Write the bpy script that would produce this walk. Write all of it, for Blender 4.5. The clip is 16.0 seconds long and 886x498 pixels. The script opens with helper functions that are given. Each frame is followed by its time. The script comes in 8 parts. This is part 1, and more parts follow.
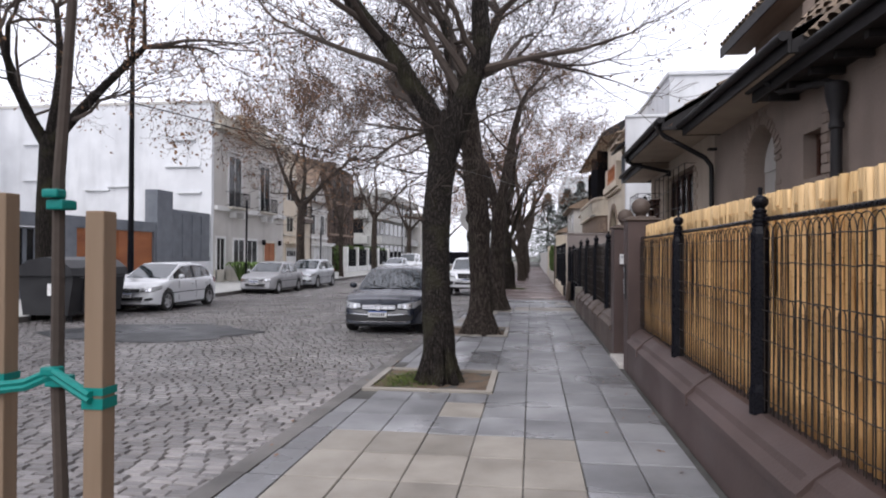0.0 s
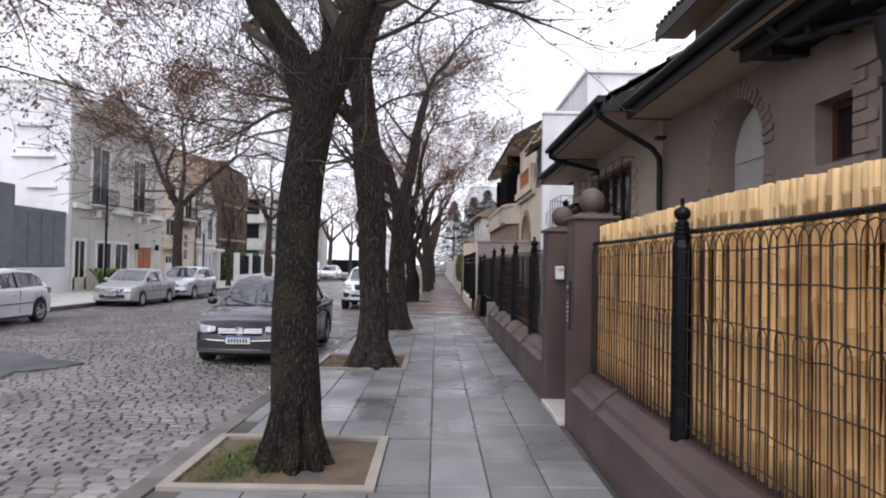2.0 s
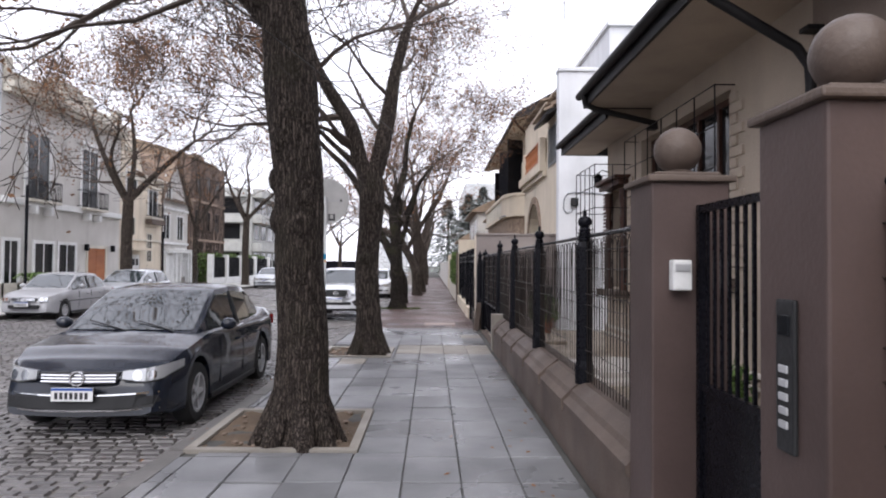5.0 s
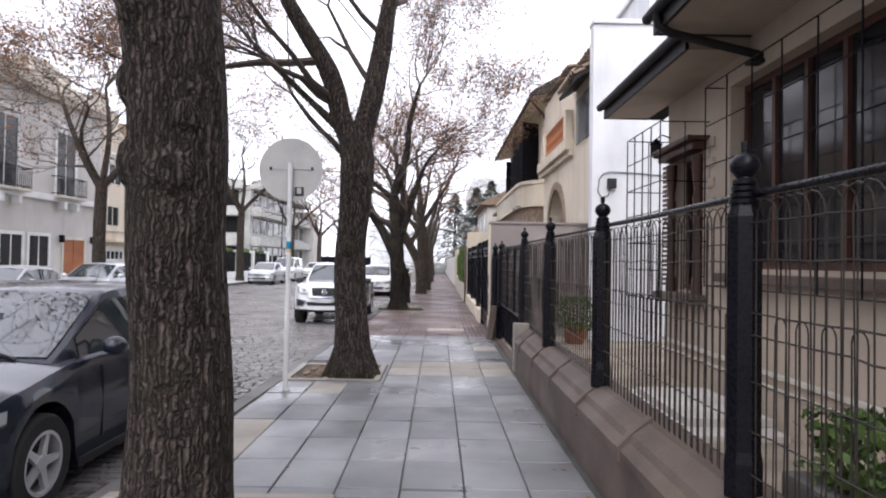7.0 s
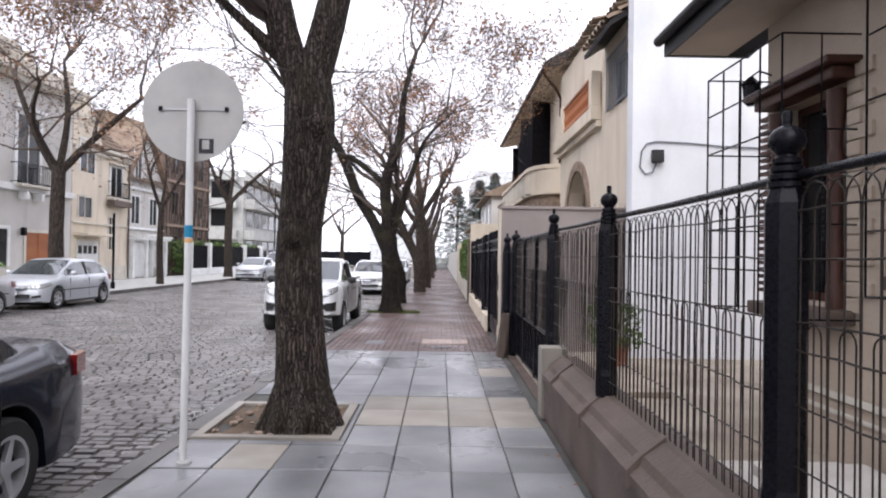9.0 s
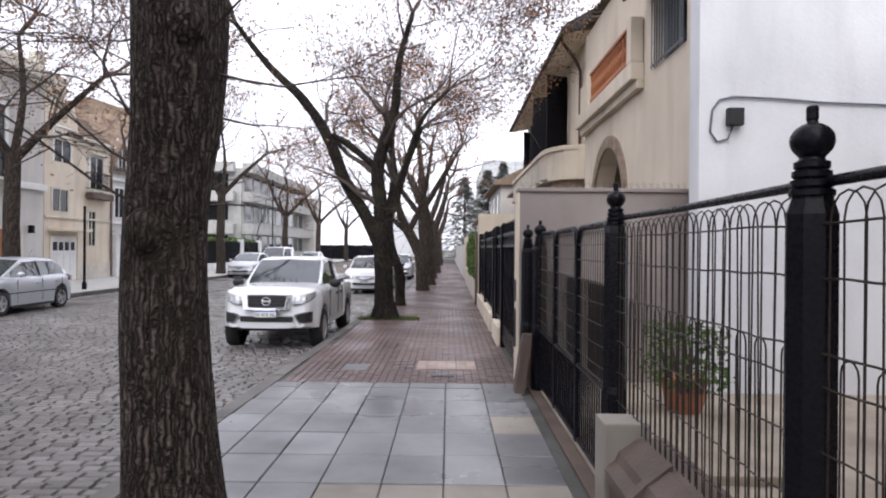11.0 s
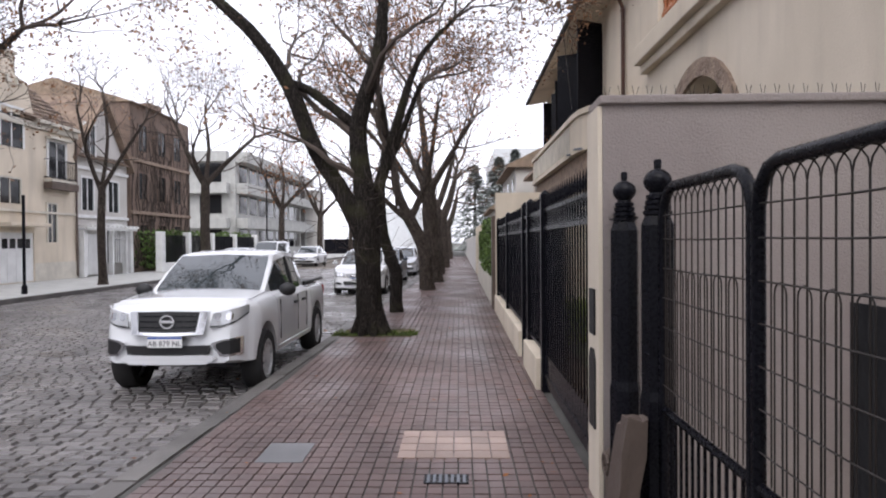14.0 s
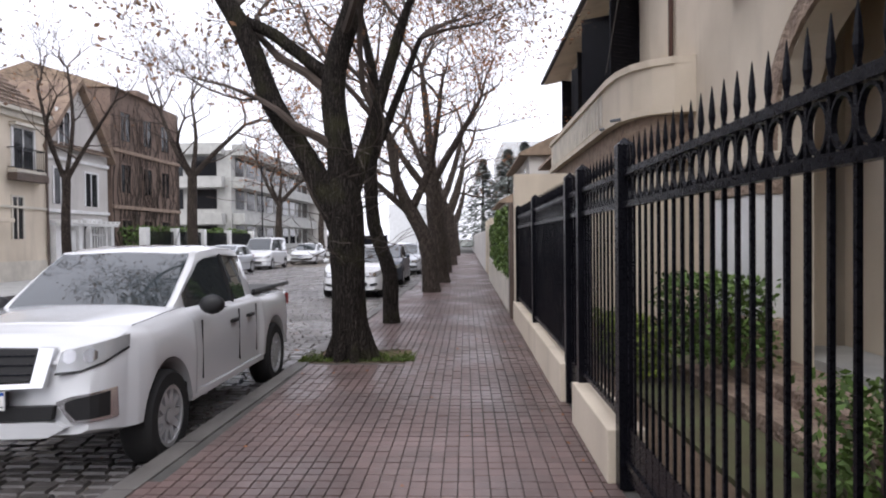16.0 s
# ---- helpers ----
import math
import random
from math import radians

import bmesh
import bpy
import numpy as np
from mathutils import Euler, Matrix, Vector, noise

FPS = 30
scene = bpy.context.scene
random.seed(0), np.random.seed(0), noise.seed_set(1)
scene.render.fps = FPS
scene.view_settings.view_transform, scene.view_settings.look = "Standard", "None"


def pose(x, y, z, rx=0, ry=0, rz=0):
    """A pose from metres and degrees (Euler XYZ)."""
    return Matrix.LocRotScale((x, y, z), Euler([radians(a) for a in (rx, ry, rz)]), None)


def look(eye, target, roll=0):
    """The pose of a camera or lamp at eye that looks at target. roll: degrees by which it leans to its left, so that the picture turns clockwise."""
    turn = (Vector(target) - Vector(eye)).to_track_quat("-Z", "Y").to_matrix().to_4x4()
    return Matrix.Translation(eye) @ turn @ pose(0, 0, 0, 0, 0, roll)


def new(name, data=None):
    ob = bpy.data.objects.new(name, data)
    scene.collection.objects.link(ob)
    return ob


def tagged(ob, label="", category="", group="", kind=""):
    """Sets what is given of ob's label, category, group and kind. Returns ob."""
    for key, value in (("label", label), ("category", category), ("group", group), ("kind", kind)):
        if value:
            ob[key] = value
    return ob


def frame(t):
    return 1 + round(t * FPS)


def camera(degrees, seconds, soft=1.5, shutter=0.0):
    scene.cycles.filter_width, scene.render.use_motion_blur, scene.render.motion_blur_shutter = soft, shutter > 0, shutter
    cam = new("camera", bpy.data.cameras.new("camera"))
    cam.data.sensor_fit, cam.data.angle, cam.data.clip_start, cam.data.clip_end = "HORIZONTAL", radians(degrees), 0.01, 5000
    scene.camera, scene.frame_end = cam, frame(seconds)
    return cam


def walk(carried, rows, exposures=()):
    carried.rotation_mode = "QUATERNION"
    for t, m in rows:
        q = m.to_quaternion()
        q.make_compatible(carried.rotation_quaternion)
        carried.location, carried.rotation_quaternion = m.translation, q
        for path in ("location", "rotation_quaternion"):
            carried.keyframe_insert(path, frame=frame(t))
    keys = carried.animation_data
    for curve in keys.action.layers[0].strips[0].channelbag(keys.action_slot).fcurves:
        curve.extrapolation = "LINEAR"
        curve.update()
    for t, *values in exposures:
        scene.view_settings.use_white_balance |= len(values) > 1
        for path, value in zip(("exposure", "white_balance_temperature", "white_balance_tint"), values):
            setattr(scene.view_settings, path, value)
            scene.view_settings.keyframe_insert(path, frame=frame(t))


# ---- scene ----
cam = camera(68.9, 16.0, soft=2.0)
PATH = [
    (0, (-0.002, -0.424, 1.642), (-0.273, 1.558, 1.659), 0.3),
    (0.5, (-0.082, 0.318, 1.657), (-0.174, 2.316, 1.686), 0.1),
    (1, (-0.108, 1.034, 1.649), (-0.125, 3.034, 1.681), 0.5),
    (1.5, (-0.09, 1.744, 1.645), (-0.092, 3.743, 1.689), 0.7),
    (2, (-0.029, 2.49, 1.66), (-0.01, 4.489, 1.707), 1.0),
    (2.5, (0.0, 3.225, 1.658), (0.044, 5.224, 1.71), 1.1),
    (3, (0.067, 3.961, 1.653), (0.112, 5.96, 1.707), 0.9),
    (3.5, (0.084, 4.724, 1.633), (0.13, 6.723, 1.686), 0.7),
    (4, (0.151, 5.499, 1.626), (0.192, 7.498, 1.68), 0.5),
    (6.5, (0.162, 9.073, 1.601), (0.183, 11.073, 1.641), 0.8),
    (7, (0.184, 9.835, 1.578), (0.199, 11.835, 1.617), 0.9),
    (7.5, (0.171, 10.578, 1.55), (0.179, 12.578, 1.586), 0.9),
    (8, (0.198, 11.323, 1.573), (0.205, 13.322, 1.606), 1.0),
    (8.5, (0.25, 12.02, 1.575), (0.254, 14.02, 1.604), 0.9),
    (9, (0.288, 12.738, 1.586), (0.295, 14.738, 1.609), 0.9),
    (11.5, (0.421, 16.122, 1.687), (0.397, 18.122, 1.68), 0.3),
    (12, (0.396, 16.8, 1.665), (0.373, 18.8, 1.653), 0.0),
    (12.5, (0.437, 17.494, 1.665), (0.409, 19.494, 1.652), -0.1),
    (13, (0.411, 18.215, 1.65), (0.377, 20.214, 1.634), -0.3),
    (13.5, (0.408, 18.948, 1.617), (0.37, 20.947, 1.595), -0.3),
    (14, (0.444, 19.676, 1.593), (0.395, 21.675, 1.571), -0.4),
    (14.5, (0.453, 20.437, 1.583), (0.402, 22.436, 1.558), -0.4),
    (15, (0.467, 21.168, 1.578), (0.409, 23.167, 1.551), -0.3),
    (15.5, (0.441, 21.812, 1.549), (0.379, 23.811, 1.519), -0.3),
    (16, (0.394, 22.58, 1.536), (0.323, 24.579, 1.504), -0.6),
]
EXPOSURES = [(0, 0.44), (2, 0.58), (4, 0.74), (7, 1.06), (9, 1.12), (11.5, 0.74), (12.5, 0.64), (14.5, 0.78), (16, 0.72)]
walk(cam, [(t, look(eye, target, roll)) for t, eye, target, roll in PATH], [(t, stops, 6350, 12) for t, stops in EXPOSURES])

# ---- light: an overcast winter day ----
world = bpy.data.worlds.new("overcast_sky")
scene.world = world
world.use_nodes = True
wn, wl = world.node_tree.nodes, world.node_tree.links
wn.clear()
w_out, w_bg = wn.new("ShaderNodeOutputWorld"), wn.new("ShaderNodeBackground")
w_sky, w_hsv = wn.new("ShaderNodeTexSky"), wn.new("ShaderNodeHueSaturation")
w_sky.sky_type, w_sky.sun_disc = "NISHITA", False
w_sky.sun_elevation, w_sky.sun_rotation = radians(48), radians(200)
w_sky.air_density, w_sky.dust_density, w_sky.ozone_density = 1.0, 1.0, 1.0
w_hsv.inputs["Saturation"].default_value = 0.3
w_mix = wn.new("ShaderNodeMix")  # the cloud cover evens out and whitens the clear sky
w_mix.data_type = "RGBA"
w_mix.inputs[0].default_value, w_mix.inputs[7].default_value = 0.8, (8.6, 8.6, 9.5, 1)
w_bg.inputs["Strength"].default_value = 0.13
wl.new(w_sky.outputs[0], w_hsv.inputs["Color"])
wl.new(w_hsv.outputs[0], w_mix.inputs[6])
wl.new(w_mix.outputs[2], w_bg.inputs["Color"])
wl.new(w_bg.outputs[0], w_out.inputs["Surface"])
sun = new("sun", bpy.data.lights.new("sun", "SUN"))
sun.data.energy, sun.data.angle, sun.data.color = 1.4, radians(50), (1.0, 0.97, 0.93)
sun.matrix_world = look((0, 0, 30), (5, 25, 0))

# ---- materials ----


def mat(name, a, b=None, rough=0.75, scale=2.0, fine=40.0, bump=0.25, metal=0.0, rnd=0.0, island=0.0, wet=0.0, depth=0.01, stretch=(1, 1, 1), coat=0.0, streak=0.0, spec=0.3):
    """Two-scale mottled surface between colours a and b; rnd and island vary single pieces; wet: share of damp, glossy patches."""
    m = bpy.data.materials.new(name)
    m.use_nodes = True
    n, l = m.node_tree.nodes, m.node_tree.links
    p = n["Principled BSDF"]
    b = b or tuple(c * 0.72 for c in a)
    geo, mapp = n.new("ShaderNodeNewGeometry"), n.new("ShaderNodeMapping")
    mapp.inputs["Scale"].default_value = stretch
    l.new(geo.outputs["Position"], mapp.inputs["Vector"])
    big, small = n.new("ShaderNodeTexNoise"), n.new("ShaderNodeTexNoise")
    for t, s, d in ((big, scale, 4), (small, fine, 3)):
        t.inputs["Scale"].default_value, t.inputs["Detail"].default_value = s, d
        l.new(mapp.outputs[0], t.inputs["Vector"])
    mixf = n.new("ShaderNodeMath")
    mixf.operation = "MULTIPLY_ADD"
    mixf.inputs[1].default_value, mixf.use_clamp = 0.45, True
    l.new(small.outputs["Fac"], mixf.inputs[0])
    ramp = n.new("ShaderNodeMapRange")
    ramp.inputs["From Min"].default_value, ramp.inputs["From Max"].default_value = 0.32, 0.68
    ramp.inputs["To Min"].default_value, ramp.inputs["To Max"].default_value = -0.22, 0.78
    l.new(big.outputs["Fac"], ramp.inputs["Value"])
    l.new(ramp.outputs[0], mixf.inputs[2])
    mix = n.new("ShaderNodeMix")
    mix.data_type = "RGBA"
    mix.inputs[6].default_value, mix.inputs[7].default_value = (*a, 1), (*b, 1)
    l.new(mixf.outputs[0], mix.inputs[0])
    col = mix.outputs[2]
    for amount, node, sock in ((rnd, "ShaderNodeObjectInfo", "Random"), (island, "ShaderNodeNewGeometry", "Random Per Island")):
        if amount:
            src, mr, hs = n.new(node), n.new("ShaderNodeMapRange"), n.new("ShaderNodeHueSaturation")
            mr.inputs["To Min"].default_value, mr.inputs["To Max"].default_value = 1 - amount, 1 + amount
            l.new(src.outputs[sock], mr.inputs["Value"])
            l.new(mr.outputs[0], hs.inputs["Value"])
            l.new(col, hs.inputs["Color"])
            col = hs.outputs[0]
    if streak:
        sm, st, sr, sx = n.new("ShaderNodeMapping"), n.new("ShaderNodeTexNoise"), n.new("ShaderNodeMapRange"), n.new("ShaderNodeMix")
        sm.inputs["Scale"].default_value = (1.7, 1.7, 0.3)
        l.new(geo.outputs["Position"], sm.inputs["Vector"])
        l.new(sm.outputs[0], st.inputs["Vector"])
        st.inputs["Scale"].default_value, st.inputs["Detail"].default_value = 1.0, 5
        sr.inputs["From Min"].default_value, sr.inputs["From Max"].default_value = 0.5, 0.72
        sr.inputs["To Max"].default_value = streak
        l.new(st.outputs["Fac"], sr.inputs["Value"])
        sx.data_type = "RGBA"
        l.new(sr.outputs[0], sx.inputs[0])
        l.new(col, sx.inputs[6])
        sx.inputs[7].default_value = (*(c * 0.45 for c in b), 1)
        col = sx.outputs[2]
    l.new(col, p.inputs["Base Color"])
    p.inputs["Metallic"].default_value = metal
    p.inputs["Coat Weight"].default_value = coat
    p.inputs["Specular IOR Level"].default_value = spec
    if wet:
        wn2, wr = n.new("ShaderNodeTexNoise"), n.new("ShaderNodeMapRange")
        wn2.inputs["Scale"].default_value, wn2.inputs["Detail"].default_value = 0.7, 5
        l.new(geo.outputs["Position"], wn2.inputs["Vector"])
        wr.inputs["From Min"].default_value, wr.inputs["From Max"].default_value = 0.38, 0.62
        wr.inputs["To Min"].default_value, wr.inputs["To Max"].default_value = rough, max(0.12, rough - wet)
        l.new(wn2.outputs["Fac"], wr.inputs["Value"])
        l.new(wr.outputs[0], p.inputs["Roughness"])
    else:
        rr = n.new("ShaderNodeMapRange")
        rr.inputs["To Min"].default_value, rr.inputs["To Max"].default_value = max(0.02, rough - 0.08), min(1, rough + 0.08)
        l.new(small.outputs["Fac"], rr.inputs["Value"])
        l.new(rr.outputs[0], p.inputs["Roughness"])
    if bump:
        bp = n.new("ShaderNodeBump")
        bp.inputs["Strength"].default_value, bp.inputs["Distance"].default_value = bump, depth
        l.new(small.outputs["Fac"], bp.inputs["Height"])
        l.new(bp.outputs[0], p.inputs["Normal"])
    return m


def bark_mat(name, ridge, fissure, moss=0.0):
    """Long vertical ridges with dark fissures between, from stretched and warped cells."""
    m = bpy.data.materials.new(name)
    m.use_nodes = True
    n, l = m.node_tree.nodes, m.node_tree.links
    p = n["Principled BSDF"]
    geo, mp = n.new("ShaderNodeNewGeometry"), n.new("ShaderNodeMapping")
    mp.inputs["Scale"].default_value = (1, 1, 0.09)
    l.new(geo.outputs["Position"], mp.inputs["Vector"])
    warp, add = n.new("ShaderNodeTexNoise"), n.new("ShaderNodeMixRGB")
    warp.inputs["Scale"].default_value, warp.inputs["Detail"].default_value = 16.0, 4
    l.new(geo.outputs["Position"], warp.inputs["Vector"])
    add.blend_type = "ADD"
    add.inputs[0].default_value = 0.05
    l.new(mp.outputs[0], add.inputs[1])
    l.new(warp.outputs["Color"], add.inputs[2])
    vo, fine = n.new("ShaderNodeTexVoronoi"), n.new("ShaderNodeTexNoise")
    vo.feature = "DISTANCE_TO_EDGE"
    vo.inputs["Scale"].default_value = 36.0
    fine.inputs["Scale"].default_value, fine.inputs["Detail"].default_value = 70.0, 4
    l.new(add.outputs[0], vo.inputs["Vector"])
    l.new(mp.outputs[0], fine.inputs["Vector"])
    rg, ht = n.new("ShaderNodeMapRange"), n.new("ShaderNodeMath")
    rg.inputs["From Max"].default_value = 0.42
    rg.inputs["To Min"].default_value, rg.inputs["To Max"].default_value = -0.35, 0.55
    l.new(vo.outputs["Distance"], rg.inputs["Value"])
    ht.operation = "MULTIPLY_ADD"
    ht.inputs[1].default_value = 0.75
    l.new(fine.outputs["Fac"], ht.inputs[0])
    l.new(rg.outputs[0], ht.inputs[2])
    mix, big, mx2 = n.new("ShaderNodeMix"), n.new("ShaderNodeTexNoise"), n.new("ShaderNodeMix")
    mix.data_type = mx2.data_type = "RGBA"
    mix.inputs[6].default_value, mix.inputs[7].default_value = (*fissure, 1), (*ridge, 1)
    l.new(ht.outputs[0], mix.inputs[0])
    big.inputs["Scale"].default_value, big.inputs["Detail"].default_value = 2.2, 5
    l.new(geo.outputs["Position"], big.inputs["Vector"])
    br = n.new("ShaderNodeMapRange")
    br.inputs["From Min"].default_value, br.inputs["From Max"].default_value, br.inputs["To Max"].default_value = 0.52, 0.7, 0.55
    l.new(big.outputs["Fac"], br.inputs["Value"])
    l.new(br.outputs[0], mx2.inputs[0])
    l.new(mix.outputs[2], mx2.inputs[6])
    mx2.inputs[7].default_value = (0.05 + moss * 0.03, 0.045 + moss * 0.04, 0.03, 1)
    l.new(mx2.outputs[2], p.inputs["Base Color"])
    p.inputs["Roughness"].default_value = 0.85
    p.inputs["Specular IOR Level"].default_value = 0.15
    bp = n.new("ShaderNodeBump")
    bp.inputs["Strength"].default_value, bp.inputs["Distance"].default_value = 1.0, 0.05
    l.new(ht.outputs[0], bp.inputs["Height"])
    l.new(bp.outputs[0], p.inputs["Normal"])
    return m


def leaf_mat(name, a, b):
    """Thin leaves that let light through; each leaf has a tone of its own."""
    m = bpy.data.materials.new(name)
    m.use_nodes = True
    n, l = m.node_tree.nodes, m.node_tree.links
    n.remove(n["Principled BSDF"])
    geo, mix, dif, tra, sh = (n.new(k) for k in ("ShaderNodeNewGeometry", "ShaderNodeMix", "ShaderNodeBsdfDiffuse", "ShaderNodeBsdfTranslucent", "ShaderNodeMixShader"))
    mix.data_type = "RGBA"
    mix.inputs[6].default_value, mix.inputs[7].default_value = (*a, 1), (*b, 1)
    l.new(geo.outputs["Random Per Island"], mix.inputs[0])
    for k in (dif, tra):
        l.new(mix.outputs[2], k.inputs["Color"])
    sh.inputs[0].default_value = 0.45
    l.new(dif.outputs[0], sh.inputs[1])
    l.new(tra.outputs[0], sh.inputs[2])
    l.new(sh.outputs[0], n["Material Output"].inputs["Surface"])
    return m


def glass_mat(name, tint=(0.02, 0.025, 0.03), rough=0.03, coat=0.6):
    m = bpy.data.materials.new(name)
    m.use_nodes = True
    p = m.node_tree.nodes["Principled BSDF"]
    p.inputs["Base Color"].default_value = (*tint, 1)
    p.inputs["Roughness"].default_value = rough
    p.inputs["Specular IOR Level"].default_value = 0.8 if coat else 0.35
    p.inputs["Coat Weight"].default_value = coat
    p.inputs["Coat Roughness"].default_value = 0.02
    return m


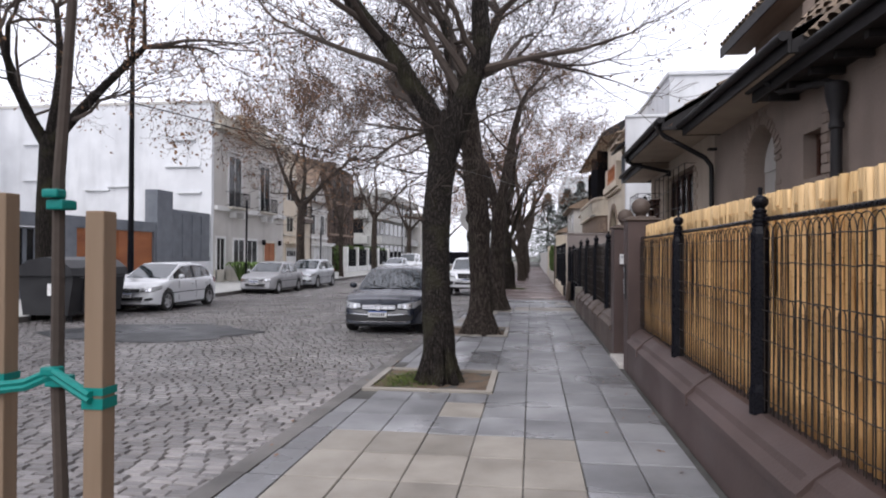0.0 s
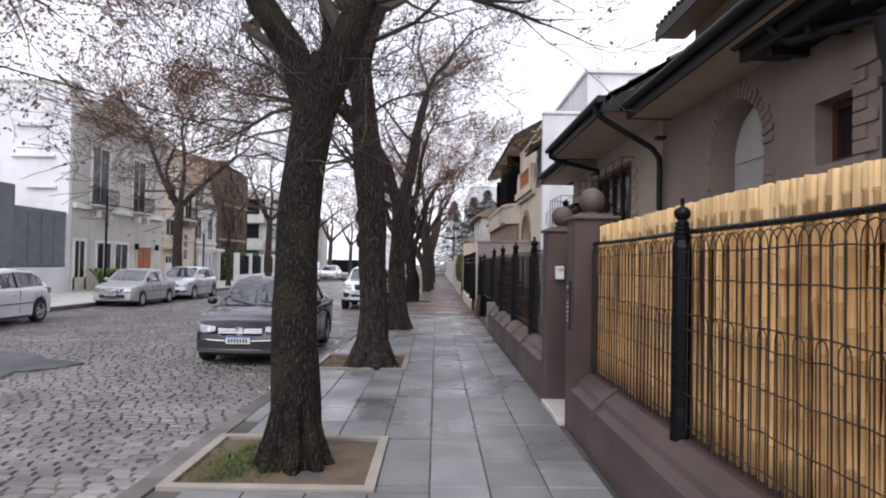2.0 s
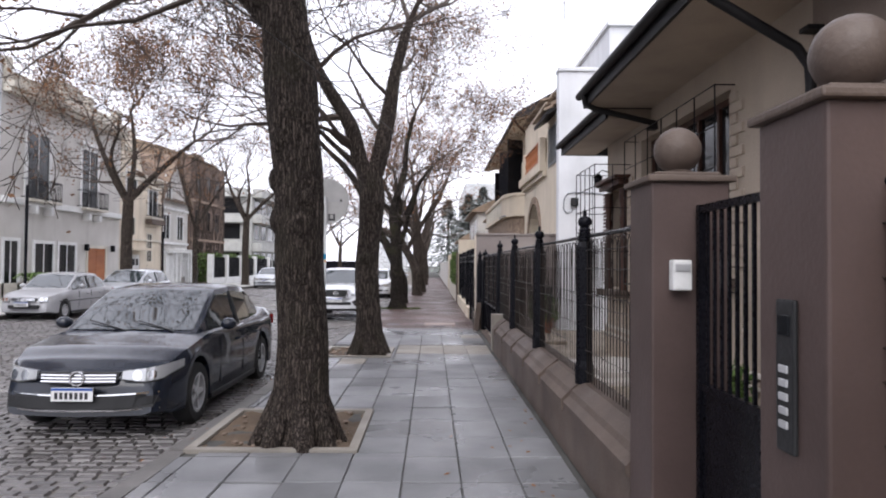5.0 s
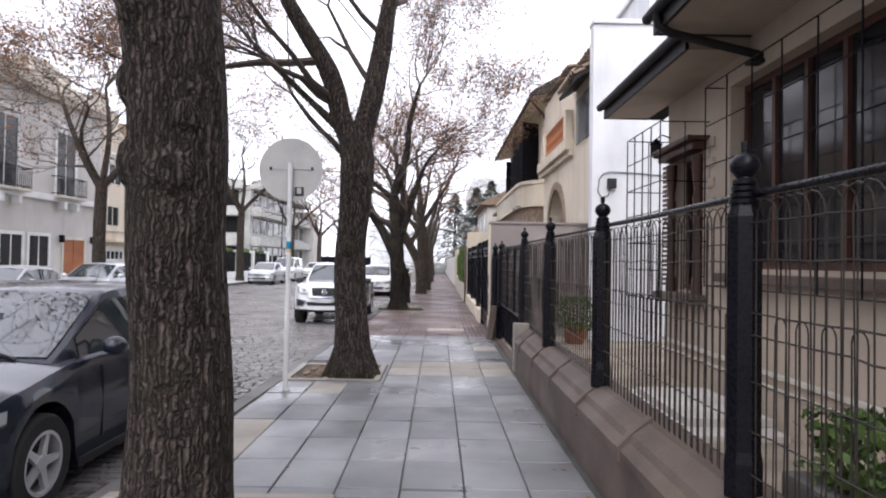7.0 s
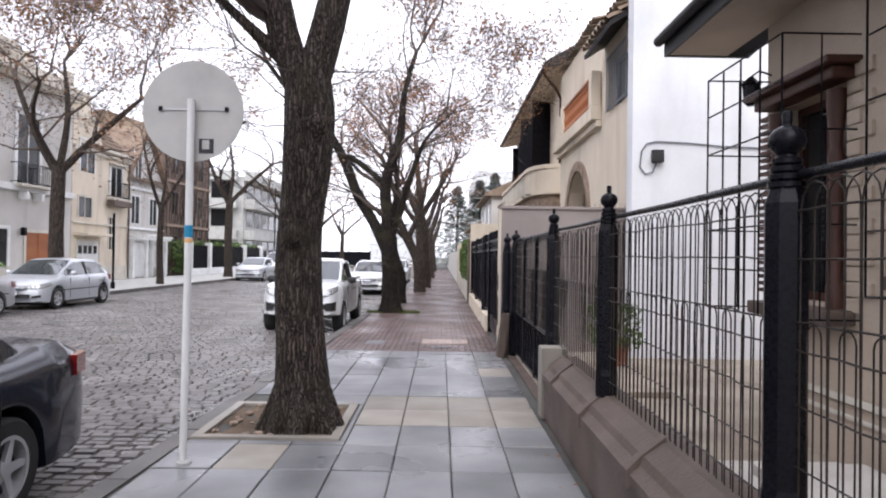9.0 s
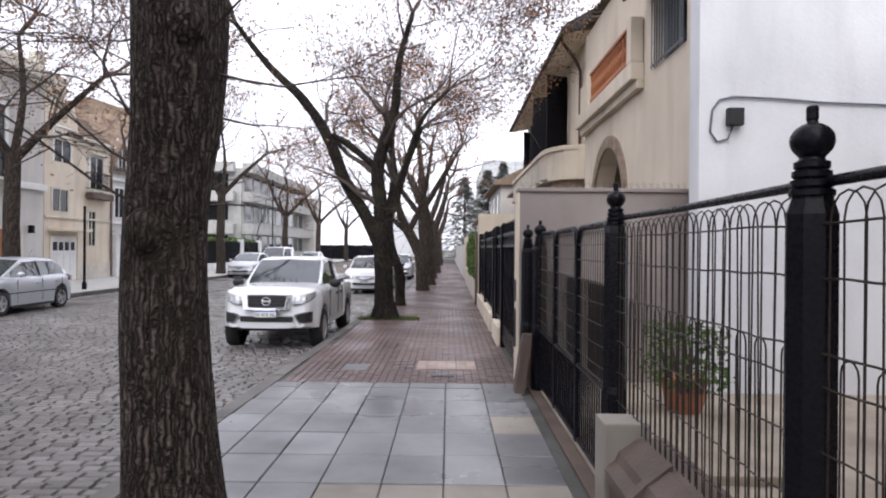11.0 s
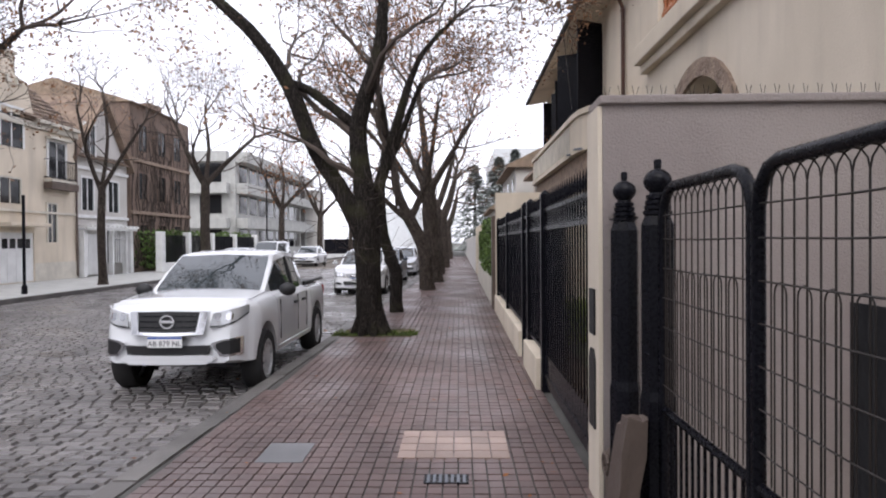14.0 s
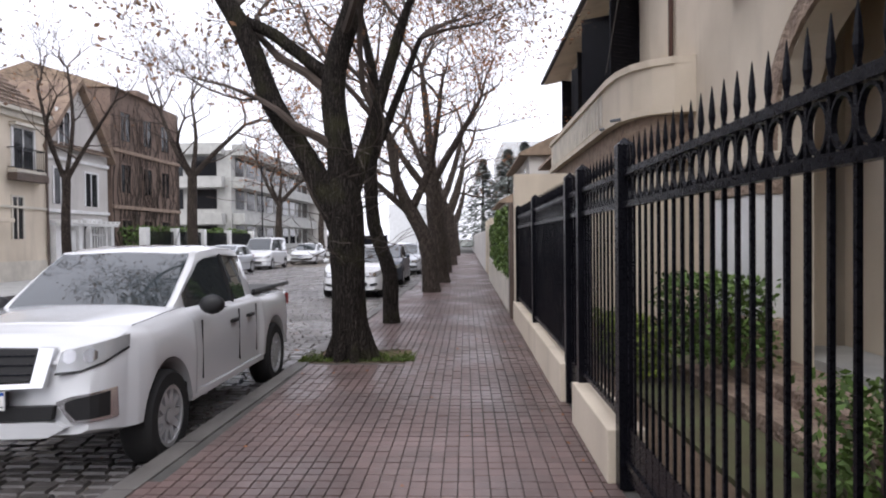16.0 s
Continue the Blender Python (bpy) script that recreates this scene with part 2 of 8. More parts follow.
M = dict(
    yard=mat("worn_yard_paving", (0.36, 0.31, 0.25), (0.22, 0.18, 0.145), rough=0.8, scale=1.5, fine=50, bump=0.4),
    earth=mat("earth", (0.16, 0.115, 0.08), (0.09, 0.065, 0.045), rough=0.95, fine=60, bump=0.8, depth=0.03),
    ground=mat("dull_ground", (0.14, 0.14, 0.12), (0.09, 0.09, 0.075), rough=0.95),
    tile=mat("grey_pavement_tile", (0.215, 0.215, 0.22), (0.125, 0.125, 0.13), rough=0.55, scale=1.3, fine=70, bump=0.18, depth=0.004, rnd=0.22, wet=0.34, spec=0.5),
    tile_pale=mat("pale_cement_tile", (0.29, 0.265, 0.23), (0.2, 0.18, 0.155), rough=0.7, scale=2, fine=80, bump=0.2, depth=0.004, rnd=0.12, wet=0.25),
    joint=mat("dark_joint_mortar", (0.10, 0.098, 0.09), (0.055, 0.053, 0.05), rough=0.9, fine=60),
    red_tile=mat("brown_red_pavement_tile", (0.16, 0.112, 0.104), (0.098, 0.07, 0.065), rough=0.58, scale=1.1, fine=60, bump=0.2, depth=0.003, rnd=0.13, island=0.13, wet=0.28, spec=0.4),
    pink_tile=mat("pale_pink_tile", (0.36, 0.27, 0.23), (0.27, 0.20, 0.17), rough=0.6, rnd=0.2, wet=0.25),
    kerb=mat("granite_kerb", (0.15, 0.14, 0.132), (0.085, 0.08, 0.075), rough=0.7, fine=120, bump=0.4, depth=0.006, rnd=0.15, wet=0.25),
    cobble=mat("granite_cobble", (0.215, 0.2, 0.195), (0.115, 0.105, 0.102), rough=0.5, scale=0.8, fine=90, bump=0.35, depth=0.006, rnd=0.28, island=0.3, wet=0.3, spec=0.5),
    cobble_single=mat("single_granite_cobble", (0.215, 0.2, 0.195), (0.115, 0.105, 0.102), rough=0.5, scale=0.8, fine=90, bump=0.35, depth=0.006, rnd=0.4, wet=0.3, spec=0.5),
    road_joint=mat("sandy_road_joint", (0.15, 0.132, 0.11), (0.085, 0.075, 0.065), rough=0.9, scale=0.6, fine=40, bump=0.5),
    asphalt=mat("asphalt_patch", (0.045, 0.047, 0.05), (0.03, 0.031, 0.033), rough=0.55, fine=150, bump=0.3, wet=0.3),
    moss=mat("moss", (0.10, 0.13, 0.03), (0.05, 0.075, 0.015), rough=0.95, fine=90, bump=0.9, depth=0.02, island=0.35),
    grass=mat("grass", (0.075, 0.085, 0.04), (0.06, 0.05, 0.03), rough=0.9, fine=90, island=0.4),
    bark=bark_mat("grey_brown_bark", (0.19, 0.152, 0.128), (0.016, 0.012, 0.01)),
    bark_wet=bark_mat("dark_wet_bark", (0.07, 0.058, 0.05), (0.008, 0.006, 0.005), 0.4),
    twig=mat("twig_bark", (0.085, 0.066, 0.055), (0.05, 0.04, 0.034), rough=0.9, fine=30, bump=0.4),
    leaf=leaf_mat("withered_leaf", (0.30, 0.17, 0.10), (0.13, 0.085, 0.06)),
    leaf_orange=leaf_mat("rust_leaf", (0.42, 0.19, 0.08), (0.2, 0.1, 0.055)),
    green=mat("hedge_leaf", (0.10, 0.155, 0.038), (0.05, 0.09, 0.02), rough=0.6, bump=0, island=0.55),
    green_lime=mat("lime_leaf", (0.20, 0.24, 0.04), (0.11, 0.16, 0.03), rough=0.6, bump=0, island=0.45),
    # needle green lightened and greyed: the haze of distance is in the colour
    conifer=mat("haze_paled_needles", (0.24, 0.26, 0.24), (0.18, 0.2, 0.19), rough=0.9, bump=0, island=0.4),
    brown_wall=mat("brown_painted_render", (0.095, 0.066, 0.06), (0.068, 0.047, 0.042), rough=0.6, scale=1.2, fine=50, bump=0.2, streak=0.25, wet=0.15),
    beige_wall=mat("beige_stucco", (0.45, 0.375, 0.30), (0.37, 0.305, 0.245), rough=0.85, scale=1.0, fine=35, bump=0.5, depth=0.012, streak=0.2),
    taupe_wall=mat("taupe_stucco", (0.27, 0.215, 0.18), (0.21, 0.165, 0.138), rough=0.85, scale=1.0, fine=35, bump=0.5, depth=0.012, streak=0.2),
    coping=mat("weathered_coping", (0.13, 0.098, 0.08), (0.078, 0.058, 0.048), rough=0.7, fine=40, bump=0.4, streak=0.2, wet=0.2),
    cream_wall=mat("cream_render", (0.66, 0.58, 0.47), (0.56, 0.49, 0.39), rough=0.85, scale=0.8, fine=40, bump=0.2, streak=0.3),
    white_wall=mat("white_limewash", (0.70, 0.71, 0.73), (0.58, 0.59, 0.61), rough=0.85, scale=0.7, fine=30, bump=0.25, streak=0.22),
    grey_white=mat("pale_grey_plaster", (0.58, 0.56, 0.53), (0.46, 0.44, 0.41), rough=0.85, scale=0.6, fine=30, bump=0.2, streak=0.3),
    lilac_wall=mat("purplish_rough_stucco", (0.30, 0.262, 0.245), (0.235, 0.2, 0.19), rough=0.9, scale=1.2, fine=75, bump=0.9, depth=0.009, streak=0.2),
    pale_trim=mat("pale_stone_trim", (0.62, 0.58, 0.50), (0.48, 0.45, 0.39), rough=0.8, fine=40, streak=0.25),
    stone=mat("rough_stone_cladding", (0.33, 0.25, 0.19), (0.19, 0.14, 0.11), rough=0.9, scale=6, fine=20, bump=1, depth=0.05, rnd=0.2),
    marble=mat("worn_white_threshold", (0.6, 0.57, 0.53), (0.45, 0.42, 0.39), rough=0.6),
    iron=mat("black_painted_iron", (0.004, 0.004, 0.006), (0.007, 0.007, 0.01), rough=0.28, fine=60, bump=0.25, depth=0.003, spec=0.12),
    wire=mat("rusty_black_wire", (0.014, 0.012, 0.011), (0.03, 0.021, 0.016), rough=0.5, fine=90, bump=0.3, depth=0.002),
    steel=mat("galvanised_steel", (0.5, 0.5, 0.51), (0.4, 0.4, 0.41), rough=0.5, metal=0.4, fine=20),
    sign_back=mat("weathered_sign_back", (0.47, 0.46, 0.44), (0.38, 0.37, 0.355), rough=0.6, scale=3, fine=20, bump=0.05),
    white_paint=mat("chalky_white_paint", (0.72, 0.72, 0.71), (0.6, 0.6, 0.59), rough=0.5),
    bamboo=mat("dry_bamboo_cane", (0.8, 0.5, 0.22), (0.54, 0.3, 0.11), rough=0.5, scale=4, fine=30, bump=0.25, depth=0.004, rnd=0.16, island=0.16, stretch=(1, 1, 0.25)),
    bamboo_top=mat("pale_bamboo_cane", (0.66, 0.46, 0.24), (0.5, 0.33, 0.15), rough=0.6, scale=4, fine=30, bump=0.25, depth=0.004, rnd=0.22, island=0.22, stretch=(1, 1, 0.25)),
    bamboo_node=mat("bamboo_node", (0.5, 0.3, 0.12), (0.38, 0.21, 0.08), rough=0.7),
    # shade between the canes, put into a dark brown colour
    bamboo_gap_shade=mat("shaded_cane_gap", (0.13, 0.075, 0.03), (0.08, 0.045, 0.018), rough=0.9),
    dark_roof=mat("dark_eave_timber", (0.018, 0.016, 0.017), (0.011, 0.01, 0.011), rough=0.6, fine=30, stretch=(1, 0.2, 1)),
    soffit=mat("brown_soffit_board", (0.20, 0.155, 0.13), (0.15, 0.115, 0.095), rough=0.7, fine=20, stretch=(1, 0.15, 1)),
    roof_tile=mat("mossy_clay_roof_tile", (0.27, 0.20, 0.145), (0.15, 0.115, 0.085), rough=0.85, fine=30, rnd=0.25, island=0.3),
    # red tile with its saturation lowered to carry distance haze in the colour
    red_roof=mat("haze_muted_red_roof_tile", (0.23, 0.17, 0.125), (0.14, 0.1, 0.078), rough=0.85, fine=30, rnd=0.25, island=0.3),
    dark_wood=mat("dark_red_wood", (0.075, 0.032, 0.022), (0.045, 0.019, 0.013), rough=0.45, fine=30, stretch=(1, 1, 0.15)),
    orange_wood=mat("varnished_orange_wood", (0.36, 0.13, 0.05), (0.25, 0.085, 0.035), rough=0.45, fine=30, stretch=(1, 0.2, 1)),
    grey_metal=mat("blue_grey_metal", (0.16, 0.175, 0.195), (0.12, 0.13, 0.15), rough=0.5),
    brick=mat("ivy_covered_brick", (0.21, 0.15, 0.12), (0.14, 0.105, 0.085), rough=0.9, scale=1.5, fine=12, bump=0.8, depth=0.03),
    concrete=mat("pale_concrete", (0.45, 0.45, 0.43), (0.36, 0.36, 0.345), rough=0.85, streak=0.3),
    window=glass_mat("dark_window_glass", (0.012, 0.013, 0.015), 0.08, 0.0),
    car_glass=glass_mat("car_glass", (0.03, 0.038, 0.042)),
    chrome=mat("chrome", (0.75, 0.75, 0.76), (0.7, 0.7, 0.71), rough=0.15, metal=1.0, bump=0),
    tyre=mat("tyre_rubber", (0.018, 0.018, 0.019), (0.025, 0.024, 0.023), rough=0.85, bump=0.3),
    alloy=mat("alloy_rim", (0.55, 0.55, 0.56), (0.45, 0.45, 0.46), rough=0.35, metal=0.35, bump=0),
    black_plastic=mat("black_plastic", (0.016, 0.016, 0.017), (0.022, 0.022, 0.023), rough=0.5),
    lamp_lens=mat("clear_headlamp_lens", (0.55, 0.56, 0.57), (0.4, 0.41, 0.42), rough=0.08, metal=0.3, bump=0, coat=1.0),
    red_lens=mat("red_tail_lens", (0.25, 0.012, 0.012), (0.18, 0.01, 0.01), rough=0.15, bump=0, coat=1.0),
    plate=mat("white_number_plate", (0.75, 0.75, 0.74), (0.7, 0.7, 0.69), rough=0.4, bump=0),
    ink=mat("dark_ink", (0.03, 0.03, 0.035), (0.03, 0.03, 0.035), rough=0.6, bump=0),
    plate_blue=mat("blue_plate_band", (0.03, 0.09, 0.35), (0.03, 0.08, 0.3), rough=0.4, bump=0),
    paint_white=mat("white_car_paint", (0.6, 0.61, 0.625), (0.58, 0.59, 0.605), rough=0.22, bump=0, coat=0.8),
    paint_blue=mat("dark_blue_grey_car_paint", (0.014, 0.018, 0.028), (0.012, 0.015, 0.024), rough=0.2, metal=0.0, bump=0, coat=0.5, spec=0.25),
    paint_silver=mat("silver_car_paint", (0.48, 0.50, 0.53), (0.45, 0.47, 0.5), rough=0.3, metal=0.4, bump=0, coat=0.8),
    paint_grey=mat("worn_grey_car_paint", (0.36, 0.36, 0.37), (0.32, 0.32, 0.33), rough=0.4, metal=0.2, bump=0, coat=0.4),
    paint_dark=mat("dark_car_paint", (0.05, 0.06, 0.08), (0.04, 0.05, 0.07), rough=0.3, bump=0, coat=0.8),
    teal=mat("teal_plastic_tie", (0.0, 0.22, 0.19), (0.0, 0.16, 0.14), rough=0.5),
    stake=mat("weathered_timber_stake", (0.28, 0.205, 0.145), (0.19, 0.135, 0.09), rough=0.85, fine=20, stretch=(1, 1, 0.12), bump=0.5),
    bin_black=mat("black_bin_plastic", (0.018, 0.018, 0.02), (0.028, 0.028, 0.03), rough=0.45),
    sticker_blue=mat("blue_sticker", (0.02, 0.25, 0.42), (0.02, 0.2, 0.36), rough=0.5, bump=0),
    terracotta=mat("terracotta", (0.33, 0.14, 0.08), (0.25, 0.1, 0.06), rough=0.85),
    # pale tone for the farthest blocks, with haze mixed into the base colour
    far_grey=mat("hazy_far_facade", (0.55, 0.56, 0.57), (0.48, 0.49, 0.5), rough=0.9),
)

# ---- building helpers ----


def box(bm, x0, x1, y0, y1, z0, z1, bevel=0.0):
    vs = [bm.verts.new((x, y, z)) for x in (x0, x1) for y in (y0, y1) for z in (z0, z1)]
    fs = [bm.faces.new([vs[i] for i in q]) for q in ((0, 1, 3, 2), (4, 6, 7, 5), (0, 4, 5, 1), (2, 3, 7, 6), (0, 2, 6, 4), (1, 5, 7, 3))]
    if bevel:
        bmesh.ops.bevel(bm, geom=list({e for f in fs for e in f.edges}), offset=bevel, segments=2, profile=0.6, affect="EDGES")
    return bm


def frame_at(d):
    d = d.normalized()
    a = Vector((0, 0, 1)) if abs(d.z) < 0.95 else Vector((0, 1, 0))
    u = d.cross(a).normalized()
    return u, d.cross(u).normalized()


def tube(bm, pts, radii, n=8, cap=True, wob=0.0):
    """A tapered tube along the points; wob: uneven surface."""
    pts = [Vector(p) for p in pts]
    rings, u0 = [], None
    for i, p in enumerate(pts):
        d = (pts[min(i + 1, len(pts) - 1)] - pts[max(i - 1, 0)])
        if u0 is None:
            u, v = frame_at(d)
        else:
            dn = d.normalized()
            u = (u0 - dn * u0.dot(dn)).normalized()
            v = dn.cross(u)
        u0 = u
        r = radii[i] if hasattr(radii, "__len__") else radii
        ring = []
        for k in range(n):
            a = 2 * math.pi * k / n
            w = u * math.cos(a) + v * math.sin(a)
            s = r
            if wob:
                q = p + w * r
                s = r * (1 + wob * noise.noise(Vector((q.x * 2.2, q.y * 2.2, q.z * 1.2))) + wob * 0.5 * noise.noise(Vector((w.x * 5, w.y * 5, q.z * 1.1 + p.y))))
            ring.append(bm.verts.new(p + w * s))
        rings.append(ring)
    for a, b in zip(rings, rings[1:]):
        for k in range(n):
            bm.faces.new((a[k], a[(k + 1) % n], b[(k + 1) % n], b[k]))
    if cap and n > 2:
        bm.faces.new(rings[0][::-1])
        bm.faces.new(rings[-1])
    return bm


def lathe(bm, x, y, prof, n=16):
    """A turned shape about a vertical axis; prof: (radius, z) from below."""
    rings = [[bm.verts.new((x + r * math.cos(2 * math.pi * k / n), y + r * math.sin(2 * math.pi * k / n), z)) for k in range(n)] for r, z in prof]
    for a, b in zip(rings, rings[1:]):
        for k in range(n):
            bm.faces.new((a[k], a[(k + 1) % n], b[(k + 1) % n], b[k]))
    bm.faces.new(rings[0][::-1])
    bm.faces.new(rings[-1])
    return bm


def prism(bm, poly, axis, a, b):
    """A polygon drawn across an axis and pushed along it from a to b. axis x: (y, z), y: (x, z), z: (x, y)."""
    put = {"x": lambda p, t: (t, *p), "y": lambda p, t: (p[0], t, p[1]), "z": lambda p, t: (*p, t)}[axis]
    r0, r1 = [bm.verts.new(put(p, a)) for p in poly], [bm.verts.new(put(p, b)) for p in poly]
    n = len(poly)
    bm.faces.new(r0[::-1])
    bm.faces.new(r1)
    for i in range(n):
        bm.faces.new((r0[i], r0[(i + 1) % n], r1[(i + 1) % n], r1[i]))
    return bm


def where(ob):
    v = Vector()
    while ob:
        v, ob = v + ob.location, ob.parent
    return v


def part(name, bm, material, parent=None, label="", smooth=False):
    """Links a bmesh, drawn in world places, as one mesh object under its thing."""
    if parent:
        bmesh.ops.translate(bm, verts=bm.verts, vec=-where(parent))
    bmesh.ops.recalc_face_normals(bm, faces=bm.faces)
    me = bpy.data.meshes.new(name)
    bm.to_mesh(me)
    bm.free()
    me.materials.append(M[material])
    if smooth:
        me.polygons.foreach_set("use_smooth", [True] * len(me.polygons))
        me.set_sharp_from_angle(angle=radians(40))
    ob = new(name, me)
    ob.parent = parent
    return tagged(ob, label)


def thing(name, at, label, category, group="", kind=""):
    ob = new(name)
    ob.location = at
    ob.empty_display_size = 0.1
    return tagged(ob, label, category, group, kind)


def setting(name, bm, material, label, category, smooth=False):
    return tagged(part(name, bm, material, None, label, smooth), label, category, "", "structure")


def bm_new():
    return bmesh.new()


def wall_x(bm, x0, x1, y0, y1, z0, z1, holes=()):
    """A wall along y with rectangular openings (y0, y1, z0, z1) cut through, as boxes butted end to end."""
    ys = sorted({y0, y1, *(h[0] for h in holes), *(h[1] for h in holes)})
    for a, b in zip(ys, ys[1:]):
        here = sorted((h[2], h[3]) for h in holes if h[0] < (a + b) / 2 < h[1])
        z = z0
        for h0, h1 in here:
            if h0 > z:
                box(bm, x0, x1, a, b, z, h0)
            z = h1
        if z < z1:
            box(bm, x0, x1, a, b, z, z1)
    return bm

# ---- ground, road and pavements ----
def kerb_x(y):
    return -2.36 + 0.0195 * min(y, 60)


setting("ground", box(bm_new(), -700, 700, -500, 900, -0.8, -0.32), "ground", "flat dull ground reaching the horizon", "ground")
bm = bm_new()
prism(bm, [(-12.75, -20), (kerb_x(-20), -20), (kerb_x(60), 60), (kerb_x(60), 160), (-12.75, 160)], "z", -0.31, -0.15)
road = setting("road", bm, "road_joint", "damp cobbled street of worn grey granite setts", "road")
bm = bm_new()
prism(bm, [(kerb_x(-20) + 0.02, -20), (1.5, -20), (1.5, 160), (kerb_x(60) + 0.02, 160), (kerb_x(60) + 0.02, 60)], "z", -0.31, -0.012)
pavement = setting("pavement", bm, "joint", "damp pavement of grey and brown-red tiles", "pavement")
setting("pavement_far_side", box(bm_new(), -17.8, -12.95, -20, 160, -0.31, 0.0), "concrete", "worn concrete pavement across the street", "pavement")
setting("kerb_far_side", box(bm_new(), -12.95, -12.75, -20, 160, -0.31, 0.005, 0.02), "kerb", "granite kerb across the street", "kerb")
setting("front_yard", box(bm_new(), 1.5, 9, -20, 23.6, -0.31, 0.03), "yard", "worn brownish paved front yard behind the fence", "ground")
setting("garden_ground", box(bm_new(), 1.5, 9, 23.95, 160, -0.31, 0.02), "earth", "bare garden soil behind the railings", "ground")

# ---- house of taupe stucco ----
FX = 3.45


def arch_fill(bm, x0, x1, yc, r, zs, ztop, n=14):
    """The wall over a round arch, between the springing height zs and ztop."""
    pts = [(yc + r * math.cos(math.pi * k / n), zs + r * math.sin(math.pi * k / n)) for k in range(n + 1)]
    for a, b in zip(pts, pts[1:]):
        prism(bm, [a, b, (b[0], ztop), (a[0], ztop)], "x", x0, x1)
    return bm


def arch_ring(bm, x0, x1, yc, r, w, zs, z0, n=16):
    """The band round an arch, with its two jambs down to z0."""
    pts = [(math.cos(math.pi * k / n), math.sin(math.pi * k / n)) for k in range(n + 1)]
    for a, b in zip(pts, pts[1:]):
        prism(bm, [(yc + a[0] * r, zs + a[1] * r), (yc + a[0] * (r + w), zs + a[1] * (r + w)), (yc + b[0] * (r + w), zs + b[1] * (r + w)), (yc + b[0] * r, zs + b[1] * r)], "x", x0, x1)
    for s in (-1, 1):
        y0, y1 = sorted((yc + s * r, yc + s * (r + w)))
        box(bm, x0, x1, y0, y1, z0, zs)
    return bm


W2, W3 = (14.0, 17.05, 1.55, 3.6), (17.75, 18.75, 1.25, 3.0)
ARCH = (10.0, 0.66, 2.98)
holes = [W2, W3, (ARCH[0] - ARCH[1], ARCH[0] + ARCH[1], 0.03, 3.8), (7.85, 8.4, 2.62, 3.2)]
bm = wall_x(bm_new(), FX, FX + 0.35, -12, 12.45, 0.0, 4.05, holes[2:])
arch_fill(bm, FX, FX + 0.35, ARCH[0], ARCH[1], ARCH[2], 3.8)
box(bm, 8.7, 9, -12, 18.65, 0.0, 4.05)
wall_taupe = setting("wall_taupe_house", bm, "taupe_wall", "taupe rough stucco house front with an arch", "wall")
bm = wall_x(bm_new(), FX, FX + 0.35, 12.45, 19.0, 0.0, 4.1, holes[:2])
box(bm, FX + 0.35, 9, 18.65, 19.0, 0.0, 4.05)
setting("wall_beige_house", bm, "beige_wall", "beige rough stucco house front with barred windows", "wall")
setting("wall_porch_back", box(bm_new(), FX + 0.3, FX + 0.5, 9.2, 10.8, 0.05, 3.75), "grey_white", "pale wall in the depth of the arched porch", "wall")
setting("floor_taupe_house", box(bm_new(), FX + 0.55, 8.7, -12, 18.65, 0.03, 0.1), "concrete", "concrete floor inside the house", "floor")
setting("ceiling_taupe_house", box(bm_new(), FX + 0.36, 8.69, -12, 18.64, 3.85, 4.04), "soffit", "ceiling inside the house", "ceiling")
setting("plinth_1", box(bm_new(), FX - 0.03, FX, -12, 12.4, 0.03, 0.62), "coping", "darker rendered plinth along the house foot", "plinth")
setting("plinth_2", box(bm_new(), FX - 0.03, FX, 12.4, 19.0, 0.03, 0.5), "beige_wall", "beige rendered plinth along the house foot", "plinth")
bm = box(bm_new(), FX - 0.07, FX - 0.032, -12, 19.0, 0.52, 0.57, 0.01)
box(bm, FX - 0.06, FX - 0.032, -12, 19.0, 0.4, 0.43, 0.005)
setting("plinth_trim", bm, "pale_trim", "pale string course above the plinth", "trim")

# ---- cream house: side wall, boundary wall, front ----
bm = box(bm_new(), 3.3, 12, 22.95, 23.25, 0, 6.5)
box(bm, 3.28, 12.02, 22.9, 23.3, 6.5, 6.6, 0.02)
setting("wall_white_side", bm, "white_wall", "tall white limewashed side wall of the cream house", "wall")
bm = box(bm_new(), 1.3, 3.6, 23.53, 23.82, 0, 2.4)
box(bm, 1.28, 3.6, 23.5, 23.85, 2.4, 2.45, 0.01)
setting("wall_boundary", bm, "lilac_wall", "purplish stucco boundary wall with a thin coping", "wall")
setting("wall_boundary_pier", box(bm_new(), 1.27, 1.299, 23.532, 23.84, 0, 2.39, 0.004), "cream_wall", "cream pier at the end of the boundary wall", "wall")
CX = 3.5
AY, AR, AZ = 27.97, 1.15, 2.5
CW, CE = 4.5, 30.2  # the second half of the front stands back, behind a bow balcony
bm = wall_x(bm_new(), CX, CX + 0.35, 23.25, 26.0, 0, 6.1, [(23.9, 25.25, 4.42, 5.45)])
wall_x(bm, CX, CX + 0.35, 26.0, CE, 0, 6.5, [(AY - AR, AY + AR, 0.05, 3.75)])
arch_fill(bm, CX, CX + 0.35, AY, AR, AZ, 3.75)
wall_x(bm, CW, CW + 0.35, CE, 49.2, 0, 7.95, [(37.9, 40.6, 3.9, 7.65), (43.6, 44.9, 5.6, 7.4), (47.2, 48.2, 5.6, 7.4)])
box(bm, CX + 0.35, CW, CE - 0.3, CE, 0, 6.5)
box(bm, CW + 0.35, 12, 48.9, 49.2, 0, 7.95)
box(bm, 11.7, 12, 23.25, 48.9, 0, 6.9)
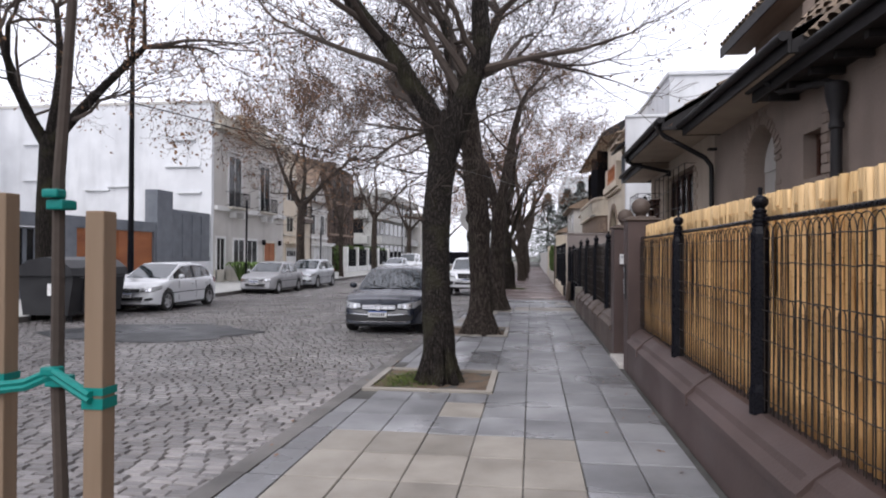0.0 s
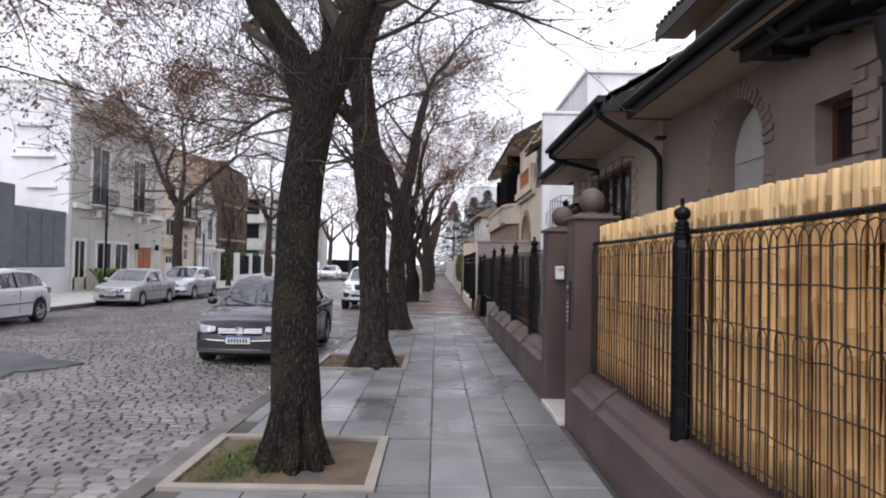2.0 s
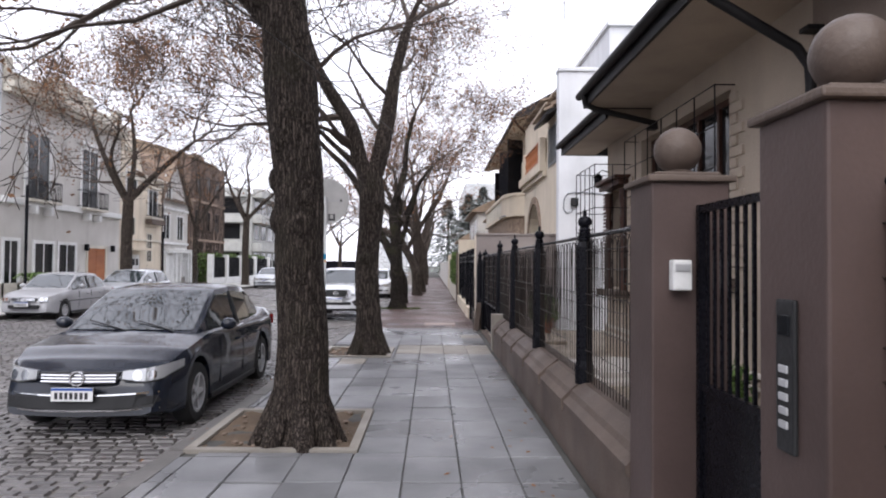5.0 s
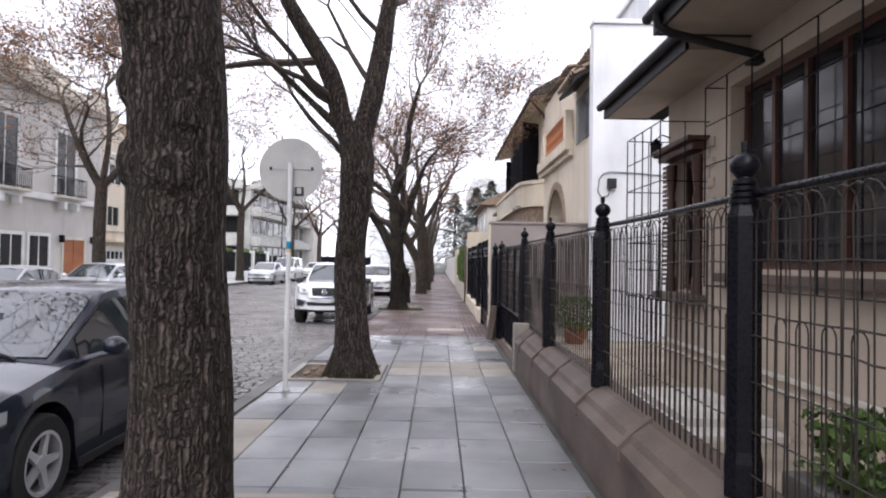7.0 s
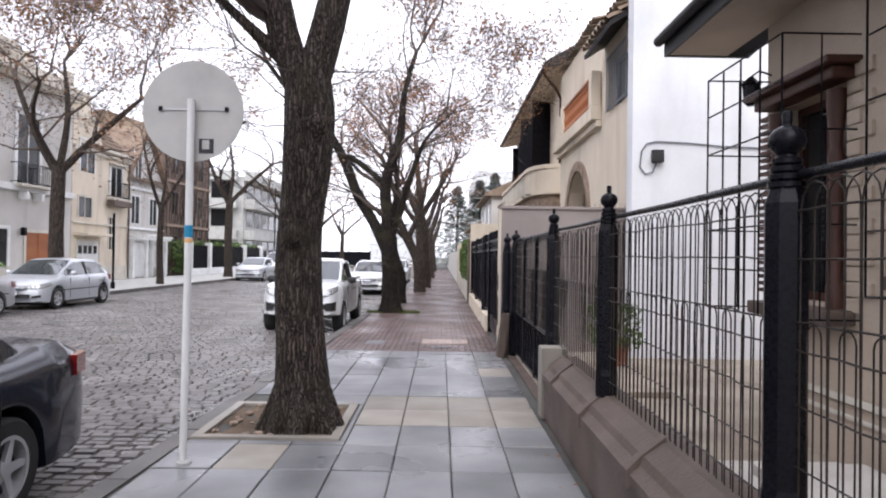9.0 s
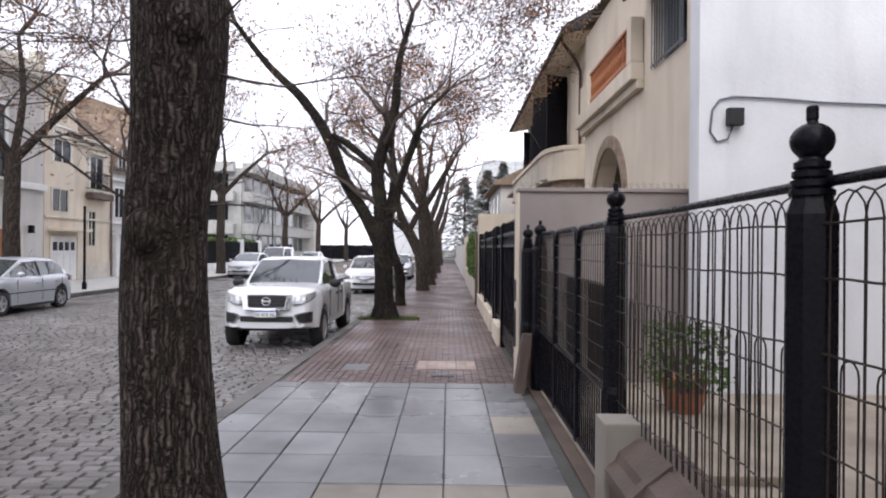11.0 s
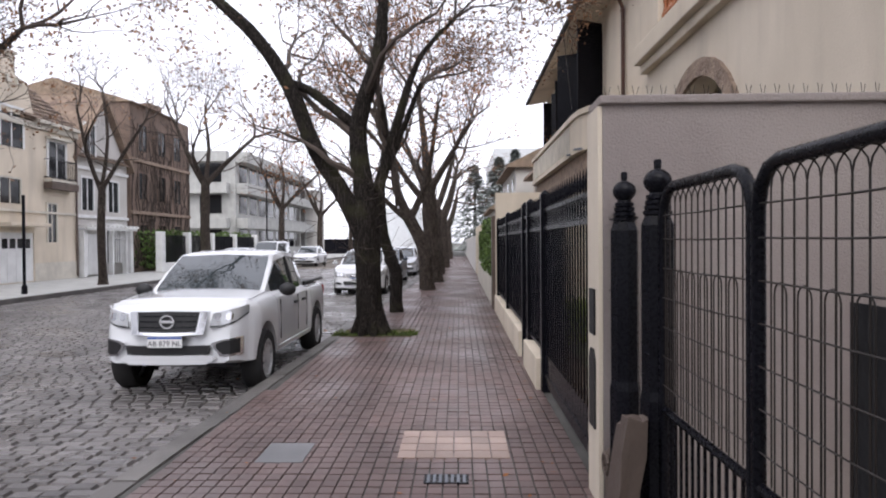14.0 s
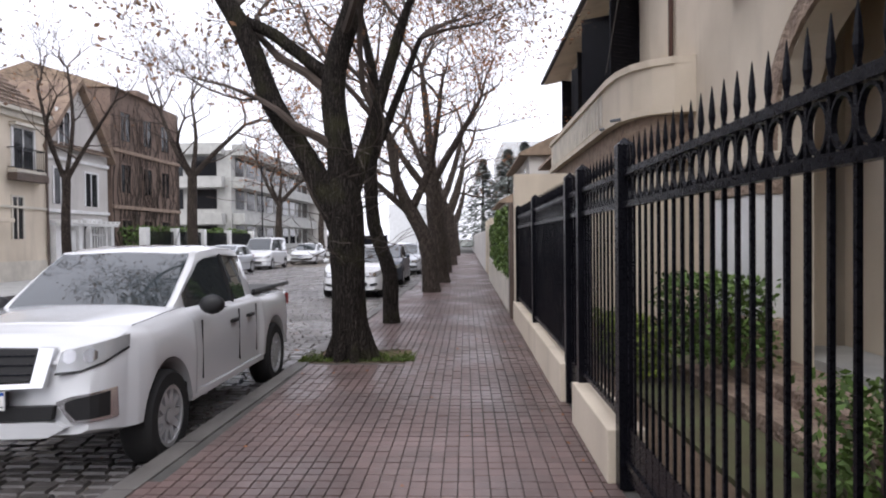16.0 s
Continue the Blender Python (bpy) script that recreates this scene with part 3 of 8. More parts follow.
wall_cream = setting("wall_cream_house", bm, "cream_wall", "two storey cream rendered house front", "wall")
bm = arch_ring(bm_new(), CX - 0.05, CX, AY, AR, 0.22, AZ, 0.05)
setting("arch_surround", bm, "stone", "grey brown stone surround of the arch", "trim")
setting("wall_arch_back", box(bm_new(), CX + 1.1, CX + 1.3, 25, 29.9, 0.3, 4.0), "cream_wall", "cream wall in the depth of the arched porch", "wall")
setting("floor_cream_house", box(bm_new(), CX + 0.35, 11.7, 23.25, 29.9, 0.02, 0.3), "concrete", "porch floor of the cream house", "floor")
setting("ceiling_cream_house", box(bm_new(), CX + 0.35, 11.7, 23.25, 29.9, 4.0, 4.3), "cream_wall", "porch ceiling of the cream house", "ceiling")
setting("ceiling_cream_top", box(bm_new(), CX + 0.35, 11.7, 23.25, 29.9, 5.9, 6.05), "concrete", "flat roof slab of the cream house", "ceiling")
bm = box(bm_new(), 5.3, 11.6, 25.6, 35.5, 6.05, 8.65)
box(bm, 5.22, 11.7, 25.5, 35.6, 8.65, 8.8, 0.02)
setting("wall_roof_storey", bm, "white_wall", "plain white set back top storey", "wall")

# ---- trees ----
def branch(bm, tips, p, d, r, length, level, rng, up=0.25):
    """A crooked, tapering limb that forks into thinner ones; tips collects twig ends."""
    n = 4 if level else 3
    pts, rad = [p.copy()], [r]
    q, v = p.copy(), d.normalized()
    for i in range(n):
        v = (v + Vector((rng.gauss(0, 0.2), rng.gauss(0, 0.2), rng.gauss(0, 0.14) + up * 0.22))).normalized()
        q = q + v * length / n
        pts.append(q.copy())
        rad.append(max(0.0044, r * (1 - 0.55 * (i + 1) / n)))
    if min(q.z for q in pts) < 2.3 and max(q.x for q in pts) > -0.75 and p.y < 28:
        return  # the footpath is kept clear of low twigs
    tube(bm, pts, rad, 6 if r > 0.03 else (4 if r > 0.012 else 3), cap=False)
    if level <= 0:
        tips.extend(pts[1:])
        return
    kids = rng.choice((2, 3, 3)) + (1 if level > 2 else 0)
    for k in range(kids):
        i = n if k == 0 else rng.randint(max(1, n - 2), n)
        side = Vector((rng.gauss(0, 1), rng.gauss(0, 1), rng.gauss(0, 0.5)))
        side = (side - v * side.dot(v)).normalized()
        spread = 0.35 if k == 0 else rng.uniform(0.55, 1.0)
        branch(bm, tips, pts[i], v + side * spread, rad[i] * (0.85 if k == 0 else rng.uniform(0.5, 0.75)), length * rng.uniform(0.6, 0.82), level - 1, rng, up)
    if level <= 2:
        tips.extend(pts[2:])


def leaf_cloud(bm, tips, per, spread, size, rng):
    for t in tips:
        for _ in range(int(per) + (1 if rng.random() < per - int(per) else 0)):
            c = t + Vector((rng.gauss(0, spread), rng.gauss(0, spread), rng.gauss(0, spread) - spread * 0.4))
            a = Vector((rng.gauss(0, 1), rng.gauss(0, 1), rng.gauss(0, 1))).normalized()
            b = a.cross(Vector((rng.gauss(0, 1), rng.gauss(0, 1), rng.gauss(0, 1)))).normalized()
            s = size * rng.uniform(0.6, 1.3)
            vs = [bm.verts.new(c + a * s * u + b * s * w) for u, w in ((-1, 0), (0, -0.55), (1, 0), (0, 0.5))]
            bm.faces.new(vs)


def smooth_line(pts, per=3):
    pts = [Vector(p) for p in pts]
    out = []
    for i in range(len(pts) - 1):
        p0, p1, p2, p3 = pts[max(i - 1, 0)], pts[i], pts[i + 1], pts[min(i + 2, len(pts) - 1)]
        for k in range(per):
            t = k / per
            out.append(0.5 * ((2 * p1) + (p2 - p0) * t + (2 * p0 - 5 * p1 + 4 * p2 - p3) * t * t + (3 * p1 - p0 - 3 * p2 + p3) * t ** 3))
    return out + [pts[-1]]


def tree(label, base, trunk, limbs, seed, leaves=0.6, leaf="leaf", bark="bark", spread=0.16, size=0.035, level=4, near=False, up=0.25, reach=1.0, knots=(), group="street trees", bare=(), thick=1.0):
    """trunk: (x, y, z, radius) from the ground up; limbs: the same, each from its fork on; twigs grow from the limbs' upper parts."""
    trunk = [(a, b, c, r * thick) for a, b, c, r in trunk]
    limbs = [[(a, b, c, r * thick) for a, b, c, r in limb] for limb in limbs]
    rng = random.Random(seed)
    t = thing("street_tree", base, label, "tree", group)
    bm, tips = bm_new(), []
    per, n = (8, 28) if near else (3, 12)
    line, rad = smooth_line([p[:3] for p in trunk], per), smooth_line([(p[3], 0, 0) for p in trunk], per)
    tube(bm, line, [q.x for q in rad], n, wob=0.13 if near else 0.08)
    if near:  # flared roots
        x, y, z, r = trunk[0]
        for k in range(9):
            a = k * 0.7 + rng.uniform(-0.2, 0.2)
            u = Vector((math.cos(a), math.sin(a), 0))
            c = Vector((x, y, 0))
            tube(bm, [c + u * r * 0.42 + Vector((0, 0, 0.5)), c + u * r * 0.66 + Vector((0, 0, 0.2)), c + u * r * 0.92 + Vector((0, 0, 0.03)), c + u * r * 1.2 + Vector((0, 0, -0.05))], [r * 0.22, r * 0.3, r * 0.27, r * 0.13], 8, wob=0.2)
    for kx, ky, kz, kr in knots:
        bmesh.ops.create_icosphere(bm, subdivisions=2, radius=kr, matrix=Matrix.Translation((kx, ky, kz)) @ Matrix.Diagonal((1, 1, 1.25, 1)))
    fine = bm_new()
    for li, limb in enumerate(limbs):
        line, rad = smooth_line([p[:3] for p in limb], per), [q.x for q in smooth_line([(p[3], 0, 0) for p in limb], per)]
        tube(bm, line, rad, max(8, n // 2), wob=0.1)
        m = len(line)
        for i in range(0 if li not in bare else m, m):
            f = i / (m - 1)
            if f > 0.3 and (rng.random() < (6.5 if near else 5.0) / m or i == m - 1):
                for _ in range(3 if i == m - 1 else 1):
                    d = (line[min(i + 1, m - 1)] - line[max(i - 1, 0)]).normalized()
                    s = Vector((rng.gauss(0, 1), rng.gauss(0, 1), rng.gauss(0, 0.5)))
                    s = (s - d * s.dot(d)).normalized()
                    branch(fine, tips, line[i], d * (0.9 if i == m - 1 else 0.45) + s * rng.uniform(0.5, 0.9), rad[i] * (0.8 if i == m - 1 else rng.uniform(0.3, 0.5)), rng.uniform(1.1, 1.7) * reach, level - (0 if i == m - 1 else 1), rng, up)
    if near:  # thin shoots from the upper trunk
        tl = smooth_line([p[:3] for p in trunk], 4)
        for p in tl[len(tl) // 2:]:
            for _ in range(2):
                a = rng.uniform(0, 6.28)
                branch(fine, [], p + Vector((math.cos(a), math.sin(a), 0)) * 0.15, Vector((math.cos(a), math.sin(a), rng.uniform(-0.3, 0.7))), 0.009, rng.uniform(0.5, 1.1), 1, rng, 0.1)
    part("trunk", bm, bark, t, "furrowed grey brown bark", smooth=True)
    tagged(part("twig_mass", fine, "twig", t, "thin bare dark twigs"), kind="stuff")
    if leaves:
        bl = bm_new()
        leaf_cloud(bl, tips, leaves, spread, size, rng)
        tagged(part("leaves", bl, leaf, t, "sparse withered brown leaves"), kind="stuff")
    return t


tree("thick leaning street tree with dark wet bark in a kerbed pit", (-1.19, 7.92, 0),
     [(-1.19, 7.9, -0.06, 0.28), (-1.19, 7.92, 0.2, 0.235), (-1.24, 8.12, 0.9, 0.2), (-1.31, 8.4, 1.75, 0.192), (-1.32, 8.62, 2.45, 0.195), (-1.28, 8.8, 3.0, 0.21), (-1.24, 8.9, 3.4, 0.18), (-1.22, 8.95, 3.75, 0.1)],
     [[(-1.27, 8.8, 2.95, 0.15), (-1.4, 8.92, 3.4, 0.16), (-1.52, 9.0, 3.78, 0.15), (-1.81, 9.05, 4.22, 0.14), (-2.05, 9.1, 4.62, 0.13), (-2.77, 9.2, 5.56, 0.11), (-3.4, 9.3, 6.7, 0.08)],
      [(-1.22, 8.85, 3.1, 0.16), (-1.12, 8.95, 3.5, 0.17), (-1.01, 9.0, 3.85, 0.165), (-0.85, 9.05, 4.3, 0.15), (-0.74, 9.1, 4.65, 0.14), (-0.77, 9.2, 5.5, 0.12), (-0.6, 9.3, 6.8, 0.08)],
      [(-1.24, 8.95, 3.3, 0.06), (-1.2, 9.1, 4.1, 0.05), (-1.35, 9.3, 5.2, 0.04)]],
     11, leaves=0.16, bark="bark_wet", near=True, reach=1.25, level=5)
tree("tall straight street tree with wet bark", (-1.06, 12.95, 0),
     [(-1.05, 12.95, -0.06, 0.36), (-1.05, 12.95, 0.2, 0.28), (-1.04, 12.95, 0.9, 0.23), (-1.06, 12.95, 1.6, 0.215), (-1.08, 12.95, 2.13, 0.225), (-1.12, 12.95, 2.75, 0.24), (-1.16, 12.95, 3.2, 0.25), (-1.22, 12.95, 3.8, 0.21), (-1.27, 12.95, 4.3, 0.19), (-1.34, 12.95, 5.0, 0.17), (-1.37, 12.95, 5.4, 0.1)],
     [[(-1.33, 12.95, 4.8, 0.14), (-1.5, 12.85, 5.7, 0.13), (-2.0, 12.7, 6.8, 0.1)], [(-1.32, 12.95, 4.7, 0.13), (-1.1, 13.1, 5.7, 0.12), (-0.7, 13.4, 6.8, 0.09)],
      [(-1.22, 12.95, 3.7, 0.1), (-1.65, 12.95, 4.15, 0.08), (-2.1, 13.0, 4.25, 0.06)]],
     12, leaves=0.18, bark="bark", near=True, level=5, reach=1.15, knots=((-1.2, 12.83, 2.75, 0.13), (-0.98, 12.78, 2.22, 0.075), (-1.05, 12.86, 1.98, 0.17), (-1.2, 12.9, 2.02, 0.14), (-0.95, 12.92, 2.4, 0.1), (-1.24, 12.92, 2.4, 0.12), (-1.14, 12.76, 3.0, 0.09)))
tree("forked street tree with deeply furrowed bark in an earth pit", (-1.0, 18.72, 0),
     [(-0.97, 18.72, -0.06, 0.36), (-0.97, 18.72, 0.2, 0.29), (-0.99, 18.7, 0.8, 0.235), (-1.03, 18.7, 1.7, 0.225), (-0.95, 18.7, 2.4, 0.24), (-0.93, 18.7, 2.95, 0.25), (-0.97, 18.7, 3.3, 0.22)],
     [[(-1.0, 18.7, 3.1, 0.17), (-1.18, 18.7, 3.55, 0.15), (-1.38, 18.65, 4.2, 0.145), (-1.94, 18.6, 5.15, 0.11), (-2.3, 18.7, 6.2, 0.08)],
      [(-0.93, 18.7, 3.1, 0.18), (-0.78, 18.7, 3.7, 0.17), (-0.66, 18.75, 4.4, 0.15), (-0.54, 18.8, 5.2, 0.12), (-0.3, 19, 6.2, 0.08)],
      [(-1.1, 18.7, 3.3, 0.08), (-1.6, 18.6, 3.75, 0.05), (-2.3, 18.6, 4.4, 0.03)]],
     13, leaves=0.22, bark="bark", near=True, level=5, reach=1.1, knots=((-0.85, 18.54, 2.75, 0.1), (-1.04, 18.54, 1.75, 0.1)), thick=0.92)
tree("wide forked street tree with dark wet bark and a mossy foot", (-1.1, 30.95, 0),
     [(-1.1, 30.95, -0.06, 0.46), (-1.1, 30.95, 0.2, 0.38), (-1.13, 30.93, 0.6, 0.34), (-1.14, 30.9, 1.2, 0.33), (-1.15, 30.9, 1.7, 0.34), (-1.18, 30.9, 2.2, 0.3), (-1.2, 30.9, 2.7, 0.16)],
     [[(-1.15, 30.9, 1.4, 0.22), (-1.3, 30.9, 1.9, 0.26), (-1.59, 30.9, 2.48, 0.23), (-2.09, 30.9, 3.31, 0.21), (-2.5, 30.9, 4.33, 0.2), (-3.09, 30.85, 5.21, 0.17), (-3.9, 30.7, 6.0, 0.12), (-4.6, 30.5, 6.9, 0.08)],
      [(-1.15, 30.9, 1.5, 0.26), (-1.2, 30.9, 2.2, 0.28), (-1.22, 30.9, 2.66, 0.26), (-1.28, 30.9, 3.67, 0.24), (-0.92, 30.9, 4.94, 0.18), (-0.8, 31, 6.2, 0.13), (-0.5, 31.1, 7.4, 0.08)],
      [(-1.28, 30.9, 3.6, 0.16), (-1.58, 30.9, 3.82, 0.13), (-2.1, 30.9, 4.22, 0.12), (-2.5, 30.9, 4.4, 0.11)],
      [(-1.15, 31.0, 1.9, 0.14), (-1.0, 31.1, 2.5, 0.16), (-0.85, 31.2, 3.0, 0.15), (-0.66, 31.2, 3.66, 0.13), (-0.24, 31.2, 4.84, 0.08), (0.4, 31.3, 5.6, 0.05)]],
     14, leaves=0.75, bark="bark_wet", near=True, reach=1.15, size=0.045, bare=(2,), level=5, thick=0.66)
tree("slim leaning street tree beside a larger one", (-1.0, 34.4, 0),
     [(-0.98, 34.4, -0.06, 0.22), (-1.0, 34.4, 0.3, 0.18), (-1.01, 34.4, 0.95, 0.16), (-1.29, 34.4, 1.79, 0.15), (-1.35, 34.4, 2.82, 0.14)],
     [[(-1.35, 34.4, 2.8, 0.13), (-1.2, 34.4, 4.0, 0.11), (-1.5, 34.5, 5.6, 0.08)], [(-1.3, 34.4, 3.0, 0.1), (-0.8, 34.4, 4.2, 0.08), (-0.4, 34.4, 5.2, 0.06)]],
     15, leaves=0.7, bark="bark_wet", size=0.05, thick=0.85)
tree("leaning street tree with rust coloured leaves", (-0.65, 41.2, 0),
     [(-0.6, 41.2, -0.06, 0.36), (-0.65, 41.2, 0.4, 0.29), (-0.74, 41.2, 1.4, 0.26), (-1.22, 41.2, 2.41, 0.25)],
     [[(-1.22, 41.2, 2.4, 0.2), (-1.6, 41.2, 3.3, 0.18), (-1.77, 41.2, 4.37, 0.15), (-2.4, 41.3, 6.0, 0.09)], [(-1.1, 41.2, 2.2, 0.13), (-1.9, 41.2, 2.9, 0.11), (-2.9, 41.2, 3.9, 0.07)], [(-1.1, 41.2, 2.5, 0.15), (-0.6, 41.2, 3.7, 0.12), (-0.3, 41.2, 5.5, 0.08)]],
     16, leaves=0.8, size=0.05, leaf="leaf_orange", thick=0.8)
tree("upright street tree with a few rust coloured leaves", (-0.55, 45.3, 0),
     [(-0.5, 45.3, -0.06, 0.44), (-0.55, 45.3, 0.4, 0.38), (-0.64, 45.3, 2.0, 0.36), (-0.72, 45.3, 3.0, 0.34), (-0.76, 45.3, 3.8, 0.26)],
     [[(-0.76, 45.3, 3.6, 0.22), (-0.9, 45.3, 5.5, 0.16), (-1.1, 45.3, 7.5, 0.1)], [(-0.7, 45.3, 3.6, 0.18), (0.34, 45.3, 5.35, 0.12), (1.0, 45.3, 6.5, 0.07)], [(-0.9, 45.3, 3.2, 0.16), (-1.8, 45.3, 4.4, 0.12), (-2.6, 45.3, 6, 0.07)]],
     17, leaves=0.8, size=0.05, leaf="leaf_orange", thick=0.85)
for i, (x, y, r) in enumerate(((-0.6, 52, 0.3), (-0.5, 60, 0.33), (-0.6, 69, 0.3), (-0.5, 80, 0.33), (-0.6, 95, 0.33))):
    tree("distant street tree with brown leaves", (x, y, 0), [(x, y, -0.06, r * 1.3), (x, y, 0.5, r), (x - 0.1, y, 2.2, r * 0.9), (x - 0.1, y, 3.2, r * 0.8)],
         [[(x - 0.1, y, 3.1, r * 0.6), (x - 0.9, y, 4.8, r * 0.45), (x - 1.6, y, 6.6, r * 0.28)], [(x - 0.1, y, 3.1, r * 0.6), (x + 0.5, y + 0.4, 4.8, r * 0.45), (x + 0.9, y + 0.5, 6.5, r * 0.28)]],
         30 + i, leaves=0.7, size=0.07, level=3, reach=1.3, leaf="leaf" if i % 2 else "leaf_orange")
LEFT = ((-13.35, 15.9, 0.27, 4.9, 0.55, "leaf", 6), (-13.2, 35.5, 0.24, 4.6, 0.6, "leaf", 6), (-13.6, 44.8, 0.15, 4.0, 0.06, "leaf", 4), (-13.9, 56, 0.26, 5.2, 0.06, "leaf", 5), (-13.4, 70, 0.25, 4.5, 0.6, "leaf_orange", 4), (-13.4, 84, 0.28, 4.5, 0.8, "leaf_orange", 4), (-13.0, 100, 0.28, 4.5, 0.8, "leaf", 4))
for i, (x, y, r, zf, lv, lm, lev) in enumerate(LEFT):
    k = 1.0 if i != 2 else 0.6
    tree("bare street tree across the road" if lv < 0.2 else "street tree across the road with withered leaves", (x, y, 0),
         [(x, y, -0.06, r * 1.45), (x, y, 0.4, r * 1.1), (x - 0.05, y, zf * 0.5, r), (x, y, zf - 0.5, r * 0.9), (x, y, zf, r * 0.8)],
         [[(x, y, zf - 0.4, r * 0.62), (x - 0.8 * k, y - 0.1, zf + 1.1, r * 0.5), (x - 1.6 * k, y, zf + 3.0, r * 0.32)],
          [(x, y, zf - 0.3, r * 0.62), (x + 1.1 * k, y + 0.1, zf + 0.9, r * 0.5), (x + 2.8 * k, y + 0.1, zf + 2.4, r * 0.3)],
          [(x, y, zf - 0.2, r * 0.55), (x + 0.1, y + 0.3, zf + 1.8, r * 0.42), (x - 0.2, y + 0.5, zf + 3.8, r * 0.25)],
          [(x, y, zf - 0.2, r * 0.4), (x - 0.3, y - 1.0 * k, zf + 1.3, r * 0.32), (x + 0.5, y - 2.0 * k, zf + 2.4, r * 0.2)]],
         50 + i, leaves=lv, leaf=lm, size=0.06, spread=0.2, level=lev - 1, reach=1.35 * k, bark="bark" if i else "bark_wet")

# ---- brown front wall, bamboo screen, wire fence ----
RAIL_X = 1.5
LOW = [(1.33, 0), (1.33, 0.38), (1.305, 0.395), (1.305, 0.45), (1.36, 0.5), (1.38, 0.545), (1.48, 0.615), (1.64, 0.625), (1.64, 0)]
for name, y0, y1, m, lab in (("low_wall_1", -12, 8.82, "brown_wall", "brown painted low front wall with a sloped coping"), ("low_wall_2", 10.75, 19.1, "coping", "weathered brown low wall with a moulded sloped coping")):
    setting(name, prism(bm_new(), LOW, "y", y0, y1), m, lab, "wall")
setting("low_wall_end", box(bm_new(), 1.3, 1.56, 19.1, 19.34, 0, 0.7, 0.012), "tile_pale", "weathered grey cement block closing the low wall at the driveway", "wall")


def fence_post(y, x=RAIL_X, foot=0.45, r=0.074, up=0.09):
    """A cast post; up: how far the turned finial stands above the common height."""
    t = thing("fence_post", (x, y, foot), "black cast iron fence post with a ball finial", "post", "fence posts")
    k1 = 1.7 + up
    part("shaft", lathe(bm_new(), x, y, [(r * 1.1, foot), (r * 1.1, 0.75), (r, 0.8), (r, k1), (r * 0.8, k1 + 0.045), (r * 0.8, k1 + 0.055)], 8), "iron", t)
    part("collar", lathe(bm_new(), x, y, [(r * 0.74, k1 + 0.05)] + [q for k in range(4) for q in ((r * (0.86 - 0.06 * k), k1 + 0.056 + 0.028 * k), (r * (0.86 - 0.06 * k), k1 + 0.073 + 0.028 * k), (r * (0.7 - 0.06 * k), k1 + 0.078 + 0.028 * k))] + [(r * 0.46, k1 + 0.172)], 16), "iron", t, smooth=True)
    h = r * 1.5
    part("ball_finial", lathe(bm_new(), x, y, [(r * 0.46, k1 + 0.17)] + [(r * 0.84 * math.sin(math.pi * k / 12), k1 + 0.165 + h * (0.5 - 0.5 * math.cos(math.pi * k / 12))) for k in range(3, 12)], 18), "iron", t, smooth=True)
    part("tip", lathe(bm_new(), x, y, [(r * 0.25, k1 + 0.16 + h), (r * 0.2, k1 + 0.17 + h), (r * 0.24, k1 + 0.175 + h), (r * 0.24, k1 + 0.21 + h), (r * 0.18, k1 + 0.215 + h), (0.001, k1 + 0.216 + h)], 8), "iron", t)
    return t


def hoop_mesh(name, w, z0, z1, r):
    b = bm_new()
    pts = [(0, -w / 2, z0), (0, -w / 2, (z0 + z1) / 2), (0, -w / 2, z1 - w / 2)] + [(0, -w / 2 * math.cos(math.pi * k / 6), z1 - w / 2 + w / 2 * math.sin(math.pi * k / 6)) for k in range(1, 6)] + [(0, w / 2, z1 - w / 2), (0, w / 2, (z0 + z1) / 2), (0, w / 2, z0)]
    tube(b, pts, r, 4, cap=False)
    me = bpy.data.meshes.new(name)
    b.to_mesh(me)
    b.free()
    me.materials.append(M["wire"])
    return me


TALL, SHORT = hoop_mesh("hoop", 0.16, 0.0, 1.21, 0.0035), hoop_mesh("short_hoop", 0.08, 0.0, 0.74, 0.0035)


def wire_panel(y0, y1, z0=0.64, crimp=0.006):
    t = thing("wire_fence_panel", (RAIL_X, (y0 + y1) / 2, z0), "crimped black wire fence panel with hooped tops on the low wall", "fence", "wire fence panels")
    rng = random.Random(int(y0 * 100))
    part("top_rail", tube(bm_new(), [(RAIL_X + 0.02, y0, 1.885), (RAIL_X + 0.02, (y0 + y1) / 2, 1.88), (RAIL_X + 0.02, y1, 1.885)], 0.017, 10), "iron", t, smooth=True)
    for z in (0.72, 0.9, 1.1, 1.29, 1.385, 1.6, 1.76):
        pts, k = [], 0
        y = y0
        while y < y1:
            pts.append((RAIL_X - 0.006 + (crimp if k % 2 else -crimp), y, z + rng.uniform(-0.006, 0.006)))
            y += 0.12
            k += 1
        pts.append((RAIL_X - 0.006, y1, z))
        part("cross_wire", tube(bm_new(), pts, 0.0037, 4, cap=False), "wire", t)
    n = int((y1 - y0 - 0.1) / 0.08)
    for k in range(n):
        for me, every, dx in ((TALL, 1, 0.0), (SHORT, 2, 0.008)):
            if k % every == 0:
                o = new("hoop" if me is TALL else "short_hoop", me)
                o.parent = t
                o.location = (dx, y0 + 0.09 + k * 0.08 - (y0 + y1) / 2, 0.0)
                o.rotation_euler = (rng.gauss(0, 0.008), rng.gauss(0, 0.004), 0)
    return t


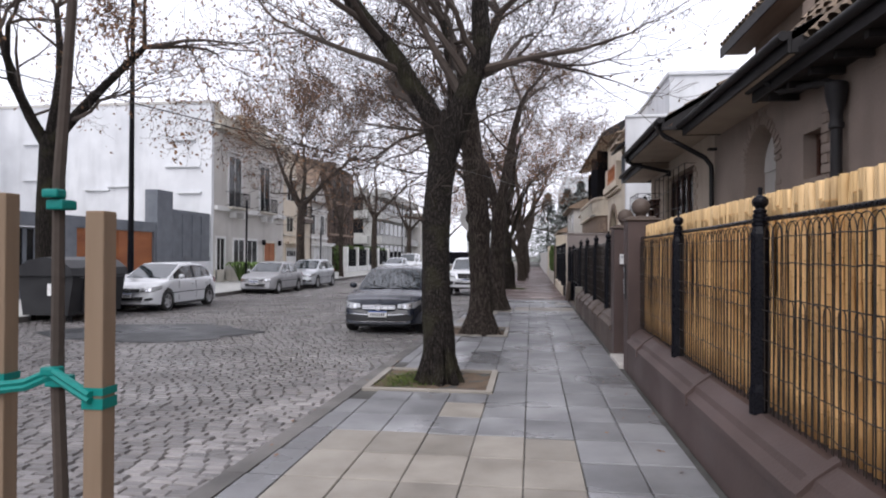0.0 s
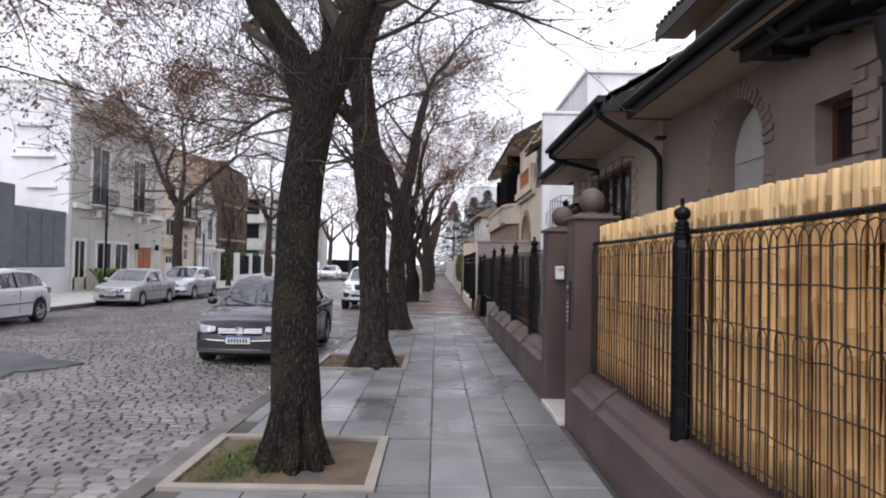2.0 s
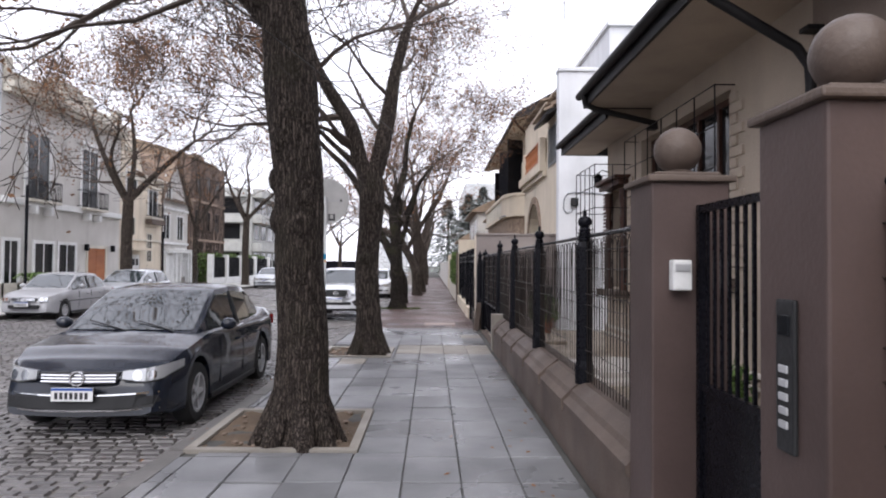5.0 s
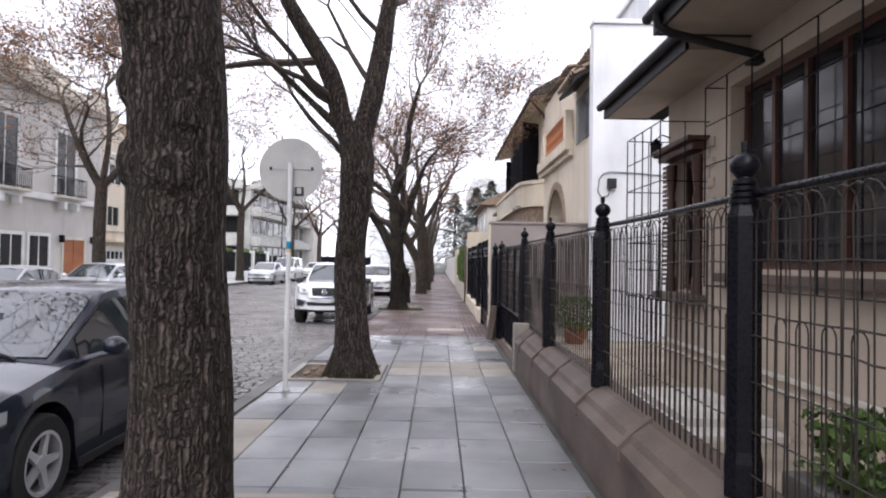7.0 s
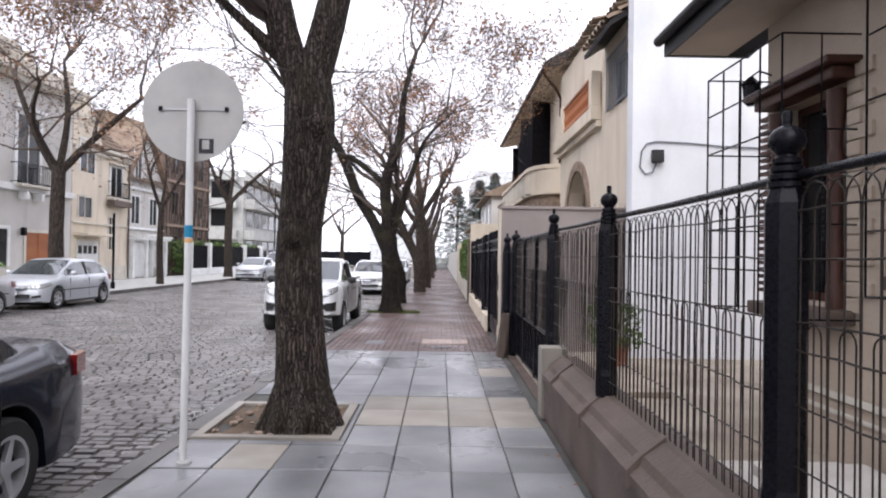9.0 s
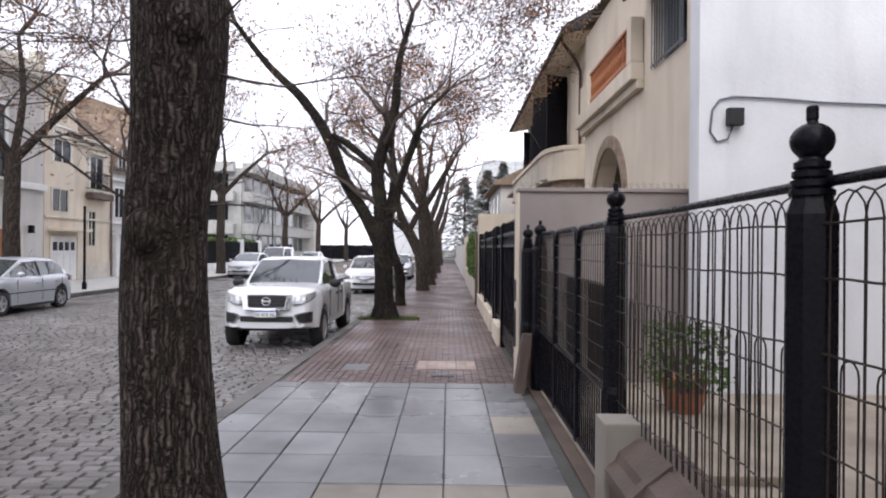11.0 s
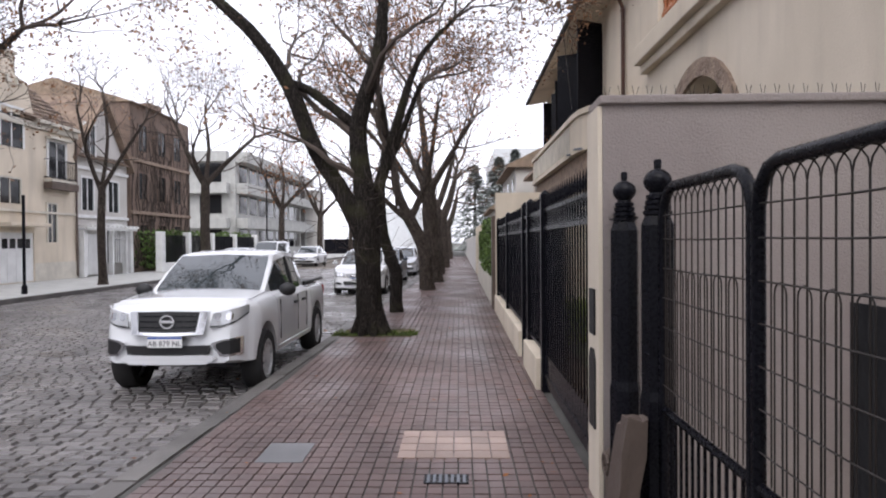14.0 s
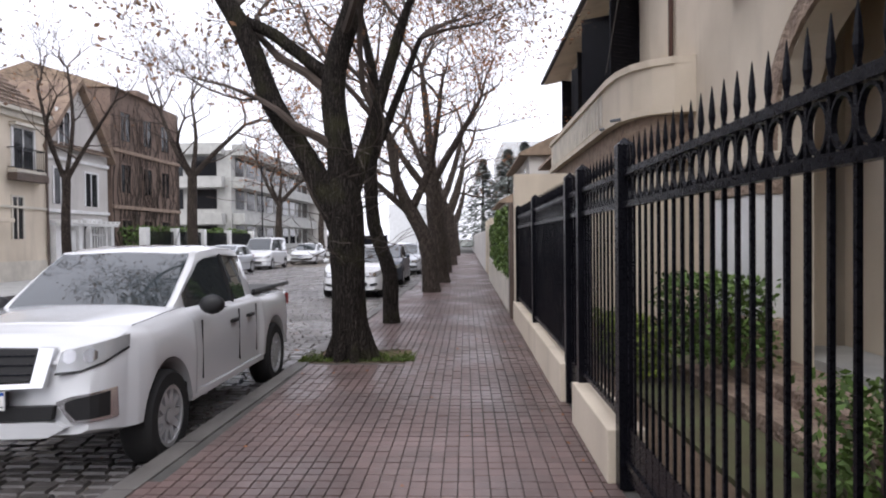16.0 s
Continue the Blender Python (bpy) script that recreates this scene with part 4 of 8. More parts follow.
POSTS = (-3.1, -0.7, 1.7, 4.1, 6.5)
for y in (*POSTS, 12.6, 15.0, 17.4, 19.67):
    fence_post(y, foot=0.6 if y < 19 else 0.0, r=0.062 if y < 10 else 0.074)
for a, b in list(zip(POSTS, POSTS[1:])) + [(6.5, 8.9), (10.74, 12.6), (12.6, 15.0), (15.0, 17.4), (17.4, 19.67)]:
    wire_panel(a + 0.06, b - 0.06)
for y in (0.6, 3.0, 5.3, 7.9, 12.6, 13.8, 15.0, 16.2, 17.4, 18.6):
    b = prism(bm_new(), [(1.29, 0.37), (1.29, 0.47), (1.37, 0.55), (1.5, 0.65), (1.5, 0.55), (1.36, 0.42)], "y", y - 0.035, y + 0.035)
    tagged(part("coping_rib", b, "brown_wall" if y < 9 else "coping", None, "small moulded rib across the wall coping"), category="moulding", group="coping ribs")


def cane_mesh(name, r, l, material, rng):
    b = bm_new()
    n, pts, rad, nodes = (6 if l > 1 else 2), [], [], []
    for k in range(n + 1):
        z = l * k / n + (rng.uniform(-0.3, 0.3) * l / n if 0 < k < n else 0)
        if 0 < k < n:
            nodes.append(z)
        w = rng.uniform(-0.003, 0.003)
        if 0 < k < n:
            pts += [(w, w, z - 0.008), (w, w, z), (w, w, z + 0.008)]
            rad += [r, r * 1.3, r]
        else:
            pts.append((w, w, z))
            rad.append(r)
    tube(b, pts, rad, 6)
    me = bpy.data.meshes.new(name)
    b.to_mesh(me)
    b.free()
    me.polygons.foreach_set("use_smooth", [True] * len(me.polygons))
    me.materials.append(M[material])
    me.materials.append(M["bamboo_node"])
    for p in me.polygons:
        if any(0 < p.center.z - q < 0.0085 for q in nodes):
            p.material_index = 1
    return me


rng = random.Random(3)
screen = thing("bamboo_screen", (1.56, 1.5, 0.63), "dry golden bamboo cane screen tied behind the wire fence", "screen")
CANES = [cane_mesh("cane", r, 1.24, "bamboo", rng) for r in (0.0115, 0.013, 0.0145, 0.0155, 0.0165, 0.014)]
TOPS = [cane_mesh("pale_cane", r, 0.3, "bamboo_top", rng) for r in (0.017, 0.019, 0.021, 0.022)]
# added dark sheet: stands in for the shade seen between the canes
part("backing", box(bm_new(), 1.6, 1.606, -6, 8.83, 0.64, 1.86), "bamboo_gap_shade", screen)
y = 0.6
while y < 8.81:
    o = new("cane", rng.choice(CANES))
    o.parent = screen
    o.location = (rng.uniform(-0.008, 0.016), y - 1.5, 0.01 + rng.uniform(-0.01, 0.02))
    o.rotation_euler = (rng.gauss(0, 0.012), rng.gauss(0, 0.008), rng.uniform(0, 6.28))
    y += rng.uniform(0.03, 0.043)
y = -1.2
while y < 8.81:
    o = new("pale_cane", rng.choice(TOPS))
    o.parent = screen
    o.location = (0.03 + rng.uniform(-0.004, 0.006), y - 1.5, 1.14 + rng.uniform(-0.006, 0.006) + 0.008 * math.sin(y * 1.3))
    o.rotation_euler = (rng.gauss(0, 0.02), rng.gauss(0, 0.02), rng.uniform(0, 6.28))
    y += rng.uniform(0.03, 0.042)
b = bm_new()
y = -6.0
while y < 0.6:
    tube(b, [(1.565, y, 0.64), (1.565, y, 1.9)], 0.014, 5)
    y += 0.029
tagged(part("cane_rest", b, "bamboo", screen), kind="stuff")


def pilaster(name, y0, y1, ztop, label):
    x0, x1 = 1.33, 1.75
    t = thing(name, ((x0 + x1) / 2, (y0 + y1) / 2, 0), label, "gate pier", "brown gate piers")
    xm, ym = (x0 + x1) / 2, (y0 + y1) / 2
    part("shaft", box(bm_new(), x0, x1, y0, y1, 0, ztop, 0.012), "brown_wall", t)
    part("cap", box(box(bm_new(), x0 - 0.03, x1 + 0.03, y0 - 0.03, y1 + 0.03, ztop, ztop + 0.035, 0.01), x0 + 0.03, x1 - 0.03, y0 + 0.03, y1 - 0.03, ztop + 0.035, ztop + 0.06, 0.01), "coping", t)
    b = lathe(bm_new(), xm, ym, [(0.075, ztop + 0.06), (0.08, ztop + 0.08)] + [(0.13 * math.sin(math.pi * k / 12), ztop + 0.2 - 0.13 * math.cos(math.pi * k / 12)) for k in range(2, 12)], 24)
    part("ball", b, "coping", t, "round cement ball", smooth=True)
    return t


pier = pilaster("gate_pier", 8.84, 9.24, 2.13, "brown painted gate pier with a cement ball on top")
pier_2 = pilaster("gate_pier", 10.37, 10.75, 2.08, "brown painted gate pier beside the narrow gate")
ic = thing("intercom", (1.32, 9.05, 1.0), "black intercom panel on the brown gate pier", "intercom")
part("case", box(bm_new(), 1.312, 1.33, 8.99, 9.1, 1.02, 1.52, 0.01), "black_plastic", ic)
for k in range(5):
    part("button", box(bm_new(), 1.304, 1.312, 9.02, 9.07, 1.1 + k * 0.045, 1.125 + k * 0.045, 0.003), "steel", ic)
part("screen", box(bm_new(), 1.307, 1.312, 9.01, 9.08, 1.4, 1.47, 0.003), "window", ic)
mb = thing("letter_box", (1.46, 10.35, 1.5), "small white letter box fixed to the gate pier", "letter box")
part("body", box(bm_new(), 1.42, 1.52, 10.3, 10.37, 1.5, 1.66, 0.01), "white_paint", mb)
part("flap", box(bm_new(), 1.43, 1.51, 10.292, 10.3, 1.6, 1.64, 0.004), "steel", mb)
setting("doorstep", box(bm_new(), 1.27, 1.8, 9.25, 10.36, -0.01, 0.05, 0.012), "marble", "worn white marble step under the narrow gate", "step")


def bar(bm, x, y, z0, z1, s=0.008):
    return box(bm, x - s, x + s, y - s, y + s, z0, z1)


g = thing("narrow_gate", (1.58, 9.8, 0.05), "closed black iron gate between the brown piers", "gate")
b = bm_new()
for y in (9.28, 10.33):
    box(b, 1.56, 1.6, y - 0.02, y + 0.02, 0.08, 1.95)
for z in (0.1, 1.0, 1.93):
    box(b, 1.565, 1.595, 9.3, 10.31, z - 0.02, z + 0.02)
part("gate_frame", b, "iron", g)
part("gate_panel", box(bm_new(), 1.576, 1.584, 9.3, 10.31, 0.12, 0.98), "iron", g)
for k in range(12):
    part("bar", bar(bm_new(), 1.58, 9.37 + k * 0.08, 1.0, 1.93), "iron", g)
part("handle", tube(bm_new(), [(1.54, 9.36, 1.05), (1.51, 9.36, 1.05), (1.51, 9.46, 1.05)], 0.01, 8), "steel", g)

# ---- driveway gate of three leaves ----
for k, (y0, y1) in enumerate(((19.78, 20.86), (20.9, 21.98), (22.02, 23.04))):
    g = thing("driveway_gate_leaf", (RAIL_X, (y0 + y1) / 2, 0.05), "black tube framed driveway gate leaf with wire hoops", "gate", "driveway gate leaves")
    r, zt = 0.16, 1.86
    pts = [(RAIL_X, y0, 0.08), (RAIL_X, y0, 1.0), (RAIL_X, y0, zt - r)] + [(RAIL_X, y0 + r - r * math.cos(a), zt - r + r * math.sin(a)) for a in (0.5, 1.05)] + [(RAIL_X, y0 + r, zt), (RAIL_X, y1 - r, zt)] + [(RAIL_X, y1 - r + r * math.sin(a), zt - r + r * math.cos(a)) for a in (0.5, 1.05)] + [(RAIL_X, y1, zt - r), (RAIL_X, y1, 1.0), (RAIL_X, y1, 0.08)]
    part("gate_frame", tube(bm_new(), pts, 0.026, 10), "iron", g, smooth=True)
    for z in (0.1, 0.72):
        part("cross_rail", tube(bm_new(), [(RAIL_X, y0, z), (RAIL_X, y1, z)], 0.02, 8), "iron", g, smooth=True)
    n = int((y1 - y0 - 0.1) / 0.075)
    for i in range(n):
        y = y0 + 0.085 + i * 0.075
        part("bar", bar(bm_new(), RAIL_X, y, 0.1, 0.72, 0.006), "iron", g)
        o = new("hoop", TALL)
        o.parent, o.location, o.scale = g, (0.0, y - (y0 + y1) / 2, 0.7), (1, 0.95, 0.9)
        if i % 2:
            o = new("short_hoop", SHORT)
            o.parent, o.location = g, (0.008, y - (y0 + y1) / 2 + 0.03, 0.66)
    for z in (0.85, 1.0, 1.15, 1.3, 1.45, 1.6, 1.72):
        part("cross_wire", tube(bm_new(), [(RAIL_X - 0.008, y0, z), (RAIL_X - 0.012, (y0 + y1) / 2, z - 0.005), (RAIL_X - 0.008, y1, z)], 0.0034, 4), "wire", g)
    if k < 2:
        part("lower_sheet", box(bm_new(), RAIL_X + 0.02, RAIL_X + 0.024, y0 + 0.05, y1 - (0.5 if k else 0.3), 0.75, 1.42), "black_plastic", g, "dark mesh sheet")
fence_post(23.13, foot=0.0, r=0.088, up=-0.025)
fence_post(23.37, 1.385, 0.0, r=0.078, up=-0.05)
setting("driveway_sill", box(bm_new(), 1.38, 1.66, 19.34, 23.5, -0.01, 0.02, 0.008), "coping", "worn cement strip under the driveway gate", "step")
b = prism(bm_new(), [(1.3, 0), (1.3, 0.32), (1.38, 0.46), (1.52, 0.46), (1.52, 0)], "y", 23.24, 23.52)
f = tagged(part("post_footing", b, "coping", None, "rough cement footing of the gate post with an iron ring"), category="footing")
part("ring", tube(bm_new(), [(1.29 , 23.44 + 0.06 * math.cos(a * 0.7), 0.3 + 0.06 * math.sin(a * 0.7)) for a in range(10)], 0.012, 6), "coping", f)
# wire ties from the post to the wall
for z in (1.3, 1.72):
    tagged(part("wire_tie", tube(bm_new(), [(1.44, 23.3, z), (1.4, 23.42, z + 0.02), (1.36, 23.48, z - 0.01), (1.34, 23.53, z)], 0.006, 5), "wire", None, "twisted wire tie between gate post and wall"), category="wire")

# ---- black railings with spear tips ----
BX = 1.36


def square_post(y, z1=2.12, s=0.05):
    t = thing("railing_post", (BX, y, 0), "black square steel railing post with a pyramid cap", "post", "railing posts")
    part("shaft", box(bm_new(), BX - s, BX + s, y - s, y + s, 0, z1, 0.004), "iron", t)
    b = bm_new()
    v = [b.verts.new((BX + dx * s * 1.05, y + dy * s * 1.05, z1)) for dx, dy in ((-1, -1), (1, -1), (1, 1), (-1, 1))]
    top = b.verts.new((BX, y, z1 + 0.05))
    b.faces.new(v)
    for k in range(4):
        b.faces.new((v[k], v[(k + 1) % 4], top))
    part("cap", b, "iron", t)


def spear_mesh(z1):
    b = box(bm_new(), -0.008, 0.008, -0.008, 0.008, 0, z1)
    lathe(b, 0, 0, [(0.008, z1), (0.0145, z1 + 0.045), (0.01, z1 + 0.1), (0.0015, z1 + 0.165)], 6)
    me = bpy.data.meshes.new("spear_bar")
    b.to_mesh(me)
    b.free()
    me.materials.append(M["iron"])
    return me


def ring_mesh():
    b = bm_new()
    n = 16
    hoop = [[b.verts.new((o, p * math.cos(2 * math.pi * k / n), q * math.sin(2 * math.pi * k / n))) for k in range(n)] for p, q, o in ((0.067, 0.075, -0.008), (0.078, 0.088, -0.008), (0.078, 0.088, 0.008), (0.067, 0.075, 0.008))]
    for i in range(4):
        for k in range(n):
            b.faces.new((hoop[i][k], hoop[i][(k + 1) % n], hoop[(i + 1) % 4][(k + 1) % n], hoop[(i + 1) % 4][k]))
    me = bpy.data.meshes.new("ring")
    b.to_mesh(me)
    b.free()
    me.materials.append(M["iron"])
    return me


SPEAR, RING = spear_mesh(1.78), ring_mesh()


def railing(y0, y1, z0=0.1, kick=True, sheet=False, label="black railing panel with spear tips and a band of rings"):
    t = thing("spear_railing", (BX, (y0 + y1) / 2, z0), label, "railing", "spear railings")
    ym = (y0 + y1) / 2
    for z in (z0 + 0.1, 1.73, 1.92):
        part("rail", box(bm_new(), BX - 0.02, BX + 0.02, y0, y1, z - 0.018, z + 0.018), "iron", t)
    if kick:
        part("kick_plate", box(bm_new(), BX - 0.006, BX + 0.006, y0, y1, z0 + 0.0, z0 + 0.32), "iron", t)
    if sheet:
        part("backing_sheet", box(bm_new(), BX + 0.03, BX + 0.036, y0, y1, z0 + 0.1, 1.7), "iron", t, "black sheet steel backing")
    n = max(2, int((y1 - y0) / 0.115))
    for k in range(n):
        y = y0 + (k + 0.5) * (y1 - y0) / n
        o = new("spear_bar", SPEAR)
        o.parent, o.location = t, (0, y - ym, 0.1)
        o.scale = (1, 1, (1.955 - 0.1 - z0) / 1.78)
        if k < n - 1:
            o = new("ring", RING)
            o.parent, o.location = t, (0, y - ym + (y1 - y0) / n / 2, 1.825 - z0)
            o.scale = (1, 0.68, 0.86)
    return t


for y in (23.97, 26.55, 27.95, 28.62, 31.6, 34.5):
    square_post(y, 2.2 if y < 25 else 2.09)
railing(24.03, 26.5, 0.08, label="black driveway gate with spear tips and a band of rings")
railing(26.6, 27.9, 0.32, kick=False)
railing(28.0, 28.57, 0.08, sheet=True, label="narrow black gate with spear tips")
railing(28.67, 31.55, 0.34, kick=False, sheet=True)
railing(31.65, 34.45, 0.34, kick=False, sheet=True)
setting("low_wall_3", box(bm_new(), 1.26, 1.5, 26.6, 27.95, 0, 0.34, 0.01), "cream_wall", "cream low wall under the railings", "wall")
setting("low_wall_4", box(bm_new(), 1.26, 1.5, 28.62, 34.6, 0, 0.36, 0.01), "cream_wall", "cream low wall under the railings", "wall")
mt = thing("meter_cover", (1.28, 23.64, 0.2), "dark painted metal meter covers on the cream pier", "cover")
part("upper_cover", box(bm_new(), 1.258, 1.27, 23.6, 23.76, 1.02, 1.3, 0.01), "black_plastic", mt)
b = prism(bm_new(), [(23.6, 0.45), (23.76, 0.45), (23.76, 0.86), (23.72, 0.93), (23.64, 0.93), (23.6, 0.86)], "x", 1.258, 1.27)
part("lower_cover", b, "black_plastic", mt)
# wall and hedge farther along
setting("wall_neighbour", box(bm_new(), 1.3, 4.5, 34.62, 34.85, 0, 2.72), "cream_wall", "cream boundary wall of the next garden", "wall")
setting("low_wall_5", box(bm_new(), 1.25, 1.5, 35.2, 47, 0, 0.8, 0.02), "pale_trim", "pale low wall under the hedge", "wall")
setting("hedge_pier", box(bm_new(), 1.22, 1.55, 34.86, 35.2, 0, 2.2, 0.02), "coping", "brown pier beside the hedge", "wall")


def hedge(name, x0, x1, y0, y1, z0, z1, label, material="green", n=3000, size=0.035, seed=1, top=None, category="hedge"):
    rng = random.Random(seed)
    t = thing(name, ((x0 + x1) / 2, (y0 + y1) / 2, z0), label, category)
    b = bm_new()
    for _ in range(9):
        x, y = rng.uniform(x0, x1), rng.uniform(y0, y1)
        tube(b, [((x0 + x1) / 2 * 0.5 + x * 0.5, (y0 + y1) / 2 * 0.2 + y * 0.8, z0 - 0.05), (x, y, z0 + (z1 - z0) * 0.8)], [0.02, 0.006], 5)
    tagged(part("stem", b, "twig", t), kind="stuff")
    b = bm_new()
    for _ in range(n):
        u, v, w = (rng.uniform(-1, 1) for _ in range(3))
        k = max(abs(u), abs(v), abs(w))
        f = rng.uniform(0.72, 1.02) / max(k, 0.05)
        u, v, w = u * f, v * f, w * f
        sx = 1 + 0.12 * noise.noise(Vector((v * 3, w * 3, seed)))
        c = Vector(((x0 + x1) / 2 + u * sx * (x1 - x0) / 2, (y0 + y1) / 2 + v * (y1 - y0) / 2, (z0 + z1) / 2 + w * (z1 - z0) / 2 * (1 + 0.08 * noise.noise(Vector((u * 4, v * 9, seed))))))
        a = Vector((rng.gauss(0, 1), rng.gauss(0, 1), rng.gauss(0, 1))).normalized()
        d = a.cross(Vector((rng.gauss(0, 1), rng.gauss(0, 1), rng.gauss(0, 1)))).normalized()
        s = size * rng.uniform(0.6, 1.3)
        b.faces.new([b.verts.new(c + a * s * p + d * s * q) for p, q in ((-1, 0), (0, -0.5), (1, 0), (0, 0.5))])
    tagged(part("foliage", b, material, t), kind="stuff")
    return t


hedge("clipped_hedge", 1.2, 1.65, 35.3, 41, 0.75, 2.2, "clipped green hedge on top of a pale low wall", n=5000, size=0.06, seed=2)
hedge("clipped_hedge", 1.3, 1.7, 41.2, 47, 0.75, 2.0, "clipped green hedge behind a low wall", n=3000, size=0.07, seed=3)
hedge("garden_shrub", 2.3, 3.3, 24.3, 26.4, 0.05, 0.75, "dense green clipped shrub in the garden bed", n=4200, size=0.035, seed=4, category="shrub")
hedge("garden_shrub", 2.4, 3.1, 28.2, 29.6, 0.4, 1.15, "rounded dark green shrub by the porch steps", n=2200, size=0.04, seed=5, category="shrub")
hedge("garden_shrub", 2.0, 2.5, 29.0, 31.0, 0.1, 0.62, "lime green low shrub in the garden", material="green_lime", n=1800, size=0.04, seed=6, category="shrub")
hedge("garden_shrub", 2.45, 3.05, 21.4, 22.3, 0.38, 0.95, "loose green shrub near the white wall", n=800, size=0.035, seed=7, category="shrub")
hedge("potted_shrub", 2.35, 3.0, 12.6, 13.7, 0.32, 0.75, "leafy green bedding plant in a dark trough", n=1500, size=0.045, seed=8, category="plant")
tr = thing("plant_trough", (2.65, 13.15, 0.03), "dark weathered planting trough by the house foot", "planter")
part("trough_wall", box(bm_new(), 2.3, 3.05, 12.5, 13.8, 0.03, 0.34, 0.03), "joint", tr)
b = bm_new()
lathe(b, 2.75, 21.85, [(0.14, 0.03), (0.19, 0.2), (0.21, 0.36), (0.23, 0.4), (0.23, 0.43), (0.19, 0.43)], 16)
tagged(part("flower_pot", b, "terracotta", None, "round terracotta flower pot in the front yard", True), category="pot")
b = box(bm_new(), 2.0, 3.4, 24.0, 31.5, 0.02, 0.06)
lawn = setting("lawn", b, "grass", "patchy green lawn behind the railings", "lawn")
b = box(bm_new(), 2.6, 3.5, 26.6, 29.4, 0.06, 0.2, 0.01)
box(b, 2.9, 3.5, 26.6, 29.4, 0.2, 0.34, 0.01)
setting("porch_steps", b, "stone", "grey brown stone porch steps", "steps")
pp = thing("porch_pier", (3.3, 29.3, 0.05), "white porch pier with a brown stone band on a stone plinth", "pier")
part("plinth", box(bm_new(), 3.1, 3.44, 28.75, 29.95, 0.05, 0.74, 0.02), "stone", pp)
part("shaft", box(bm_new(), 3.14, 3.42, 28.85, 29.85, 0.74, 1.93, 0.01), "white_paint", pp, "white painted shaft")
part("band", box(bm_new(), 3.12, 3.43, 28.83, 29.87, 1.93, 2.21, 0.01), "stone", pp)
part("cap", box(bm_new(), 3.13, 3.43, 28.84, 29.86, 2.21, 2.34, 0.02), "cream_wall", pp)
rng = random.Random(51)
b = box(bm_new(), 1.2, 1.31, 22.95, 23.17, -0.02, 0.7)
bmesh.ops.subdivide_edges(b, edges=b.edges, cuts=3, use_grid_fill=True)
for v in b.verts:
    k = max(0.0, v.co.z) / 0.74
    v.co += Vector((0.08 * k + rng.gauss(0, 0.006), -0.05 * k + rng.gauss(0, 0.01), rng.gauss(0, 0.012) - (0.07 if v.co.z > 0.6 and v.co.y > 23.08 else 0)))
tagged(part("cement_block", b, "coping", None, "rough broken cement slab leaning beside the gate post", True), category="block")

# ---- roofs, windows and fittings of the taupe house ----
def roof_slab(bm, x0, z0, x1, z1, y0, y1, t=0.09):
    return prism(bm, [(x0, z0), (x1, z1), (x1, z1 + t), (x0 - 0.01, z0 + t)], "y", y0, y1)


def tile_courses(parent, x0, z0, x1, z1, y0, y1, material, rows, w=0.23):
    """Rows of half-round clay tiles running up a slope, joined into one field."""
    b = bm_new()
    d = Vector((x1 - x0, 0, z1 - z0))
    nrm = Vector((-(z1 - z0), 0, x1 - x0)).normalized()
    rng = random.Random(int(y0 * 10) + 9)
    n = int((y1 - y0) / w)
    for r in range(rows):
        a, c = Vector((x0, 0, z0)) + d * (r / rows), Vector((x0, 0, z0)) + d * ((r + 1.12) / rows)
        for k in range(n):
            y, j = y0 + (k + 0.5) * w, rng.uniform(-0.012, 0.012)
            p0, p1 = a + nrm * (0.055 + j) + Vector((0, y + j, 0)), c + nrm * (0.02 + j) + Vector((0, y, 0))
            ring = []
            for p, rad in ((p0, 0.105), (p1, 0.09)):
                ring.append([b.verts.new(p + Vector((0, math.cos(q) * rad, 0)) + nrm * math.sin(q) * rad * 0.75) for q in (0.0, 0.8, 1.57, 2.34, 3.14)])
            for q in range(4):
                b.faces.new((ring[0][q], ring[0][q + 1], ring[1][q + 1], ring[1][q]))
    tagged(part("tile_field", b, material, parent), kind="stuff")


rf = thing("eaves_roof", (3.4, 14, 4.2), "dark timber eaves roof with clay tiles over the taupe house", "roof")
